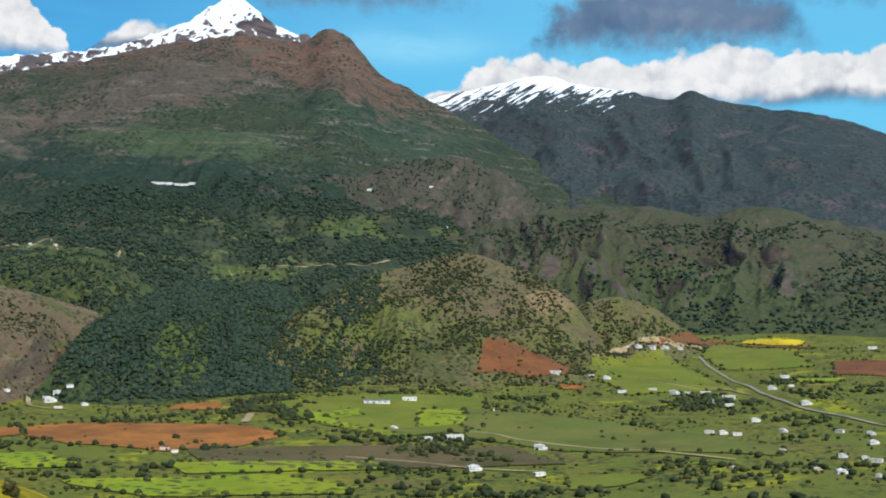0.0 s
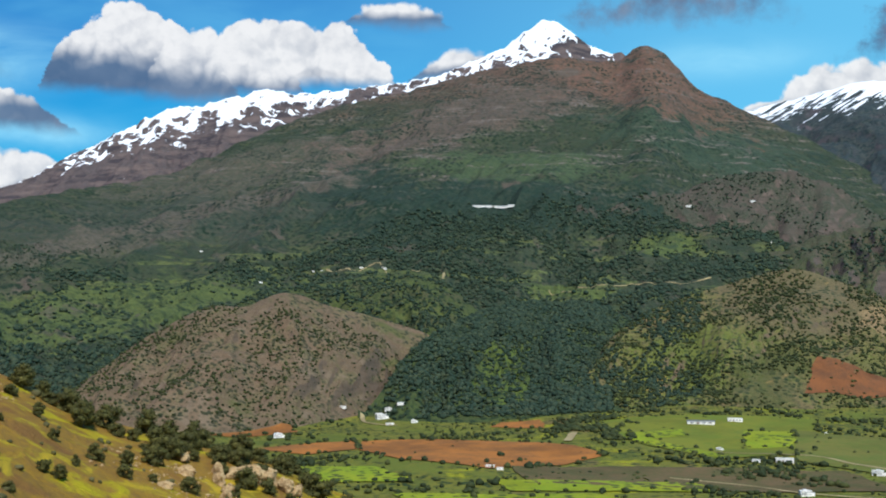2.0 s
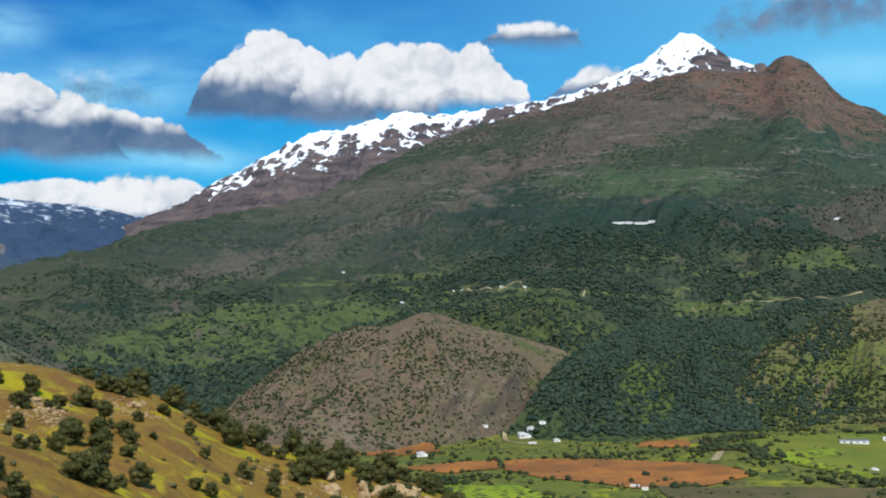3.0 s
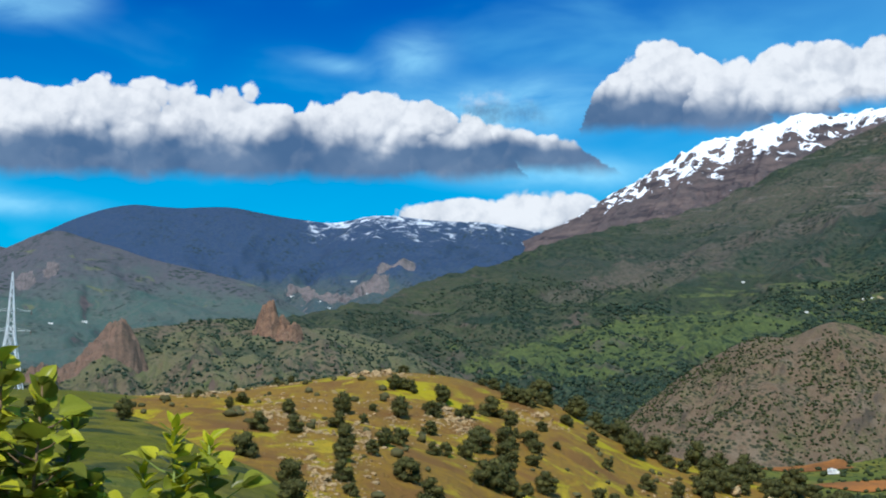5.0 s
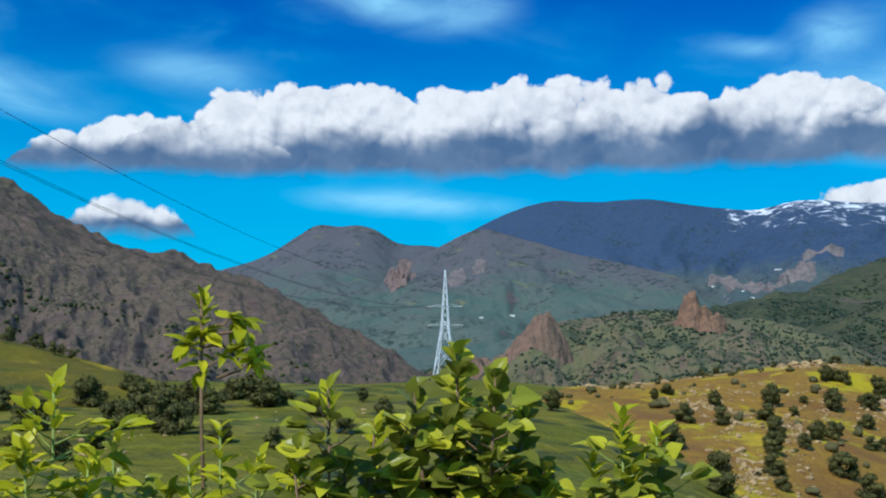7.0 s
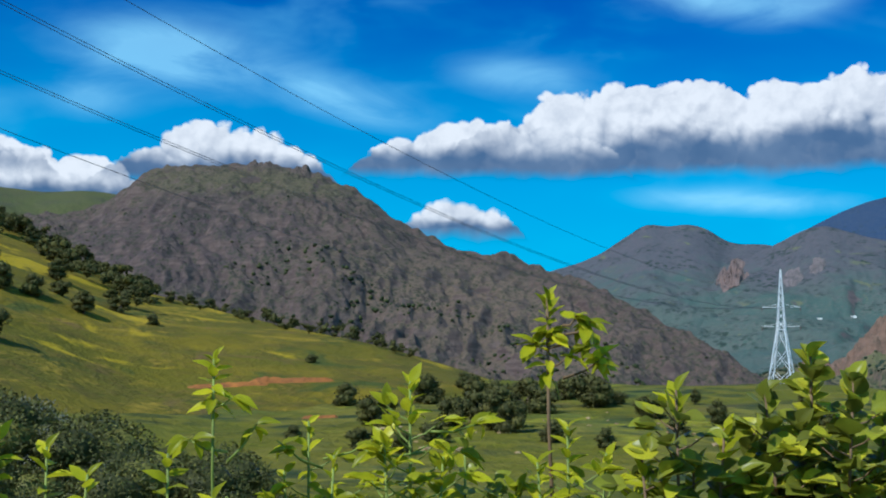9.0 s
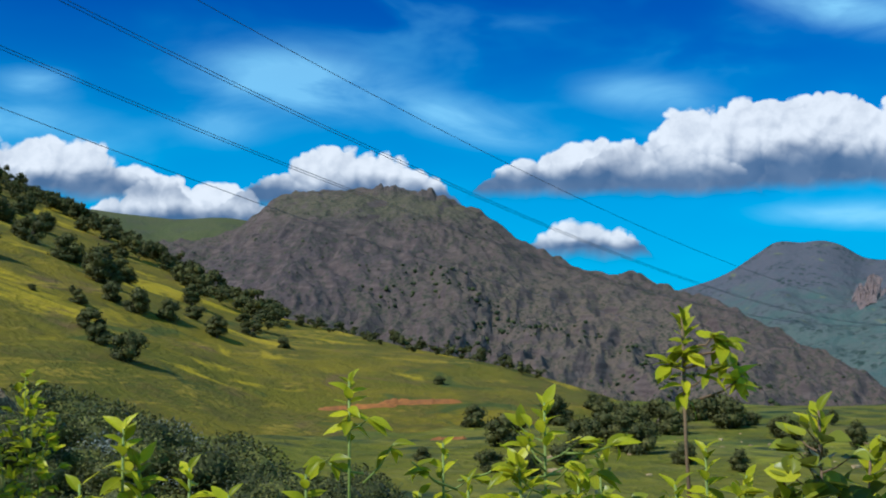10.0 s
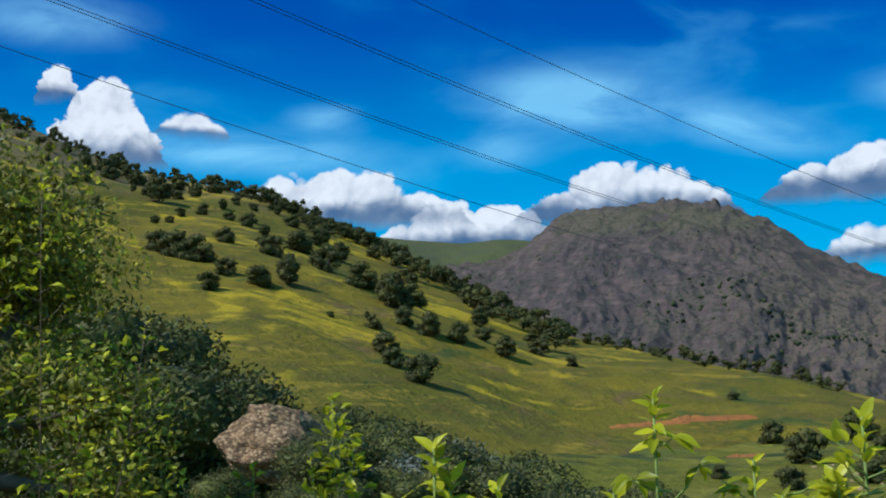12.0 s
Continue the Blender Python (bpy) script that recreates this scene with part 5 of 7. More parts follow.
def hedges(name, size, gap, mat, label, seed):
    """Low shrubs along the rims of the fields, with gaps."""
    rng = np.random.RandomState(seed)
    rows = []
    for corners in TILLED:
        if corners[0][1] > 1700:
            continue
        for (a0, d0), (a1, d1) in zip(corners, corners[1:] + corners[:1]):
            long = math.hypot(d1 - d0, (a1 - a0) * D2R * d0)
            for i in range(int(long / gap)):
                if rng.rand() < 0.62:
                    t = (i + rng.rand()) / max(1, int(long / gap))
                    rows.append((a0 + (a1 - a0) * t + rng.normal() * 0.08, d0 + (d1 - d0) * t + rng.normal() * 4, rng.uniform(*size)))
    r = np.array(rows)
    az, d, s = r[:, 0], r[:, 1], r[:, 2]
    co, f = BALLS[1]
    n, m = len(az), len(co)
    pts = co[None] * (1 + rng.uniform(-0.25, 0.25, (n, m, 1))) * np.stack([s * 1.2, s * 1.2, s * 0.9], -1)[:, None, :]
    pts = (pts + np.stack([d * np.sin(az * D2R), d * np.cos(az * D2R), land_z(az, d) + s * 0.3], -1)[:, None, :]).reshape(-1, 3)
    me = from_arrays(name, pts, (f[None] + (np.arange(n) * m)[:, None, None]).reshape(-1, 3))
    me.materials.append(mat)
    tagged(new(name, me), label, "shrubs", "", "stuff")


hedges("field_hedges", (1.6, 4.2), 9.0, SCRUB, "dark shrubs and small trees along field edges", 33)
cover("hill_shrubs", 43, 67, 1080, 1400, 7000, (1.4, 3.4), SCRUB, "dark evergreen shrubs over the round hill", "round_hill", 11, 70, -0.2, 1)
cover("hill_margin_trees", 44, 51.5, 1080, 1340, 1700, (1.8, 4.2), WOOD, "evergreen trees thinning out from the wood up the hill", "round_hill", 35, 60, 0.0, 1)
cover("heath_shrubs", 22, 43, 930, 1200, 3600, (1.0, 2.7), SCRUB, "small dark shrubs dotted on brown heath", "brown_hill", 12, 70, -0.2, 1)
cover("small_hill_shrubs", 57, 68, 1260, 1560, 900, (2.0, 3.8), SCRUB, "dark shrubs on the small olive hill", "small_hill", 13, 80, -0.25)
cover("mountain_woodland", 2, 62, 1100, 2450, 24000, (2.4, 6.0), WOOD, "evergreen oak scrub thick on the lower mountainside", "main_mountain", 14, 170, -0.2, 1, (0.0, 0.5), [MOUNTAIN_PATCHES[i] for i in (5, 9, 12, 14)])
cover("mountain_scrub", 2, 25, 1050, 2400, 7000, (1.8, 4.4), WOOD, "dark scrub scattered over the mountain's foot", "main_mountain", 34, 110, -0.15, 1, (0.0, 0.9), [MOUNTAIN_PATCHES[9]])
cover("mountain_thickets", 18, 60, 1300, 2500, 6000, (4.0, 8.0), WOOD, "dark merging thickets of evergreen oak on the mountainside", "main_mountain", 28, 95, 0.22, 1, (0.04, 0.52), [MOUNTAIN_PATCHES[i] for i in (5, 9, 12, 14)])
cover("dark_wood", 36, 47.5, 1030, 1500, 8500, (2.0, 4.8), WOOD, "dense dark evergreen wood on the lower slope", "wooded_slope", 24, 120, -0.75, 1, (0.0, 1.0), [(42.6, -15, 1.2, 24, 4), (37.2, -42, 1.5, 15, 0)])
cover("wood_margin", 37, 49.5, 1040, 1500, 2200, (2.0, 4.2), WOOD, "evergreen trees thinning out round the dark wood", "wooded_slope", 27, 60, -0.1, 1)
cover("spur_trees", 27, 44, 1270, 1690, 4600, (2.0, 5.0), WOOD, "dark trees and scrub over the farmed spur", "farmed_spur", 25, 70, -0.2, 1)
cover("shoulder_scrub", 44, 64, 2100, 2550, 2600, (2.2, 5.0), WOOD, "dark scrub on the brown shoulder", "rocky_shoulder", 26, 120, -0.05, 1)
cover("ridge_scrub", 50, 84, 1500, 2300, 5200, (2.6, 6.2), WOOD, "dark scrub in the gullies of the ridge", "dark_ridge", 15, 150, 0.0, 1, (0.0, 0.9))
cover("spur_scrub", -8, 18, 760, 1450, 6500, (1.5, 3.4), WOOD, "dark scrub scattered over the low spur", "low_spur", 16, 110, -0.15)
cover("valley_trees", 22, 82, 430, 1250, 5200, (1.5, 4.4), SCRUB, "dark trees in belts between valley fields", None, 17, 75, 0.3, 1)
cover("village_trees", 65.0, 67.7, 985, 1085, 170, (2.4, 5.0), SCRUB, "dark trees crowding round the village houses", None, 36, 40, -0.2, 1)
cover("farm_trees", 51.6, 56.8, 738, 800, 150, (2.2, 4.4), SCRUB, "belt of dark trees along the farm houses", None, 37, 40, -0.2, 1)
cover("stream_trees", 44.8, 48.4, 870, 1015, 260, (2.4, 5.0), SCRUB, "thick dark trees along a stream bed", None, 38, 40, -0.2, 1)
cover("valley_hedges", 22, 82, 430, 1600, 3400, (0.9, 2.6), SCRUB, "low hedges and shrubs on the valley floor", None, 18, 60, 0.05, 1)
cover("crag_shrubs", -30, -4, 520, 950, 700, (1.4, 3.4), SCRUB, "dark shrubs at the foot of the crags", "rocky_mountain", 19, 90, 0.12, 1, (0.0, 0.6))
cover("crag_dots", -40, -6, 560, 1100, 420, (0.9, 2.0), SCRUB, "sparse small shrubs over dark rock", "rocky_mountain", 20, 200, -0.4, 1, (0.1, 0.9))
cover("knoll_bushes", -4, 31, 115, 238, 160, (0.5, 1.2), DRY_SCRUB, "small olive-brown cushions among dry grass", "knoll", 21, 40, -0.2, 2)


# ---------------------------------------------------------------- oaks
def leaf_cards(rng, clumps, count, size, deep=0.72):
    """Small bent leaves round the outside of several clumps."""
    c = np.array(clumps)
    pick = rng.choice(len(c), count, p=c[:, 3] ** 2 / (c[:, 3] ** 2).sum())
    way = rng.normal(size=(count, 3))
    way /= np.linalg.norm(way, axis=1)[:, None]
    r = c[pick, 3] * rng.uniform(deep, 1.15 if deep > 0.5 else 1.03, count)
    pos = c[pick, :3] + way * r[:, None] * np.array([1, 1, 0.8])
    a = rng.normal(size=(count, 3)) + way * 0.5
    a /= np.linalg.norm(a, axis=1)[:, None]
    b = np.cross(a, way + rng.normal(size=(count, 3)) * 0.6)
    b /= np.linalg.norm(b, axis=1)[:, None] + 1e-9
    s = rng.uniform(0.6, 1.3, count)[:, None] * size
    mid = np.cross(a, b) * s * 0.18
    pts = np.stack([pos - a * s, pos - b * s * 0.55 + mid, pos + a * s, pos + b * s * 0.55 + mid], 1).reshape(-1, 3)
    faces = np.arange(count * 4).reshape(-1, 4)
    return pts, faces


def oak(name, seed, wide, tall, leaves, card, label, category="tree", leaf=OAK, group="oaks", stems=1, low=0.1, inner=True, clumpy=0):
    """A small broad oak, wide and tall in metres: bent trunk, limbs, and a ragged crown of many leaves over dark inner clumps."""
    rng = np.random.RandomState(seed)
    ob = thing(name, label, category, group)
    clumps = []
    n = clumpy or 9 + seed % 4
    for i in range(n):
        a = 2 * math.pi * i / n + rng.uniform(-0.4, 0.4)
        r = wide * (rng.uniform(0.12, 0.33) if not clumpy else 0.44 * rng.uniform(0.15, 1) ** 0.7)
        clumps.append((r * math.cos(a), r * math.sin(a), tall * rng.uniform(0.24 + low, 0.74), wide * rng.uniform(0.15, 0.24) * (0.66 if clumpy else 1)))
    clumps.append((0, 0, tall * 0.8, wide * 0.2))
    bm = bmesh.new()
    for k in range(stems):
        top = Vector((rng.uniform(-.08, .08) * wide, rng.uniform(-.08, .08) * wide, tall * 0.62))
        foot = Vector((rng.uniform(-.1, .1) * wide * (stems > 1), rng.uniform(-.1, .1) * wide * (stems > 1), -0.25))
        bend = (foot + top) / 2 + Vector((rng.uniform(-.06, .06) * wide, rng.uniform(-.06, .06) * wide, 0))
        tube(bm, [foot, bend, top], [wide * 0.05, wide * 0.036, wide * 0.015])
        for c in clumps[k::max(1, stems)][:6]:
            tube(bm, [bend, (bend + Vector(c[:3])) / 2 + Vector((0, 0, 0.05 * tall)), Vector(c[:3])], [wide * 0.024, wide * 0.016, wide * 0.006], 5)
    part("trunk", bm, BARK, ob, smooth=True)
    pts, faces = leaf_cards(rng, clumps, leaves, card, 0.72 if inner else 0.15)
    round_, tri = BALLS[2]
    blobs = [round_ * (1 + rng.uniform(-0.2, 0.2, (len(round_), 1))) * 1.45 * c[3] * np.array([1, 1, 0.8]) + np.array(c[:3]) for c in clumps]
    me = from_arrays("crown", pts, faces, False)
    crown = share("crown", me, leaf, ob)
    if not inner:
        return ob
    co = np.concatenate(blobs)
    fs = np.concatenate([tri + i * len(round_) for i in range(len(blobs))])
    share("inner_foliage", from_arrays("inner_foliage", co, fs), leaf, crown)
    return ob


OAK_LABEL = "small round-crowned evergreen oak on grassy slope"
OAKS = [oak("oak_tree", 31 + i, 1.0, (0.80, 0.90, 0.68, 0.84, 0.98)[i], 1300, 0.04, OAK_LABEL, low=-0.12) for i in range(5)]


def grove(rows, low=0.9):
    for i, (az, d, w) in enumerate(rows):
        w = max(w, low) * 1.12
        m = Matrix.Translation(spot(az, d, -0.05 * w)) @ Matrix.Rotation(random.uniform(0, 6.28), 4, "Z") @ Matrix.Diagonal((w * random.uniform(.92, 1.1), w * random.uniform(.92, 1.1), w * random.uniform(.85, 1.1), 1))
        copy_thing(random.choice(OAKS), m).matrix_basis = m


# on the knoll
grove([(12.9, 173, 3.3), (12.65, 209, 2.6), (13.05, 210, 2.8), (13.45, 209, 2.4), (14.65, 212, 1.6), (17.07, 205, 4.2), (15.92, 185, 2.5), (16.49, 171, 3.1), (18.21, 184, 1.6), (19.08, 179, 2.5), (20.09, 186, 1.7), (22.31, 191, 2.1), (23.3, 182, 1.6),
       (10.3, 167, 2.9), (10.09, 151, 2.8), (10.42, 136, 2.4), (10.29, 127, 2.2), (10.29, 120, 2.2), (10.72, 115, 1.6), (11.64, 133, 1.8), (12.21, 143, 2.3), (12.81, 147, 2.4), (13.18, 127, 3.2), (14.29, 168, 2.3), (14.43, 148, 1.7)])
grove([(15.0, 152, 2.1), (17.81, 169, 3.9), (17.27, 143, 3.9), (18.08, 143, 2.6), (8.14, 141, 2.3), (7.8, 164, 2.1), (7.88, 114, 2.9), (5.94, 123, 2.8), (5.72, 176, 2.3), (6.45, 140, 2.6), (5.15, 170, 1.6), (0.54, 143, 2.5), (3.78, 220, 1.4),
       (14.33, 124, 2.8), (8.01, 102, 2.6), (15.53, 184, 1.3), (11.65, 173, 1.4), (11.26, 164, 1.5)])
grove([(17.99, 190, 3.2), (17.77, 176, 3.5), (18.95, 170, 2.5), (19.42, 202, 2.0), (24.12, 190, 2.6), (21.69, 206, 2.6), (16.75, 141, 3.2), (17.86, 146, 2.4), (18.76, 154, 1.8), (25.38, 187, 2.6),
       (23.61, 216, 4.5), (26.38, 232, 5.3), (26.64, 203, 3.7), (27.65, 217, 3.5), (28.42, 235, 4.9), (29.44, 223, 4.1), (30.47, 223, 4.1)])
# on the meadow slope
grove([(-51.06, 198, 6.0), (-51.9, 203, 5.5), (-50.2, 196, 5.5), (-52.0, 304, 6.7), (-49.06, 307, 2.8), (-51.25, 324, 1.6), (-50.97, 290, 2.4), (-48.9, 223, 4.1), (-48.88, 188, 3.4), (-49.63, 174, 3.2), (-47.33, 183, 4.6), (-46.03, 188, 5.2),
       (-44.22, 220, 5.0), (-42.64, 208, 5.7), (-41.33, 197, 6.2), (-40.7, 199, 4.4), (-44.07, 172, 1.2), (-42.38, 178, 1.1), (-40.67, 183, 3.4), (-39.5, 180, 4.1), (-38.19, 181, 3.7), (-37.13, 223, 4.6), (-35.97, 182, 3.8), (-34.4, 204, 3.7)])
grove([(-32.91, 188, 2.4), (-41.59, 155, 3.6), (-39.9, 143, 4.3), (-41.07, 148, 3.1), (-37.01, 192, 3.2), (-25.78, 171, 1.6), (-55.27, 309, 6.4), (-46.83, 217, 5.5), (-45.53, 243, 6.1), (-43.69, 265, 4.9), (-40.28, 216, 4.9), (-42.11, 172, 2.4),
       (-54.28, 344, 4.7), (-53.03, 344, 4.7), (-55.75, 299, 3.6), (-51.47, 281, 2.1), (-44.74, 225, 3.1)])
# in the meadow below
grove([(-24.17, 144, 3.6), (-22.73, 118, 3.6), (-20.4, 148, 4.6), (-17.29, 138, 4.0), (-18.06, 122, 4.2), (-16.51, 111, 3.6), (-15.75, 141, 4.4), (-13.7, 157, 3.4), (-12.56, 144, 3.8), (-10.14, 132, 3.2), (-18.72, 162, 2.6),
       (-17.03, 115, 5.0), (-12.93, 145, 5.0), (-14.05, 154, 3.2), (-10.48, 134, 2.6), (-15.13, 135, 3.8), (-19.15, 118, 3.8), (-18.25, 152, 3.2), (-16.11, 158, 2.6), (-11.69, 147, 2.0)])
grove([(-23.4, 100, 2.4), (-21.5, 96, 2.2), (-19.9, 104, 2.6), (-14.6, 104, 2.4), (-12.2, 100, 2.0), (-9.0, 112, 2.2), (-7.2, 126, 2.6), (-5.4, 118, 2.0), (-2.6, 132, 2.2), (-26.5, 108, 1.8), (-8.2, 150, 1.8), (-3.5, 160, 1.6)])


def strewn(az0, az1, near, far, count, wide, seed, joined=""):
    rng = random.Random(seed)
    rows = []
    for i in range(count):
        az = az0 + (az1 - az0) * (i + rng.random()) / count
        rows.append((az, rng.uniform(near(az), far(az)), rng.uniform(*wide)))
    if joined:
        belt(joined, rows, seed)
    else:
        grove(rows)


def belt(label, rows, seed):
    """Many small trees grown into one another, as one."""
    rng = np.random.RandomState(seed)
    round_, tri = BALLS[1]
    co, faces, n = [], [], 0
    for az, d, w in rows:
        p = np.array(spot(az, d, -0.05 * w))
        clumps = [(w * rng.uniform(-.34, .34), w * rng.uniform(-.34, .34), w * rng.uniform(0.2, 0.72), w * rng.uniform(0.14, 0.24)) for _ in range(8)]
        pts, quads = leaf_cards(rng, clumps, 260, w * 0.062, 0.6)
        co.append(pts + p)
        faces.append(np.concatenate([quads[:, [0, 1, 2]], quads[:, [0, 2, 3]]]) + n)
        n += len(pts)
        for c in clumps:
            co.append(round_ * (1 + rng.uniform(-0.25, 0.25, (len(round_), 1))) * 1.5 * c[3] * np.array([1, 1, 0.8]) + np.array(c[:3]) + p)
            faces.append(tri + n)
            n += len(round_)
    me = from_arrays("tree_belt", np.concatenate(co), np.concatenate(faces), False)
    me.materials.append(OAK)
    tagged(new("tree_belt", me), label, "trees", "", "stuff")


def slope_crest(az):
    return float(glide(np.array([az]), RIDGES["grassy_hillside"].crest, 2)[0])


def knoll_crest(az):
    return float(glide(np.array([az]), RIDGES["knoll"].crest, 2)[0])


# along the skyline of the meadow slope, and along the rim of the knoll
strewn(-59, -33, lambda a: slope_crest(a) - 46, lambda a: slope_crest(a) + 3, 130, (2.4, 6.2), 5, "belt of dark evergreen oaks along the skyline")
strewn(-47, -33, lambda a: slope_crest(a) - 24, lambda a: slope_crest(a) + 6, 80, (2.4, 5.6), 6, "dark evergreen oaks on the crest of the slope")
strewn(-33, -21, lambda a: slope_crest(a) - 12, lambda a: slope_crest(a) + 4, 30, (1.4, 3.6), 13, "low dark oaks thinning out along the crest")
strewn(-60, -40, lambda a: slope_crest(a) - 90, lambda a: slope_crest(a) - 20, 22, (2.0, 4.5), 7)
strewn(3, 20, lambda a: knoll_crest(a) - 5, lambda a: knoll_crest(a) + 2, 12, (1.0, 2.2), 8)
strewn(17, 34, lambda a: knoll_crest(a) - 16, lambda a: knoll_crest(a) + 16, 34, (2.6, 5.2), 9)
strewn(26.5, 36.5, lambda a: 188, lambda a: 236, 22, (2.4, 5.0), 11)
strewn(-57, -47, lambda a: 270, lambda a: slope_crest(a) - 10, 26, (1.8, 4.4), 12)
strewn(14, 30, lambda a: 150, lambda a: 220, 22, (1.4, 3.8), 10)
for base in OAKS:
    for o in (*base.children_recursive, base):
        bpy.data.objects.remove(o)


# ---------------------------------------------------------------- rocks
def rock_material(name, a, b, c, size, pebbles=0.0):
    mat, k, bsdf = material(name)
    at = k.add("ShaderNodeTexCoord").outputs["Object"]
    n1, n2 = k.noise(at, 1.3 / size, 6.0, 0.65), k.noise(k.scaled(at, 1, 1, 2.5), 6.0 / size, 6.0, 0.7)
    col = k.mix(k.step(n1, 0.38, 0.62), a, b)
    col = k.mix(k.step(n2, 0.48, 0.68), col, c)
    relief = k.math("ADD", n1, n2)
    if pebbles:
        far, tint = k.cells(at, pebbles)
        tone = k.add("ShaderNodeSeparateXYZ")
        k.plug(tone.inputs[0], tint)
        col = k.mix(k.math("MULTIPLY", k.step(far, 0.62, 0.40), k.step(tone.outputs[0], 0.45, 0.75)), col, c)
        col = k.mix(k.step(far, 0.50, 0.75, 0.0, 0.7), col, b)
        relief = k.math("SUBTRACT", relief, k.math("MULTIPLY", far, 0.9))
    k.plug(bsdf.inputs["Base Color"], col)
    bumped(k, bsdf, relief, size * 0.12, 0.9)
    return mat


LIMESTONE = rock_material("pale_limestone", (0.40, 0.27, 0.13), (0.25, 0.165, 0.08), (0.54, 0.41, 0.22), 0.9)
CONGLOMERATE = rock_material("brown_conglomerate", (0.25, 0.145, 0.07), (0.085, 0.048, 0.026), (0.36, 0.235, 0.12), 0.16, 30.0)
RED_ROCK = rock_material("reddish_crag", (0.22, 0.125, 0.075), (0.13, 0.08, 0.055), (0.29, 0.18, 0.115), 12)
BROWN_ROCK = rock_material("tilted_brown_strata", (0.19, 0.118, 0.082), (0.12, 0.085, 0.06), (0.23, 0.15, 0.11), 9)
PALE_ROCK = rock_material("pale_pinkish_rock", (0.18, 0.15, 0.145), (0.11, 0.10, 0.10), (0.25, 0.21, 0.19), 30)
DARK_ROCK = rock_material("dark_purple_rock", (0.105, 0.078, 0.062), (0.072, 0.056, 0.048), (0.14, 0.106, 0.084), 6)
PINK_ROCK = rock_material("pinkish_cliff", (0.20, 0.14, 0.12), (0.13, 0.10, 0.09), (0.27, 0.20, 0.17), 30)


def rock_mesh(name, seed, sub, rough=0.28, freq=1.6, blocky=0.5, flat=0.0):
    """A stone one metre across, faceted by planes and roughened."""
    rng = np.random.RandomState(seed)
    bm = bmesh.new()
    bmesh.ops.create_icosphere(bm, subdivisions=sub, radius=0.5)
    cuts = [(Vector(rng.normal(size=3)).normalized(), rng.uniform(0.26, 0.42)) for _ in range(9)]
    for v in bm.verts:
        for way, far in cuts:
            over = v.co.dot(way) - far
            if over > 0:
                v.co -= way * over * blocky * 1.7
        p = v.co * freq + Vector((seed * 3.1, 0, 0))
        v.co *= 1 + rough * (noise.fractal(p, 0.9, 2.1, 5) * 0.8)
        v.co += noise.noise_vector(v.co * 6 + Vector((seed, 0, 0))) * rough * 0.10
    me = bpy.data.meshes.new(name)
    bm.to_mesh(me)
    bm.free()
    return me


BOULDERS = [rock_mesh("limestone_boulder", 51 + i, 4, 0.5, 2.6, 0.75) for i in range(4)]
for me in BOULDERS:
    me.materials.append(LIMESTONE)


def boulder(az, d, w, h, label="pale weathered limestone boulder among dry grass", i=0):
    ob = new("limestone_boulder", BOULDERS[i % 4])
    ob.matrix_basis = Matrix.Translation(spot(az, d, h * 0.2)) @ Matrix.Rotation(i * 1.7, 4, "Z") @ Matrix.Diagonal((w, w * 0.8, h * 1.3, 1))
    tagged(ob, label, "rock", "knoll boulders")


for i, (az, d, w, h) in enumerate([(30.4, 214, 5.0, 3.2), (31.1, 215, 5.6, 3.8), (31.8, 216, 4.8, 3.4), (32.4, 216, 3.8, 3.0), (33.0, 217, 3.0, 2.6), (28.15, 204, 3.2, 2.4), (29.6, 206, 2.8, 2.8), (29.4, 212, 2.2, 2.6), (27.9, 214, 3.4, 1.8), (27.2, 190, 2.8, 1.4), (30.0, 200, 2.6, 2.0), (29.8, 196, 2.0, 1.8),
                                   (12.3, 233, 2.4, 1.5), (11.8, 233, 2.0, 1.2), (11.3, 233, 2.2, 1.2), (10.7, 234, 1.8, 0.9), (19.2, 216, 2.2, 1.4), (19.6, 219, 1.6, 1.0), (15.0, 186, 2.2, 1.0), (15.5, 181, 1.8, 0.9), (4.4, 222, 3.0, 0.8), (5.6, 228, 3.4, 0.9), (2.2, 222, 2.6, 1.0),
                                   (8.9, 126, 1.4, 0.6), (9.4, 118, 1.5, 0.6), (11.4, 150, 1.4, 0.6)]):
    boulder(az, d, w, h, i=i)


def stones(name, spots, count, size, mat, label, seed):
    """Loose flat stones lying in patches, as one."""
    rng = np.random.RandomState(seed)
    pick = rng.randint(0, len(spots), count)
    s = np.array(spots)[pick]
    az = s[:, 0] + rng.normal(size=count) * s[:, 2] * 0.5
    d = s[:, 1] + rng.normal(size=count) * s[:, 3] * 0.5
    co, f = BALLS[1]
    m = len(co)
    w = rng.uniform(size[0], size[1], count) * rng.choice([0.5, 0.8, 1, 1.6], count)
    spin = rng.uniform(0, 6.28, count)
    pts = co[None] * (1 + rng.uniform(-0.3, 0.3, (count, m, 1))) * np.stack([w * 1.3, w * 0.8, w * 0.6], -1)[:, None, :]
    x, y = pts[..., 0] * np.cos(spin)[:, None] - pts[..., 1] * np.sin(spin)[:, None], pts[..., 0] * np.sin(spin)[:, None] + pts[..., 1] * np.cos(spin)[:, None]
    base = np.stack([d * np.sin(az * D2R), d * np.cos(az * D2R), land_z(az, d) + 0.08 * w], -1)
    pts = (np.stack([x, y, pts[..., 2]], -1) + base[:, None, :]).reshape(-1, 3)
    me = from_arrays(name, pts, (f[None] + (np.arange(count) * m)[:, None, None]).reshape(-1, 3), False)
    me.materials.append(mat)
    tagged(new(name, me), label, "stones", "", "stuff")


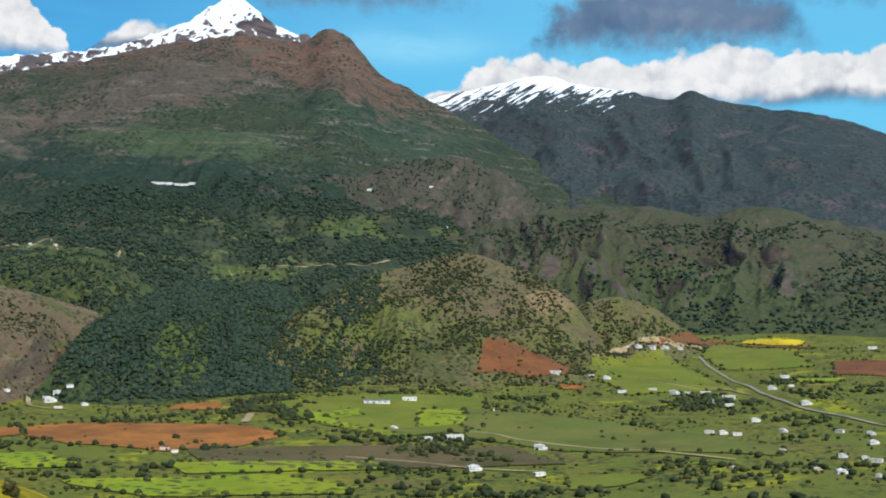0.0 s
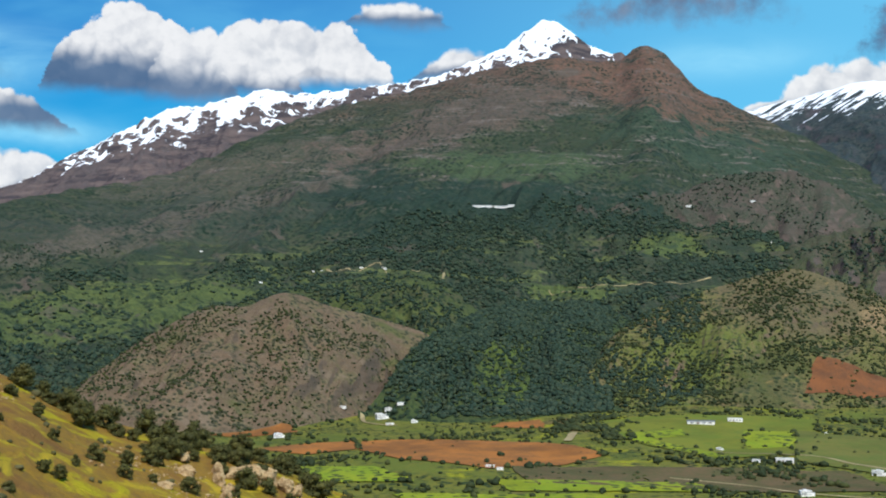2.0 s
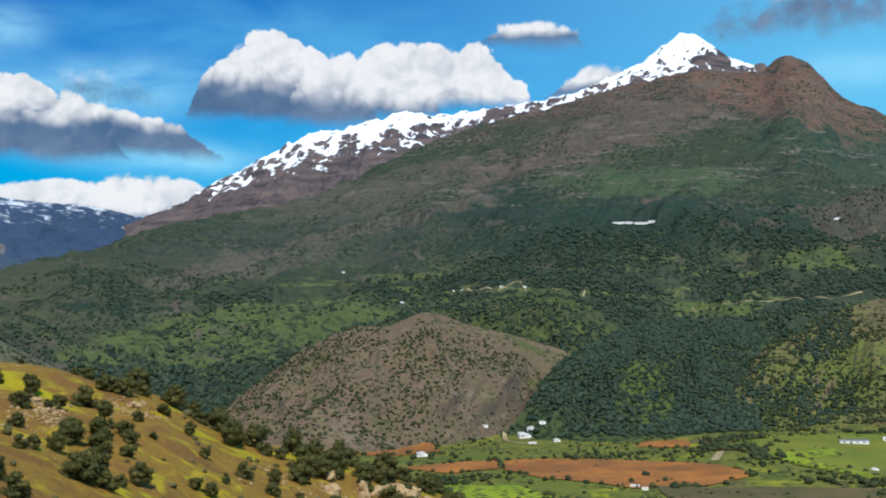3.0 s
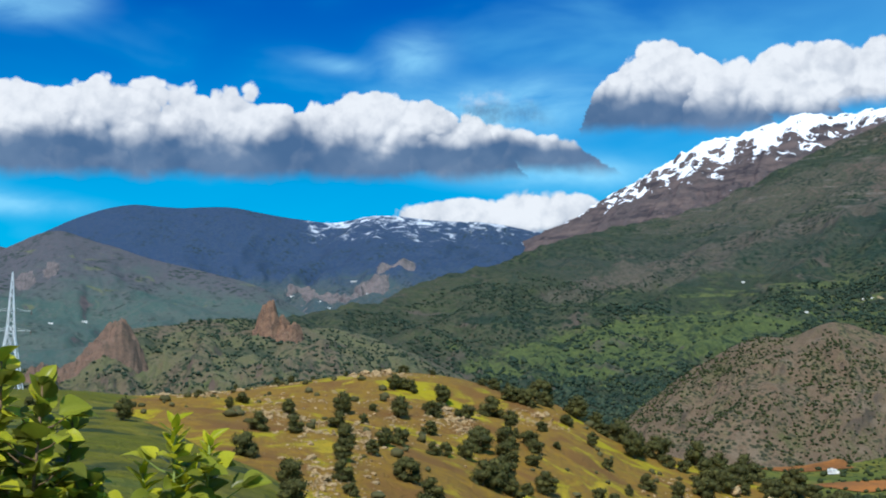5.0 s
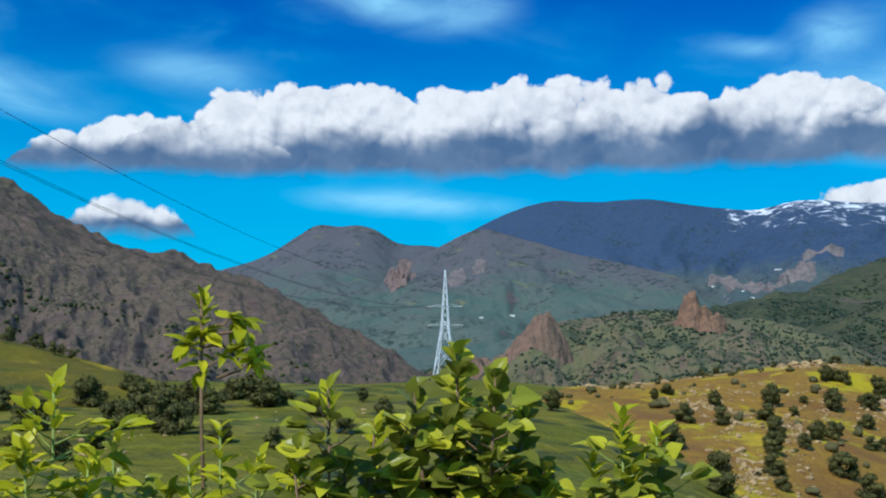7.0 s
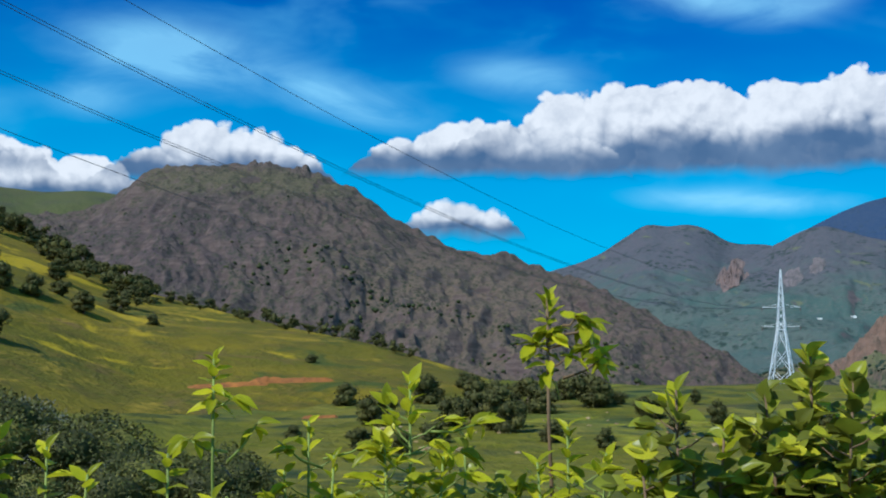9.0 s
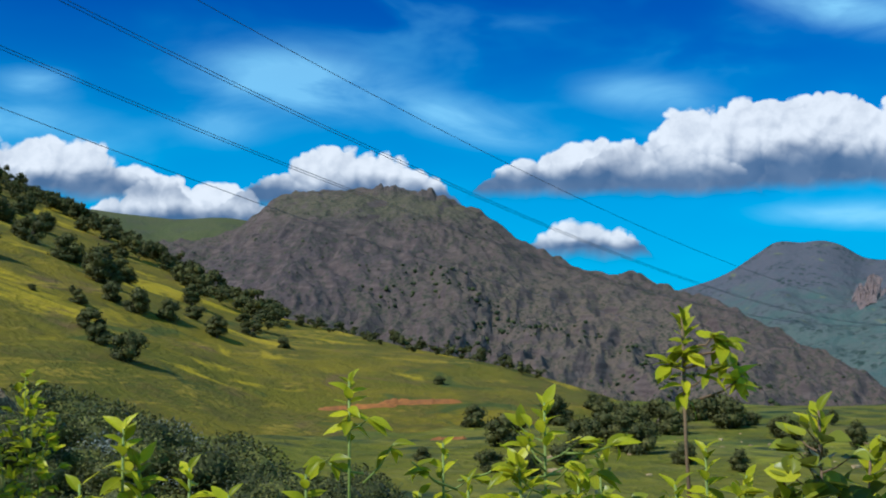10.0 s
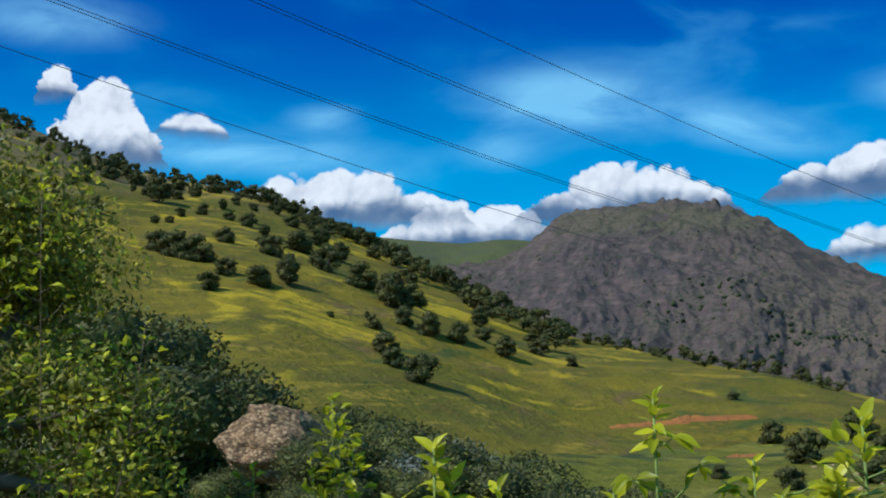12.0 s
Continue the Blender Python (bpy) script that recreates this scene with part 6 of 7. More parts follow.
stones("loose_stones", [(8.5, 150, 1.6, 22), (7.0, 168, 1.6, 16), (11.2, 140, 1.0, 22), (15.6, 180, 1.2, 9), (9.3, 116, 1.2, 10), (3.0, 214, 2.0, 10), (6.0, 228, 2.4, 7), (12.0, 231, 1.8, 5), (13.4, 172, 3.0, 20), (19.0, 212, 1.4, 8), (27.0, 200, 3.0, 14), (10.0, 185, 5.0, 24)],
       2300, (0.18, 0.55), LIMESTONE, "pale flat limestone pieces strewn on dry ground", 5)
stones("meadow_stones", [(-12, 130, 4, 20), (-8, 120, 4, 18), (-20, 110, 3, 14)], 70, (0.25, 0.6), LIMESTONE, "pale stones lying in meadow grass", 6)

me = rock_mesh("rock", 78, 6, 0.24, 3.0, 0.5)
me.materials.append(CONGLOMERATE)
near_rock = new("brown_boulder", me)
near_rock.matrix_basis = Matrix.Translation(spot(-46.1, 28.1, 1.6)) @ Matrix.Rotation(radians(46), 4, "Z") @ Matrix.Rotation(radians(15), 4, "Y") @ Matrix.Diagonal((2.9, 2.4, 1.9, 1))
tagged(near_rock, "large rough brown conglomerate boulder among shrubs", "rock")
me = rock_mesh("rock", 73, 4, 0.2, 2.0, 0.5)
me.materials.append(CONGLOMERATE)
slab = new("brown_boulder", me)
slab.matrix_basis = Matrix.Translation(spot(-45.5, 62, 0.9)) @ Matrix.Rotation(radians(40), 4, "Z") @ Matrix.Diagonal((4.2, 3.0, 2.0, 1))
tagged(slab, "low flat brown rock slab on the slope", "rock")


def crag(name, az, d, wide, tall, deep, seed, mat, label, fins, sink=0.3, worn=1.0):
    """A rock tower: fins (place across, height, half width) standing close together, cleft by gullies, on a broad foot."""
    n, m = 110, 60
    u, v = np.linspace(-1, 1, n)[:, None], np.linspace(-1, 1, m)[None, :]
    bend = 0.12 * fbm(u * 2 + 0 * v, v * 2 + 0 * u, 3, seed + 9)
    h = 0.0 * u * v
    for c, hi, half in fins:
        h = np.maximum(h, hi * (1 - np.clip(np.abs(u - c + bend) / half, 0, 1) ** 1.7) * (1 - np.clip(np.abs(v + bend), 0, 1) ** 1.8))
    h = np.maximum(h, 0.35 * (1 - np.abs(u) ** 2.2) * (1 - np.abs(v) ** 1.6))
    h = h * (1 + 0.14 * worn * fbm(u * 3 + 0 * v, v * 1.3 + 0 * u, 5, seed, 0.55)) + 0.035 * worn * (ridged(u * 7 + 0 * v, v * 3 + 0 * u, 4, seed) - 0.8) * np.clip(h * 3, 0, 1) - 0.04
    p = spot(az, d)
    a = -az * D2R
    x, y = u * wide / 2 + 0 * v, v * deep / 2 + 0 * u
    x, y = p.x + x * math.cos(a) - y * math.sin(a), p.y + x * math.sin(a) + y * math.cos(a)
    ground = land_z(np.degrees(np.arctan2(x, y)).ravel(), np.hypot(x, y).ravel()).reshape(x.shape)
    co = np.stack([x, y, ground + h * tall - sink * 0.08 * tall], -1).reshape(-1, 3)
    i = (np.arange(n - 1)[:, None] * m + np.arange(m - 1)[None, :]).ravel()
    me = from_arrays(name, co, np.stack([i, i + m, i + m + 1, i + 1], -1), False)
    me.materials.append(mat)
    tagged(new(name, me), label, "rock")


crag("rock_spire", 7.25, 1325, 60, 42, 46, 3, RED_ROCK, "orange-brown rock tower above the scrub", [(-0.42, 0.9, 0.4), (-0.25, 1.0, 0.42), (0.2, 0.66, 0.44), (0.55, 0.5, 0.42)], 0.55, 0.9)
crag("rock_spire", -0.75, 1190, 100, 30, 74, 8, BROWN_ROCK, "brown slanted crag of tilted strata on the spur", [(0.45, 1.0, 0.42), (0.18, 0.88, 0.4), (-0.1, 0.72, 0.4), (-0.38, 0.55, 0.4), (-0.66, 0.36, 0.34)], 0.7, 1.5)
crag("rock_spire", -3.1, 1150, 34, 21, 30, 9, BROWN_ROCK, "small reddish rock pinnacle beside the crag", [(0.15, 1.0, 0.6), (-0.35, 0.6, 0.5)], 1.0, 1.0)
for az, d, wide, tall, seed in ((9.4, 3520, 130, 18, 14), (11.5, 3560, 110, 24, 15), (12.7, 3680, 120, 20, 17), (7.3, 3330, 150, 18, 18), (8.3, 3600, 90, 14, 23), (10.5, 3450, 80, 12, 24)):
    crag("pale_crag", az, d, wide, tall, wide * 0.8, seed, PALE_ROCK, "pale pinkish rock knoll in the far valley", [(0.3, 0.9, 0.7), (-0.35, 0.7, 0.6), (0.0, 0.6, 0.9)], worn=1.3)


def scar(az, d, wide, deep, seed, mat, label, proud=5.0):
    """Bare rock breaking through a slope: an uneven skin with ragged rims that dives under the turf."""
    n, m = 70, 60
    u, v = np.linspace(-1, 1, n)[:, None] + np.zeros((1, m)), np.linspace(-1, 1, m)[None, :] + np.zeros((n, 1))
    a, r = az + np.degrees(u * wide / 2 / d), d + v * deep / 2
    body = 1 - np.hypot(u, v) ** 2 + 0.55 * fbm(u * 2.2, v * 1.4, 4, seed)
    lift = proud * np.clip(body, -1, 0.5) * 2 + proud * 0.8 * np.clip(body * 2, 0, 1) * (ridged(u * 5, v * 1.2, 4, seed + 3) - 0.8)
    z = land_z(a.ravel(), r.ravel()).reshape(a.shape) + lift
    sheet("rock_scar", a, r, z, mat, label, "rock face", "structure")


scar(-6.5, 2500, 64, 300, 12, PINK_ROCK, "pinkish bare cliff on the distant mountain", 7.0)
scar(-3.9, 2380, 40, 110, 13, PALE_ROCK, "pale rock scar on the distant ridge", 1.8)
scar(-2.8, 2390, 30, 100, 14, PALE_ROCK, "pale rock scar on the distant ridge", 1.8)
crag("summit_knob", -28.35, 1143, 28, 6.5, 26, 21, DARK_ROCK, "dark knobbed rock on the mountain summit", [(-0.35, 1.0, 0.35), (0.05, 0.7, 0.3), (0.45, 0.8, 0.35)], 0.6, 1.6)
crag("summit_knob", -26.35, 1136, 26, 5.5, 26, 22, DARK_ROCK, "dark knobbed rock on the mountain summit", [(0.2, 1.0, 0.4), (-0.4, 0.7, 0.4)], 0.6, 1.6)


# ---------------------------------------------------------------- power line
def pylon():
    foot = spot(-4.4, 420)
    base_z, tip_z = -3.0, 38.2
    ob = thing("power_pylon", "white galvanised lattice power pylon behind the knoll", "pylon", m=Matrix.Translation((foot.x, foot.y, base_z)) @ Matrix.Rotation(radians(-6.8), 4, "Z"))
    tall = tip_z - base_z

    def half(z):
        t = z / tall
        return 4.2 * (1 - t / 0.52) + 1.15 * (t / 0.52) if t < 0.52 else 1.15 * (1 - (t - 0.52) / 0.48) + 0.12

    def corner(i, z):
        return Vector(((-1, 1, 1, -1)[i] * half(z), (-1, -1, 1, 1)[i] * half(z), z))

    for i in range(4):
        bm = bmesh.new()
        for z0, z1 in ((-1.0, tall * 0.52), (tall * 0.52, tall)):
            beam(bm, corner(i, z0), corner(i, z1), 0.27 if z0 < 5 else 0.19)
        part("leg", bm, STEEL, ob)
    z, i = 1.2, 0
    while z < tall - 1.5:
        step = (tall * 0.52 - 1.2) / 3 if z < tall * 0.5 else max(2.6, half(z) * 2.4)
        thick = 0.15 if z < 22 else 0.085
        for s in range(4):
            rods = [(corner(s, z), corner((s + 1) % 4, z + step)), (corner((s + 1) % 4, z), corner(s, z + step))]
            if i % 3 == 0:
                rods.append((corner(s, z), corner((s + 1) % 4, z)))
            for low, high in rods:
                bm = bmesh.new()
                beam(bm, low, high, thick)
                part("brace", bm, STEEL, ob)
        z += step
        i += 1
    for z, reach in ((28.7, 6.2), (22.4, 6.2)):
        for side in (-1, 1):
            bm = bmesh.new()
            tip = Vector((side * reach, 0, z))
            for y in (-1, 1):
                beam(bm, Vector((side * half(z), y * half(z), z)), tip, 0.055)
                beam(bm, Vector((side * half(z + 1.0), y * half(z + 1.0), z + 1.0)), tip, 0.04)
            arm = part("crossarm", bm, STEEL, ob)
            bm = bmesh.new()
            tube(bm, [tip, tip - Vector((0, 0, 0.6)), tip - Vector((0, 0, 1.4))], [0.12, 0.16, 0.1], 8)
            part("insulator", bm, CERAMIC, arm)
    bm = bmesh.new()
    bmesh.ops.create_cone(bm, cap_ends=True, segments=10, radius1=6.2, radius2=4.9, depth=1.6, matrix=Matrix.Translation((0, 0, -0.2)))
    for v in bm.verts:
        v.co += noise.noise_vector(v.co * 0.4) * 0.7
    part("footing", bm, CONCRETE, ob, "pale concrete footing")


pylon()


def cable(off, z1, z2, twin, label):
    """A sagging wire from the pylon to the next one, behind the viewpoint."""
    a, b = Vector((-32.2, 418.8, 0)), Vector((-76.8, 44.2, 0))
    way = (b - a).normalized()
    out = Vector((-way.y, way.x, 0))
    for k in range(2 if twin else 1):
        bm = bmesh.new()
        pts = []
        for i in range(71):
            q = i / 60
            p = a.lerp(b, q) + out * (off + k * 0.45)
            pts.append(Vector((p.x, p.y, z1 * (1 - q) + z2 * q - 4 * 10.2 * q * (1 - q) + k * 0.1)))
        tube(bm, pts, [0.036 if p.y > 150 else 0.034 for p in pts], 5)
        tagged(part("power_cable", bm, CABLE, None, smooth=True), label, "cable", "power line")


cable(7.1, 30.0, 41.1, False, "thin dark overhead power cable against the sky")
cable(2.6, 25.7, 37.4, True, "dark overhead power cable of a close pair")
cable(-7.0, 26.1, 35.2, True, "dark overhead power cable of a close pair")
cable(-7.1, 19.4, 30.3, False, "thin dark overhead power cable against the sky")


# ---------------------------------------------------------------- shrubs close by
SHRUBS = [oak("shrub", 81 + i, 1.0, (0.85, 0.95, 0.78)[i], 15000, 0.0135, "dense dark green shrub on the near slope", "shrub", THICKET_LEAF, "near shrubs", 3, -0.22) for i in range(3)]
GREYS = [oak("grey_shrub", 91, 1.0, 0.75, 10000, 0.012, "grey-green shrub among darker bushes", "shrub", GREY_SCRUB, "near shrubs", 3, -0.22)]


def thicket(rows, kinds):
    for az, d, w in rows:
        m = Matrix.Translation(spot(az, d, -0.03 * w)) @ Matrix.Rotation(random.uniform(0, 6.28), 4, "Z") @ Matrix.Diagonal((w * 1.1, w * 1.1, w * random.uniform(0.85, 1.05), 1))
        copy_thing(random.choice(kinds), m).matrix_basis = m


thicket([(-54.2, 34, 7.0), (-52.6, 38, 7.2), (-51.0, 40, 7.2), (-49.6, 42, 4.8), (-48.3, 45, 4.4), (-47.0, 46, 3.6), (-45.8, 47, 3.0), (-53.5, 36, 4.2), (-56.0, 34, 4.0),
         (-48.6, 19, 1.5), (-45.6, 19, 1.4), (-43.0, 20, 1.9), (-41.0, 21, 2.0), (-45.0, 14, 1.2), (-42.3, 15, 1.3), (-39.9, 17, 1.6)], SHRUBS)
thicket([(-47.6, 40, 3.4), (-47.4, 56, 3.0), (-46.2, 58, 2.6), (-45.3, 52, 2.4)], GREYS)
# the thicket below the meadow: shrubs sized so their tops follow a line in the camera's view (bearing, angle above
# level)
THICKET_TOP = [(-46, 1.7), (-43.3, 1.0), (-38.1, -0.3), (-34.1, -1.6), (-31.5, -2.3), (-28.6, -3.3), (-26.0, -5.8)]
rng = random.Random(77)
for deep, near_top in ((41, 0.0), (35, 0.1), (29, 0.5), (24, 1.1), (20, 1.9)):
    az = -44.0 + rng.uniform(0, 1)
    while az < -26.5:
        d = deep + rng.uniform(-2, 2)
        top = EYE + d * math.tan(radians(float(glide(np.array([az]), THICKET_TOP, 1)[0]) - near_top - rng.uniform(0, 0.7)))
        w = min((top - spot(az, d).z) / 0.82, 4.6)
        if w > 0.7:
            thicket([(az, d, w)], GREYS if -40.5 < az < -30 and rng.random() < 0.36 else SHRUBS)
        az += max(0.9, math.degrees(w / d) * 0.42)
thicket([(-28.2, 44, 1.6), (-27.0, 47, 1.4), (-29.8, 52, 1.5), (-25.6, 42, 1.3)], SHRUBS)
for base in SHRUBS + GREYS:
    for o in (*base.children_recursive, base):
        bpy.data.objects.remove(o)

bush = oak("leafy_bush", 97, 4.0, 4.1, 105000, 0.026, "tall leafy green bush close to the viewpoint", "bush", BUSH_LEAF, "near shrubs", 5, -0.25, False, 46)
bush.matrix_basis = Matrix.Translation(spot(-63.0, 8.4, -0.1))
bush = oak("leafy_bush", 99, 1.9, 1.5, 6500, 0.026, "low leafy green bush beside the boulder", "bush", BUSH_LEAF, "near shrubs", 4, -0.25, False, 22)
bush.matrix_basis = Matrix.Translation(spot(-49.6, 8.8, -0.55))
bush = oak("leafy_bush", 103, 1.5, 1.25, 5000, 0.026, "low leafy green bush with bright shoots", "bush", BUSH_LEAF, "near shrubs", 4, -0.25, False, 22)
bush.matrix_basis = Matrix.Translation(spot(-43.9, 9.2, -0.1))


# ---------------------------------------------------------------- saplings in front of the lens
def leaf_mesh(name, wide, fold, curl, seed):
    """An oval pointed leaf one metre long: folded along its midrib, curled to the tip, wavy at the rim."""
    rng = np.random.RandomState(seed)
    bm = bmesh.new()
    rows = []
    for i in range(8):
        t = i / 7
        w = wide * (math.sin(math.pi * t ** 0.85) ** 0.8) * (1 - 0.25 * t) if 0 < i < 7 else 0.012
        y, z = t * (1 - 0.12 * curl * t), -curl * 0.35 * t * t
        rows.append([bm.verts.new((s * w, y, z + fold * abs(s) * w + rng.uniform(-0.02, 0.02) * abs(s))) for s in (-1, -0.5, 0, 0.5, 1)])
    for a, b in zip(rows, rows[1:]):
        for j in range(4):
            bm.faces.new((a[j], a[j + 1], b[j + 1], b[j]))
    a = rows[0]
    low = [bm.verts.new((v.co.x * 0.7, -0.22, 0.02)) for v in (a[1], a[3])]
    bm.faces.new((low[0], low[1], a[3], a[1]))
    me = bpy.data.meshes.new(name)
    bm.to_mesh(me)
    bm.free()
    me.polygons.foreach_set("use_smooth", np.ones(len(me.polygons), bool))
    return me


def leaf_set(mat, wide):
    made = []
    for i, (fold, curl) in enumerate(((0.5, 0.6), (0.25, 1.0), (0.7, 0.3), (0.15, 0.1))):
        me = leaf_mesh("leaf", wide * (0.9 + 0.08 * i), fold, curl, 5 + i)
        me.materials.append(mat)
        made.append(me)
    return made


YOUNG, BROAD, TINY = leaf_set(YOUNG_LEAF, 0.23), leaf_set(DARK_LEAF, 0.44), leaf_set(YOUNG_LEAF, 0.30)


def sapling(name, az, d, top, stems, count, size, kinds, label, reach=0.4, bare=False, spread=0.16, twig=GREEN_TWIG, fresh=None, thick=0.006, sprigs=()):
    """Upright shoots with leaves set spirally: upright and small at the tip, larger and spreading lower down."""
    rng = random.Random(int(az * 100) + 7)
    base = spot(az, d, -0.02)
    ob = thing(name, label, "sapling", "saplings in front", Matrix.Translation(base))
    tall = top - base.z
    side = Vector((math.cos(az * D2R), -math.sin(az * D2R), 0))
    ahead = Vector((math.sin(az * D2R), math.cos(az * D2R), 0))

    def put(pos, way, s, pick):
        way = way.normalized()
        up = Vector((rng.uniform(-.5, .5), rng.uniform(-.5, .5), 1)) - ahead * 0.5
        x = way.cross(up).normalized()
        z = x.cross(way)
        m = Matrix((x, way, z)).transposed().to_4x4()
        share("leaf", rng.choice(pick), None, ob, m=Matrix.Translation(pos) @ m @ Matrix.Diagonal((s, s, s, 1)))

    for offset, part_tall in stems:
        foot = side * offset * 0.3 + ahead * rng.uniform(-.05, .05)
        end = side * offset + ahead * rng.uniform(-.06, .06) + Vector((0, 0, tall * part_tall))
        pts = []
        for i in range(9):
            q = i / 8
            pts.append(foot.lerp(end, q) + side * 0.03 * math.sin(q * 5 + offset * 9) * q + ahead * 0.02 * math.sin(q * 4))
        bm = bmesh.new()
        tube(bm, pts, [thick * (1 - 0.75 * i / 8) + 0.0012 for i in range(9)], 6)
        part("stem", bm, twig, ob, smooth=True)
        for j in range(count):
            q = (j + 0.5) / count
            down = reach * q ** 1.1 if not bare else 0.17 * q
            t = max(0.02, 1 - down / (tall * part_tall))
            k = min(int(t * 8), 7)
            pos = pts[k].lerp(pts[k + 1], t * 8 - k)
            ang = j * 2.4 + rng.uniform(-.4, .4)
            lift = 1.4 - 2.0 * q + rng.uniform(-.55, .55)
            out = side * math.cos(ang) + ahead * math.sin(ang)
            arm = spread * q ** 0.6 * rng.uniform(0.15, 1.0)
            if arm > 0.045:
                bm = bmesh.new()
                tip = pos + out * arm + Vector((0, 0, arm * 0.55))
                tube(bm, [pos, (pos + tip) / 2 - Vector((0, 0, arm * 0.08)), tip], [0.0022, 0.0018, 0.001], 5)
                part("twig", bm, twig, ob)
                for n in range(2):
                    put(tip - out * n * 0.02, out + Vector((0, 0, lift * 0.6)) + side * rng.uniform(-1.1, 1.1), size * rng.uniform(0.65, 1.05), kinds)
                pos = tip
            pick = fresh if fresh and q < 0.3 else kinds
            put(pos, out + Vector((0, 0, lift)), size * rng.uniform(0.7, 1.1) * (0.75 + 0.3 * q), pick)
    # side branches: how far below the top they leave, how far they reach sideways and up, their leaves
    for down, across, rise, many in sprigs:
        foot = Vector((0, 0, tall - down)) + side * 0.004
        tip = foot + side * across + ahead * rng.uniform(-.03, .03) + Vector((0, 0, rise))
        bm = bmesh.new()
        tube(bm, [foot, foot.lerp(tip, 0.5) - Vector((0, 0, 0.01)), tip], [0.0032, 0.0024, 0.0014], 5)
        part("twig", bm, twig, ob, smooth=True)
        for n in range(many):
            at = foot.lerp(tip, rng.uniform(0.62, 1.0))
            put(at, side * rng.uniform(-0.7, 1.0) * (1 if across > 0 else -1) + ahead * rng.uniform(-.8, .8) + Vector((0, 0, rng.uniform(-0.9, 0.5))), size * rng.uniform(0.7, 1.05), kinds)
    return ob


SHOOT = "bright yellow-green leafy shoot in sunlight"
sapling("sapling", -38.7, 2.72, 1.53, [(0, 1.0), (0.03, 0.96)], 16, 0.074, YOUNG, SHOOT, 0.13, spread=0.06)
sapling("sapling", -40.4, 2.75, 1.42, [(0, 1.0)], 9, 0.07, YOUNG, SHOOT, 0.12, spread=0.05)
sapling("sapling", -35.9, 2.72, 1.45, [(0, 1.0), (0.07, 0.97)], 10, 0.07, YOUNG, SHOOT, 0.12, spread=0.05)
sapling("sapling", -29.1, 2.72, 1.63, [(0, 1.0)], 20, 0.060, YOUNG, "tall thin yellow-green shoot with spreading leaves", 0.11, spread=0.05, sprigs=[(0.19, -0.09, 0.03, 7), (0.21, 0.06, 0.08, 5), (0.28, 0.03, -0.02, 5), (0.31, -0.07, 0.0, 6)])
sapling("sapling", -30.9, 2.70, 1.44, [(0, 1.0), (0.08, 0.95)], 10, 0.062, YOUNG, SHOOT, 0.14, spread=0.06)
sapling("sapling", -24.97, 2.82, 1.50, [(0, 1.0), (0.05, 0.96), (-0.05, 0.94)], 15, 0.056, YOUNG, SHOOT, 0.20, spread=0.11, sprigs=[(0.08, 0.12, 0.05, 6), (0.1, -0.1, 0.06, 6)])
sapling("sapling", -20.5, 2.62, 1.59, [(0, 1.0), (-0.05, 0.94), (0.06, 0.92)], 28, 0.064, YOUNG, "broad yellow-green shoot with glossy leaves", 0.26, spread=0.13, sprigs=[(0.10, 0.11, 0.02, 7), (0.14, -0.12, 0.0, 8)])
sapling("sapling", -18.1, 2.81, 1.47, [(0, 1.0), (0.06, 0.95)], 14, 0.058, BROAD, "green shoot among taller saplings", 0.2, spread=0.1)
sapling("sapling", -14.5, 2.72, 1.77, [(0, 1.0)], 30, 0.058, YOUNG, "tall bare-stemmed sapling with a leafy tuft", 0.15, bare=True, spread=0.06, twig=TWIG, thick=0.009,
        sprigs=[(0.08, 0.06, 0.03, 10), (0.10, 0.07, 0.0, 10), (0.17, 0.09, 0.05, 13), (0.10, -0.07, 0.0, 7), (0.06, 0.03, 0.02, 9), (0.09, -0.03, 0.02, 6)])
sapling("sapling", -13.6, 2.72, 1.50, [(0, 1.0), (0.07, 0.97), (-0.06, 0.96), (0.12, 0.94), (-0.11, 0.93)], 24, 0.062, YOUNG, "low cluster of yellow-green shoots", 0.24, spread=0.11)
sapling("broadleaf_shrub", -8.9, 2.62, 1.58, [(0, 1.0), (0.08, 0.96), (-0.07, 0.94), (0.03, 0.92), (-0.02, 0.9)], 32, 0.068, BROAD, "green broadleaf shrub with bright young leaves", 0.30, spread=0.12, twig=TWIG, fresh=YOUNG)
sapling("broadleaf_shrub", -3.3, 2.72, 1.65, [(0, 1.0), (0.07, 0.98), (-0.09, 0.96), (0.12, 0.94), (-0.02, 0.93), (0.05, 0.90), (-0.13, 0.91), (0.15, 0.88)], 44, 0.069, BROAD, "dense dark green broadleaf shrub with glossy leaves", 0.36, spread=0.12, twig=TWIG)
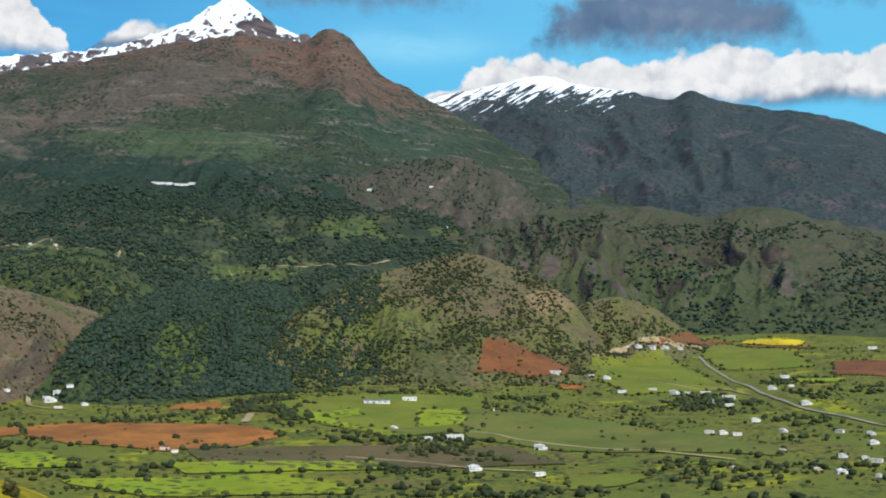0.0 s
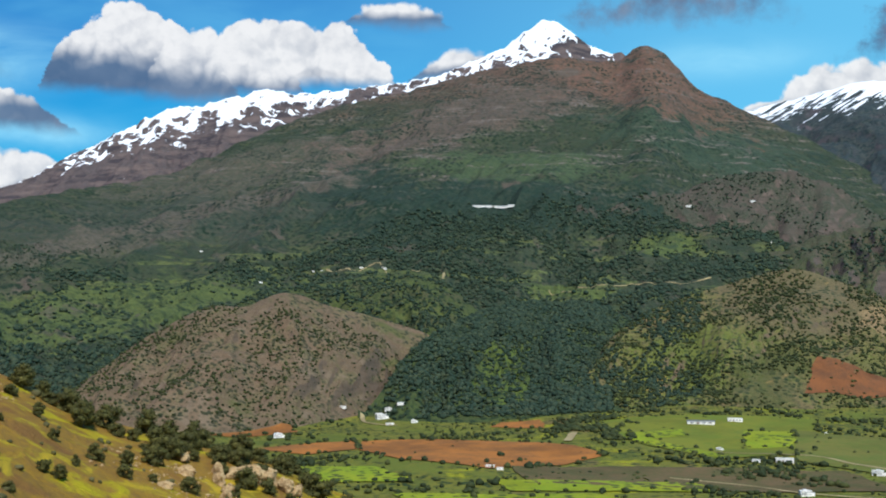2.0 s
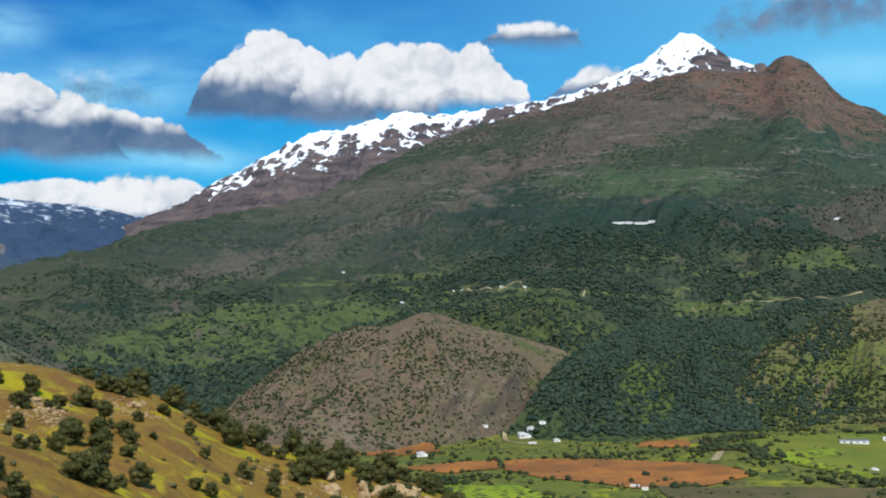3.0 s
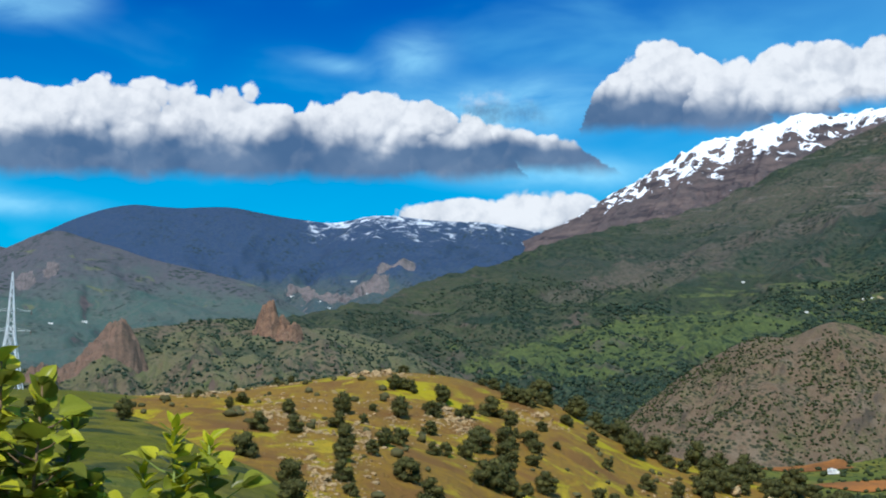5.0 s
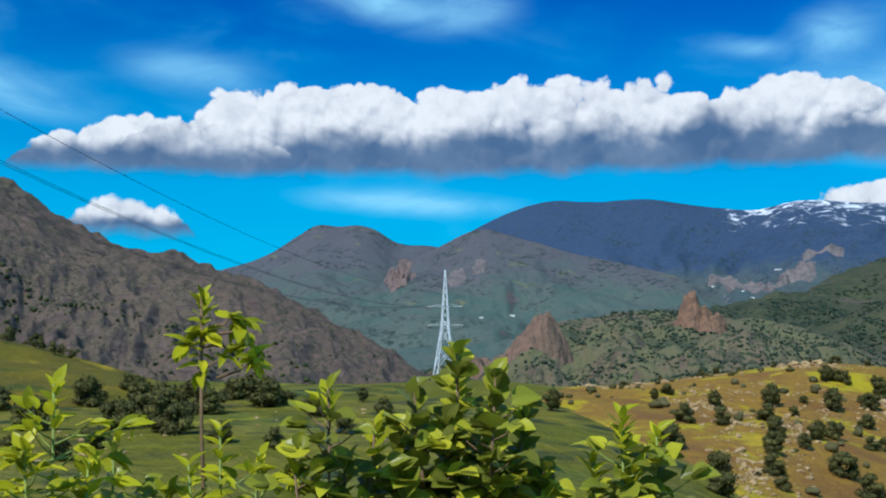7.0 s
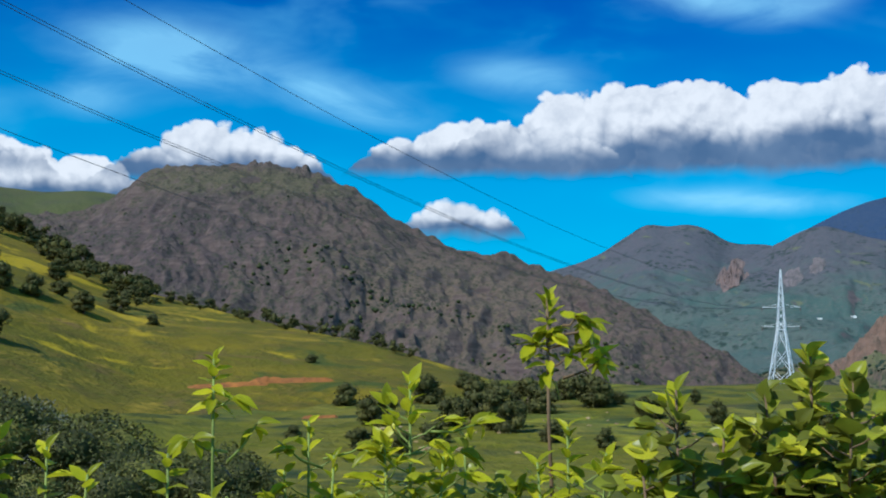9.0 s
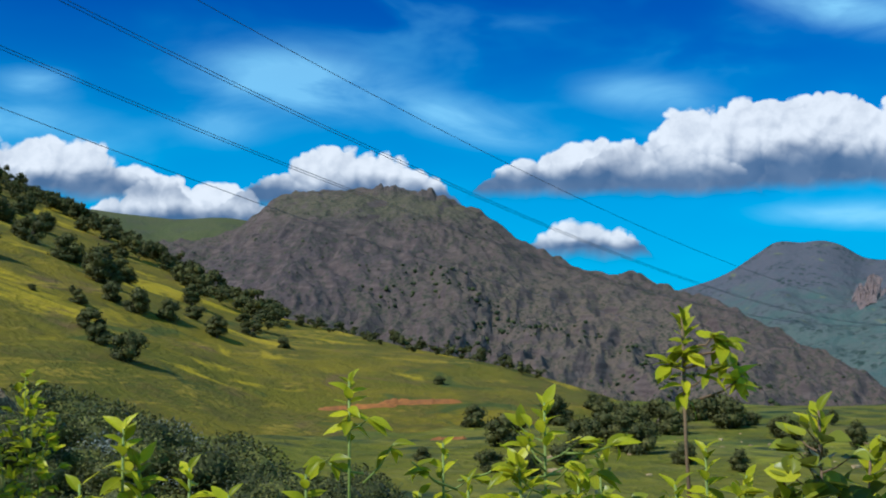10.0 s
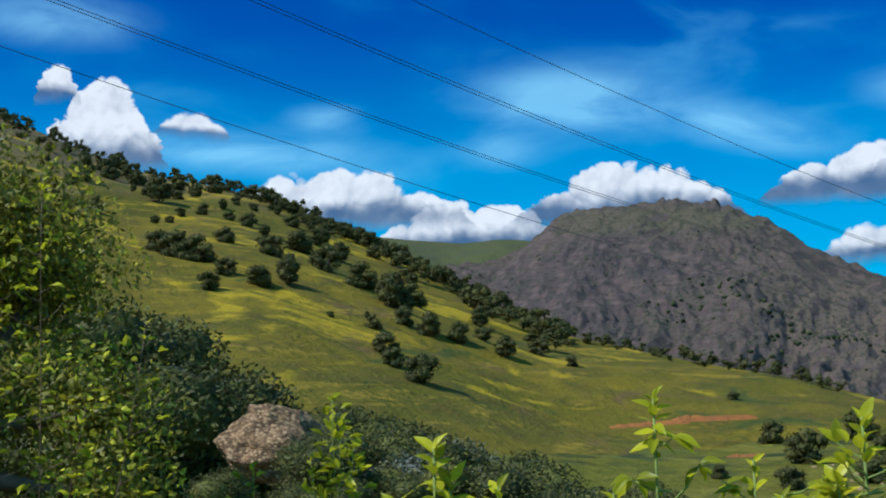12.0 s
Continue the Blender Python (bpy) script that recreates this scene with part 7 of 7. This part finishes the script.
sapling("broadleaf_shrub", 3.9, 2.62, 1.53, [(0, 1.0), (0.06, 0.98), (-0.06, 0.95), (0.02, 0.94)], 38, 0.060, BROAD, "yellow-green broadleaf shrub in full sun", 0.24, spread=0.10, fresh=YOUNG)
sapling("sapling", -43.7, 8.1, 1.72, [(0, 1.0), (0.12, 0.86), (-0.15, 0.8), (0.05, 0.93)], 34, 0.095, TINY, "thin shoots with small bright yellow leaves", 0.9, spread=0.24)
sapling("sapling", -47.2, 8.0, 1.30, [(0, 1.0)], 16, 0.08, TINY, "thin shoot with small bright yellow leaves", 0.5, spread=0.2)
sapling("sapling", -56.5, 6.6, 2.8, [(0, 1.0), (0.5, 0.75), (-0.3, 0.9), (0.2, 0.6)], 34, 0.065, TINY, "thin bright shoots growing through the bush", 1.6, spread=0.4, twig=TWIG, thick=0.003)


# ---------------------------------------------------------------- the earth bank in the meadow
def bank(az0, az1, d0, d1, tall, seed, label):
    """A low broken edge of bare earth along the slope."""
    n, m = 60, 7
    rng = np.random.RandomState(seed)
    t = np.linspace(0, 1, n)[:, None]
    v = np.linspace(0, 1, m)[None, :]
    az, d = az0 + (az1 - az0) * t, d0 + (d1 - d0) * t
    d = d + v * 1.6 + 0.2 * lumps(t * 9 + 0 * v, 0 * t + seed + 0 * v, seed)
    hi = tall * np.clip(0.55 + 0.6 * fbm(t * 6 + 0 * v, 0 * t + 3.3 + 0 * v, 4, seed), 0.7, 1) * np.minimum(1, np.minimum(t, 1 - t) * 8)
    az = az + 0 * v
    z = land_z(az.ravel(), d.ravel()).reshape(d.shape) - 0.08 + hi * np.minimum(1, v * 1.8) * (1 - 0.6 * np.clip(v * 2 - 1, 0, 1))
    sheet("earth_bank", az, d, z, ORANGE_EARTH, label, "earth bank", "structure")


bank(-31.4, -27.6, 150, 154, 0.7, 4, "orange eroded earth bank across the meadow")
bank(-28.6, -24.6, 154.5, 157, 0.85, 5, "orange eroded earth bank across the meadow")
bank(-26.2, -24.4, 128, 129, 0.5, 6, "small bare orange earth edge in grass")
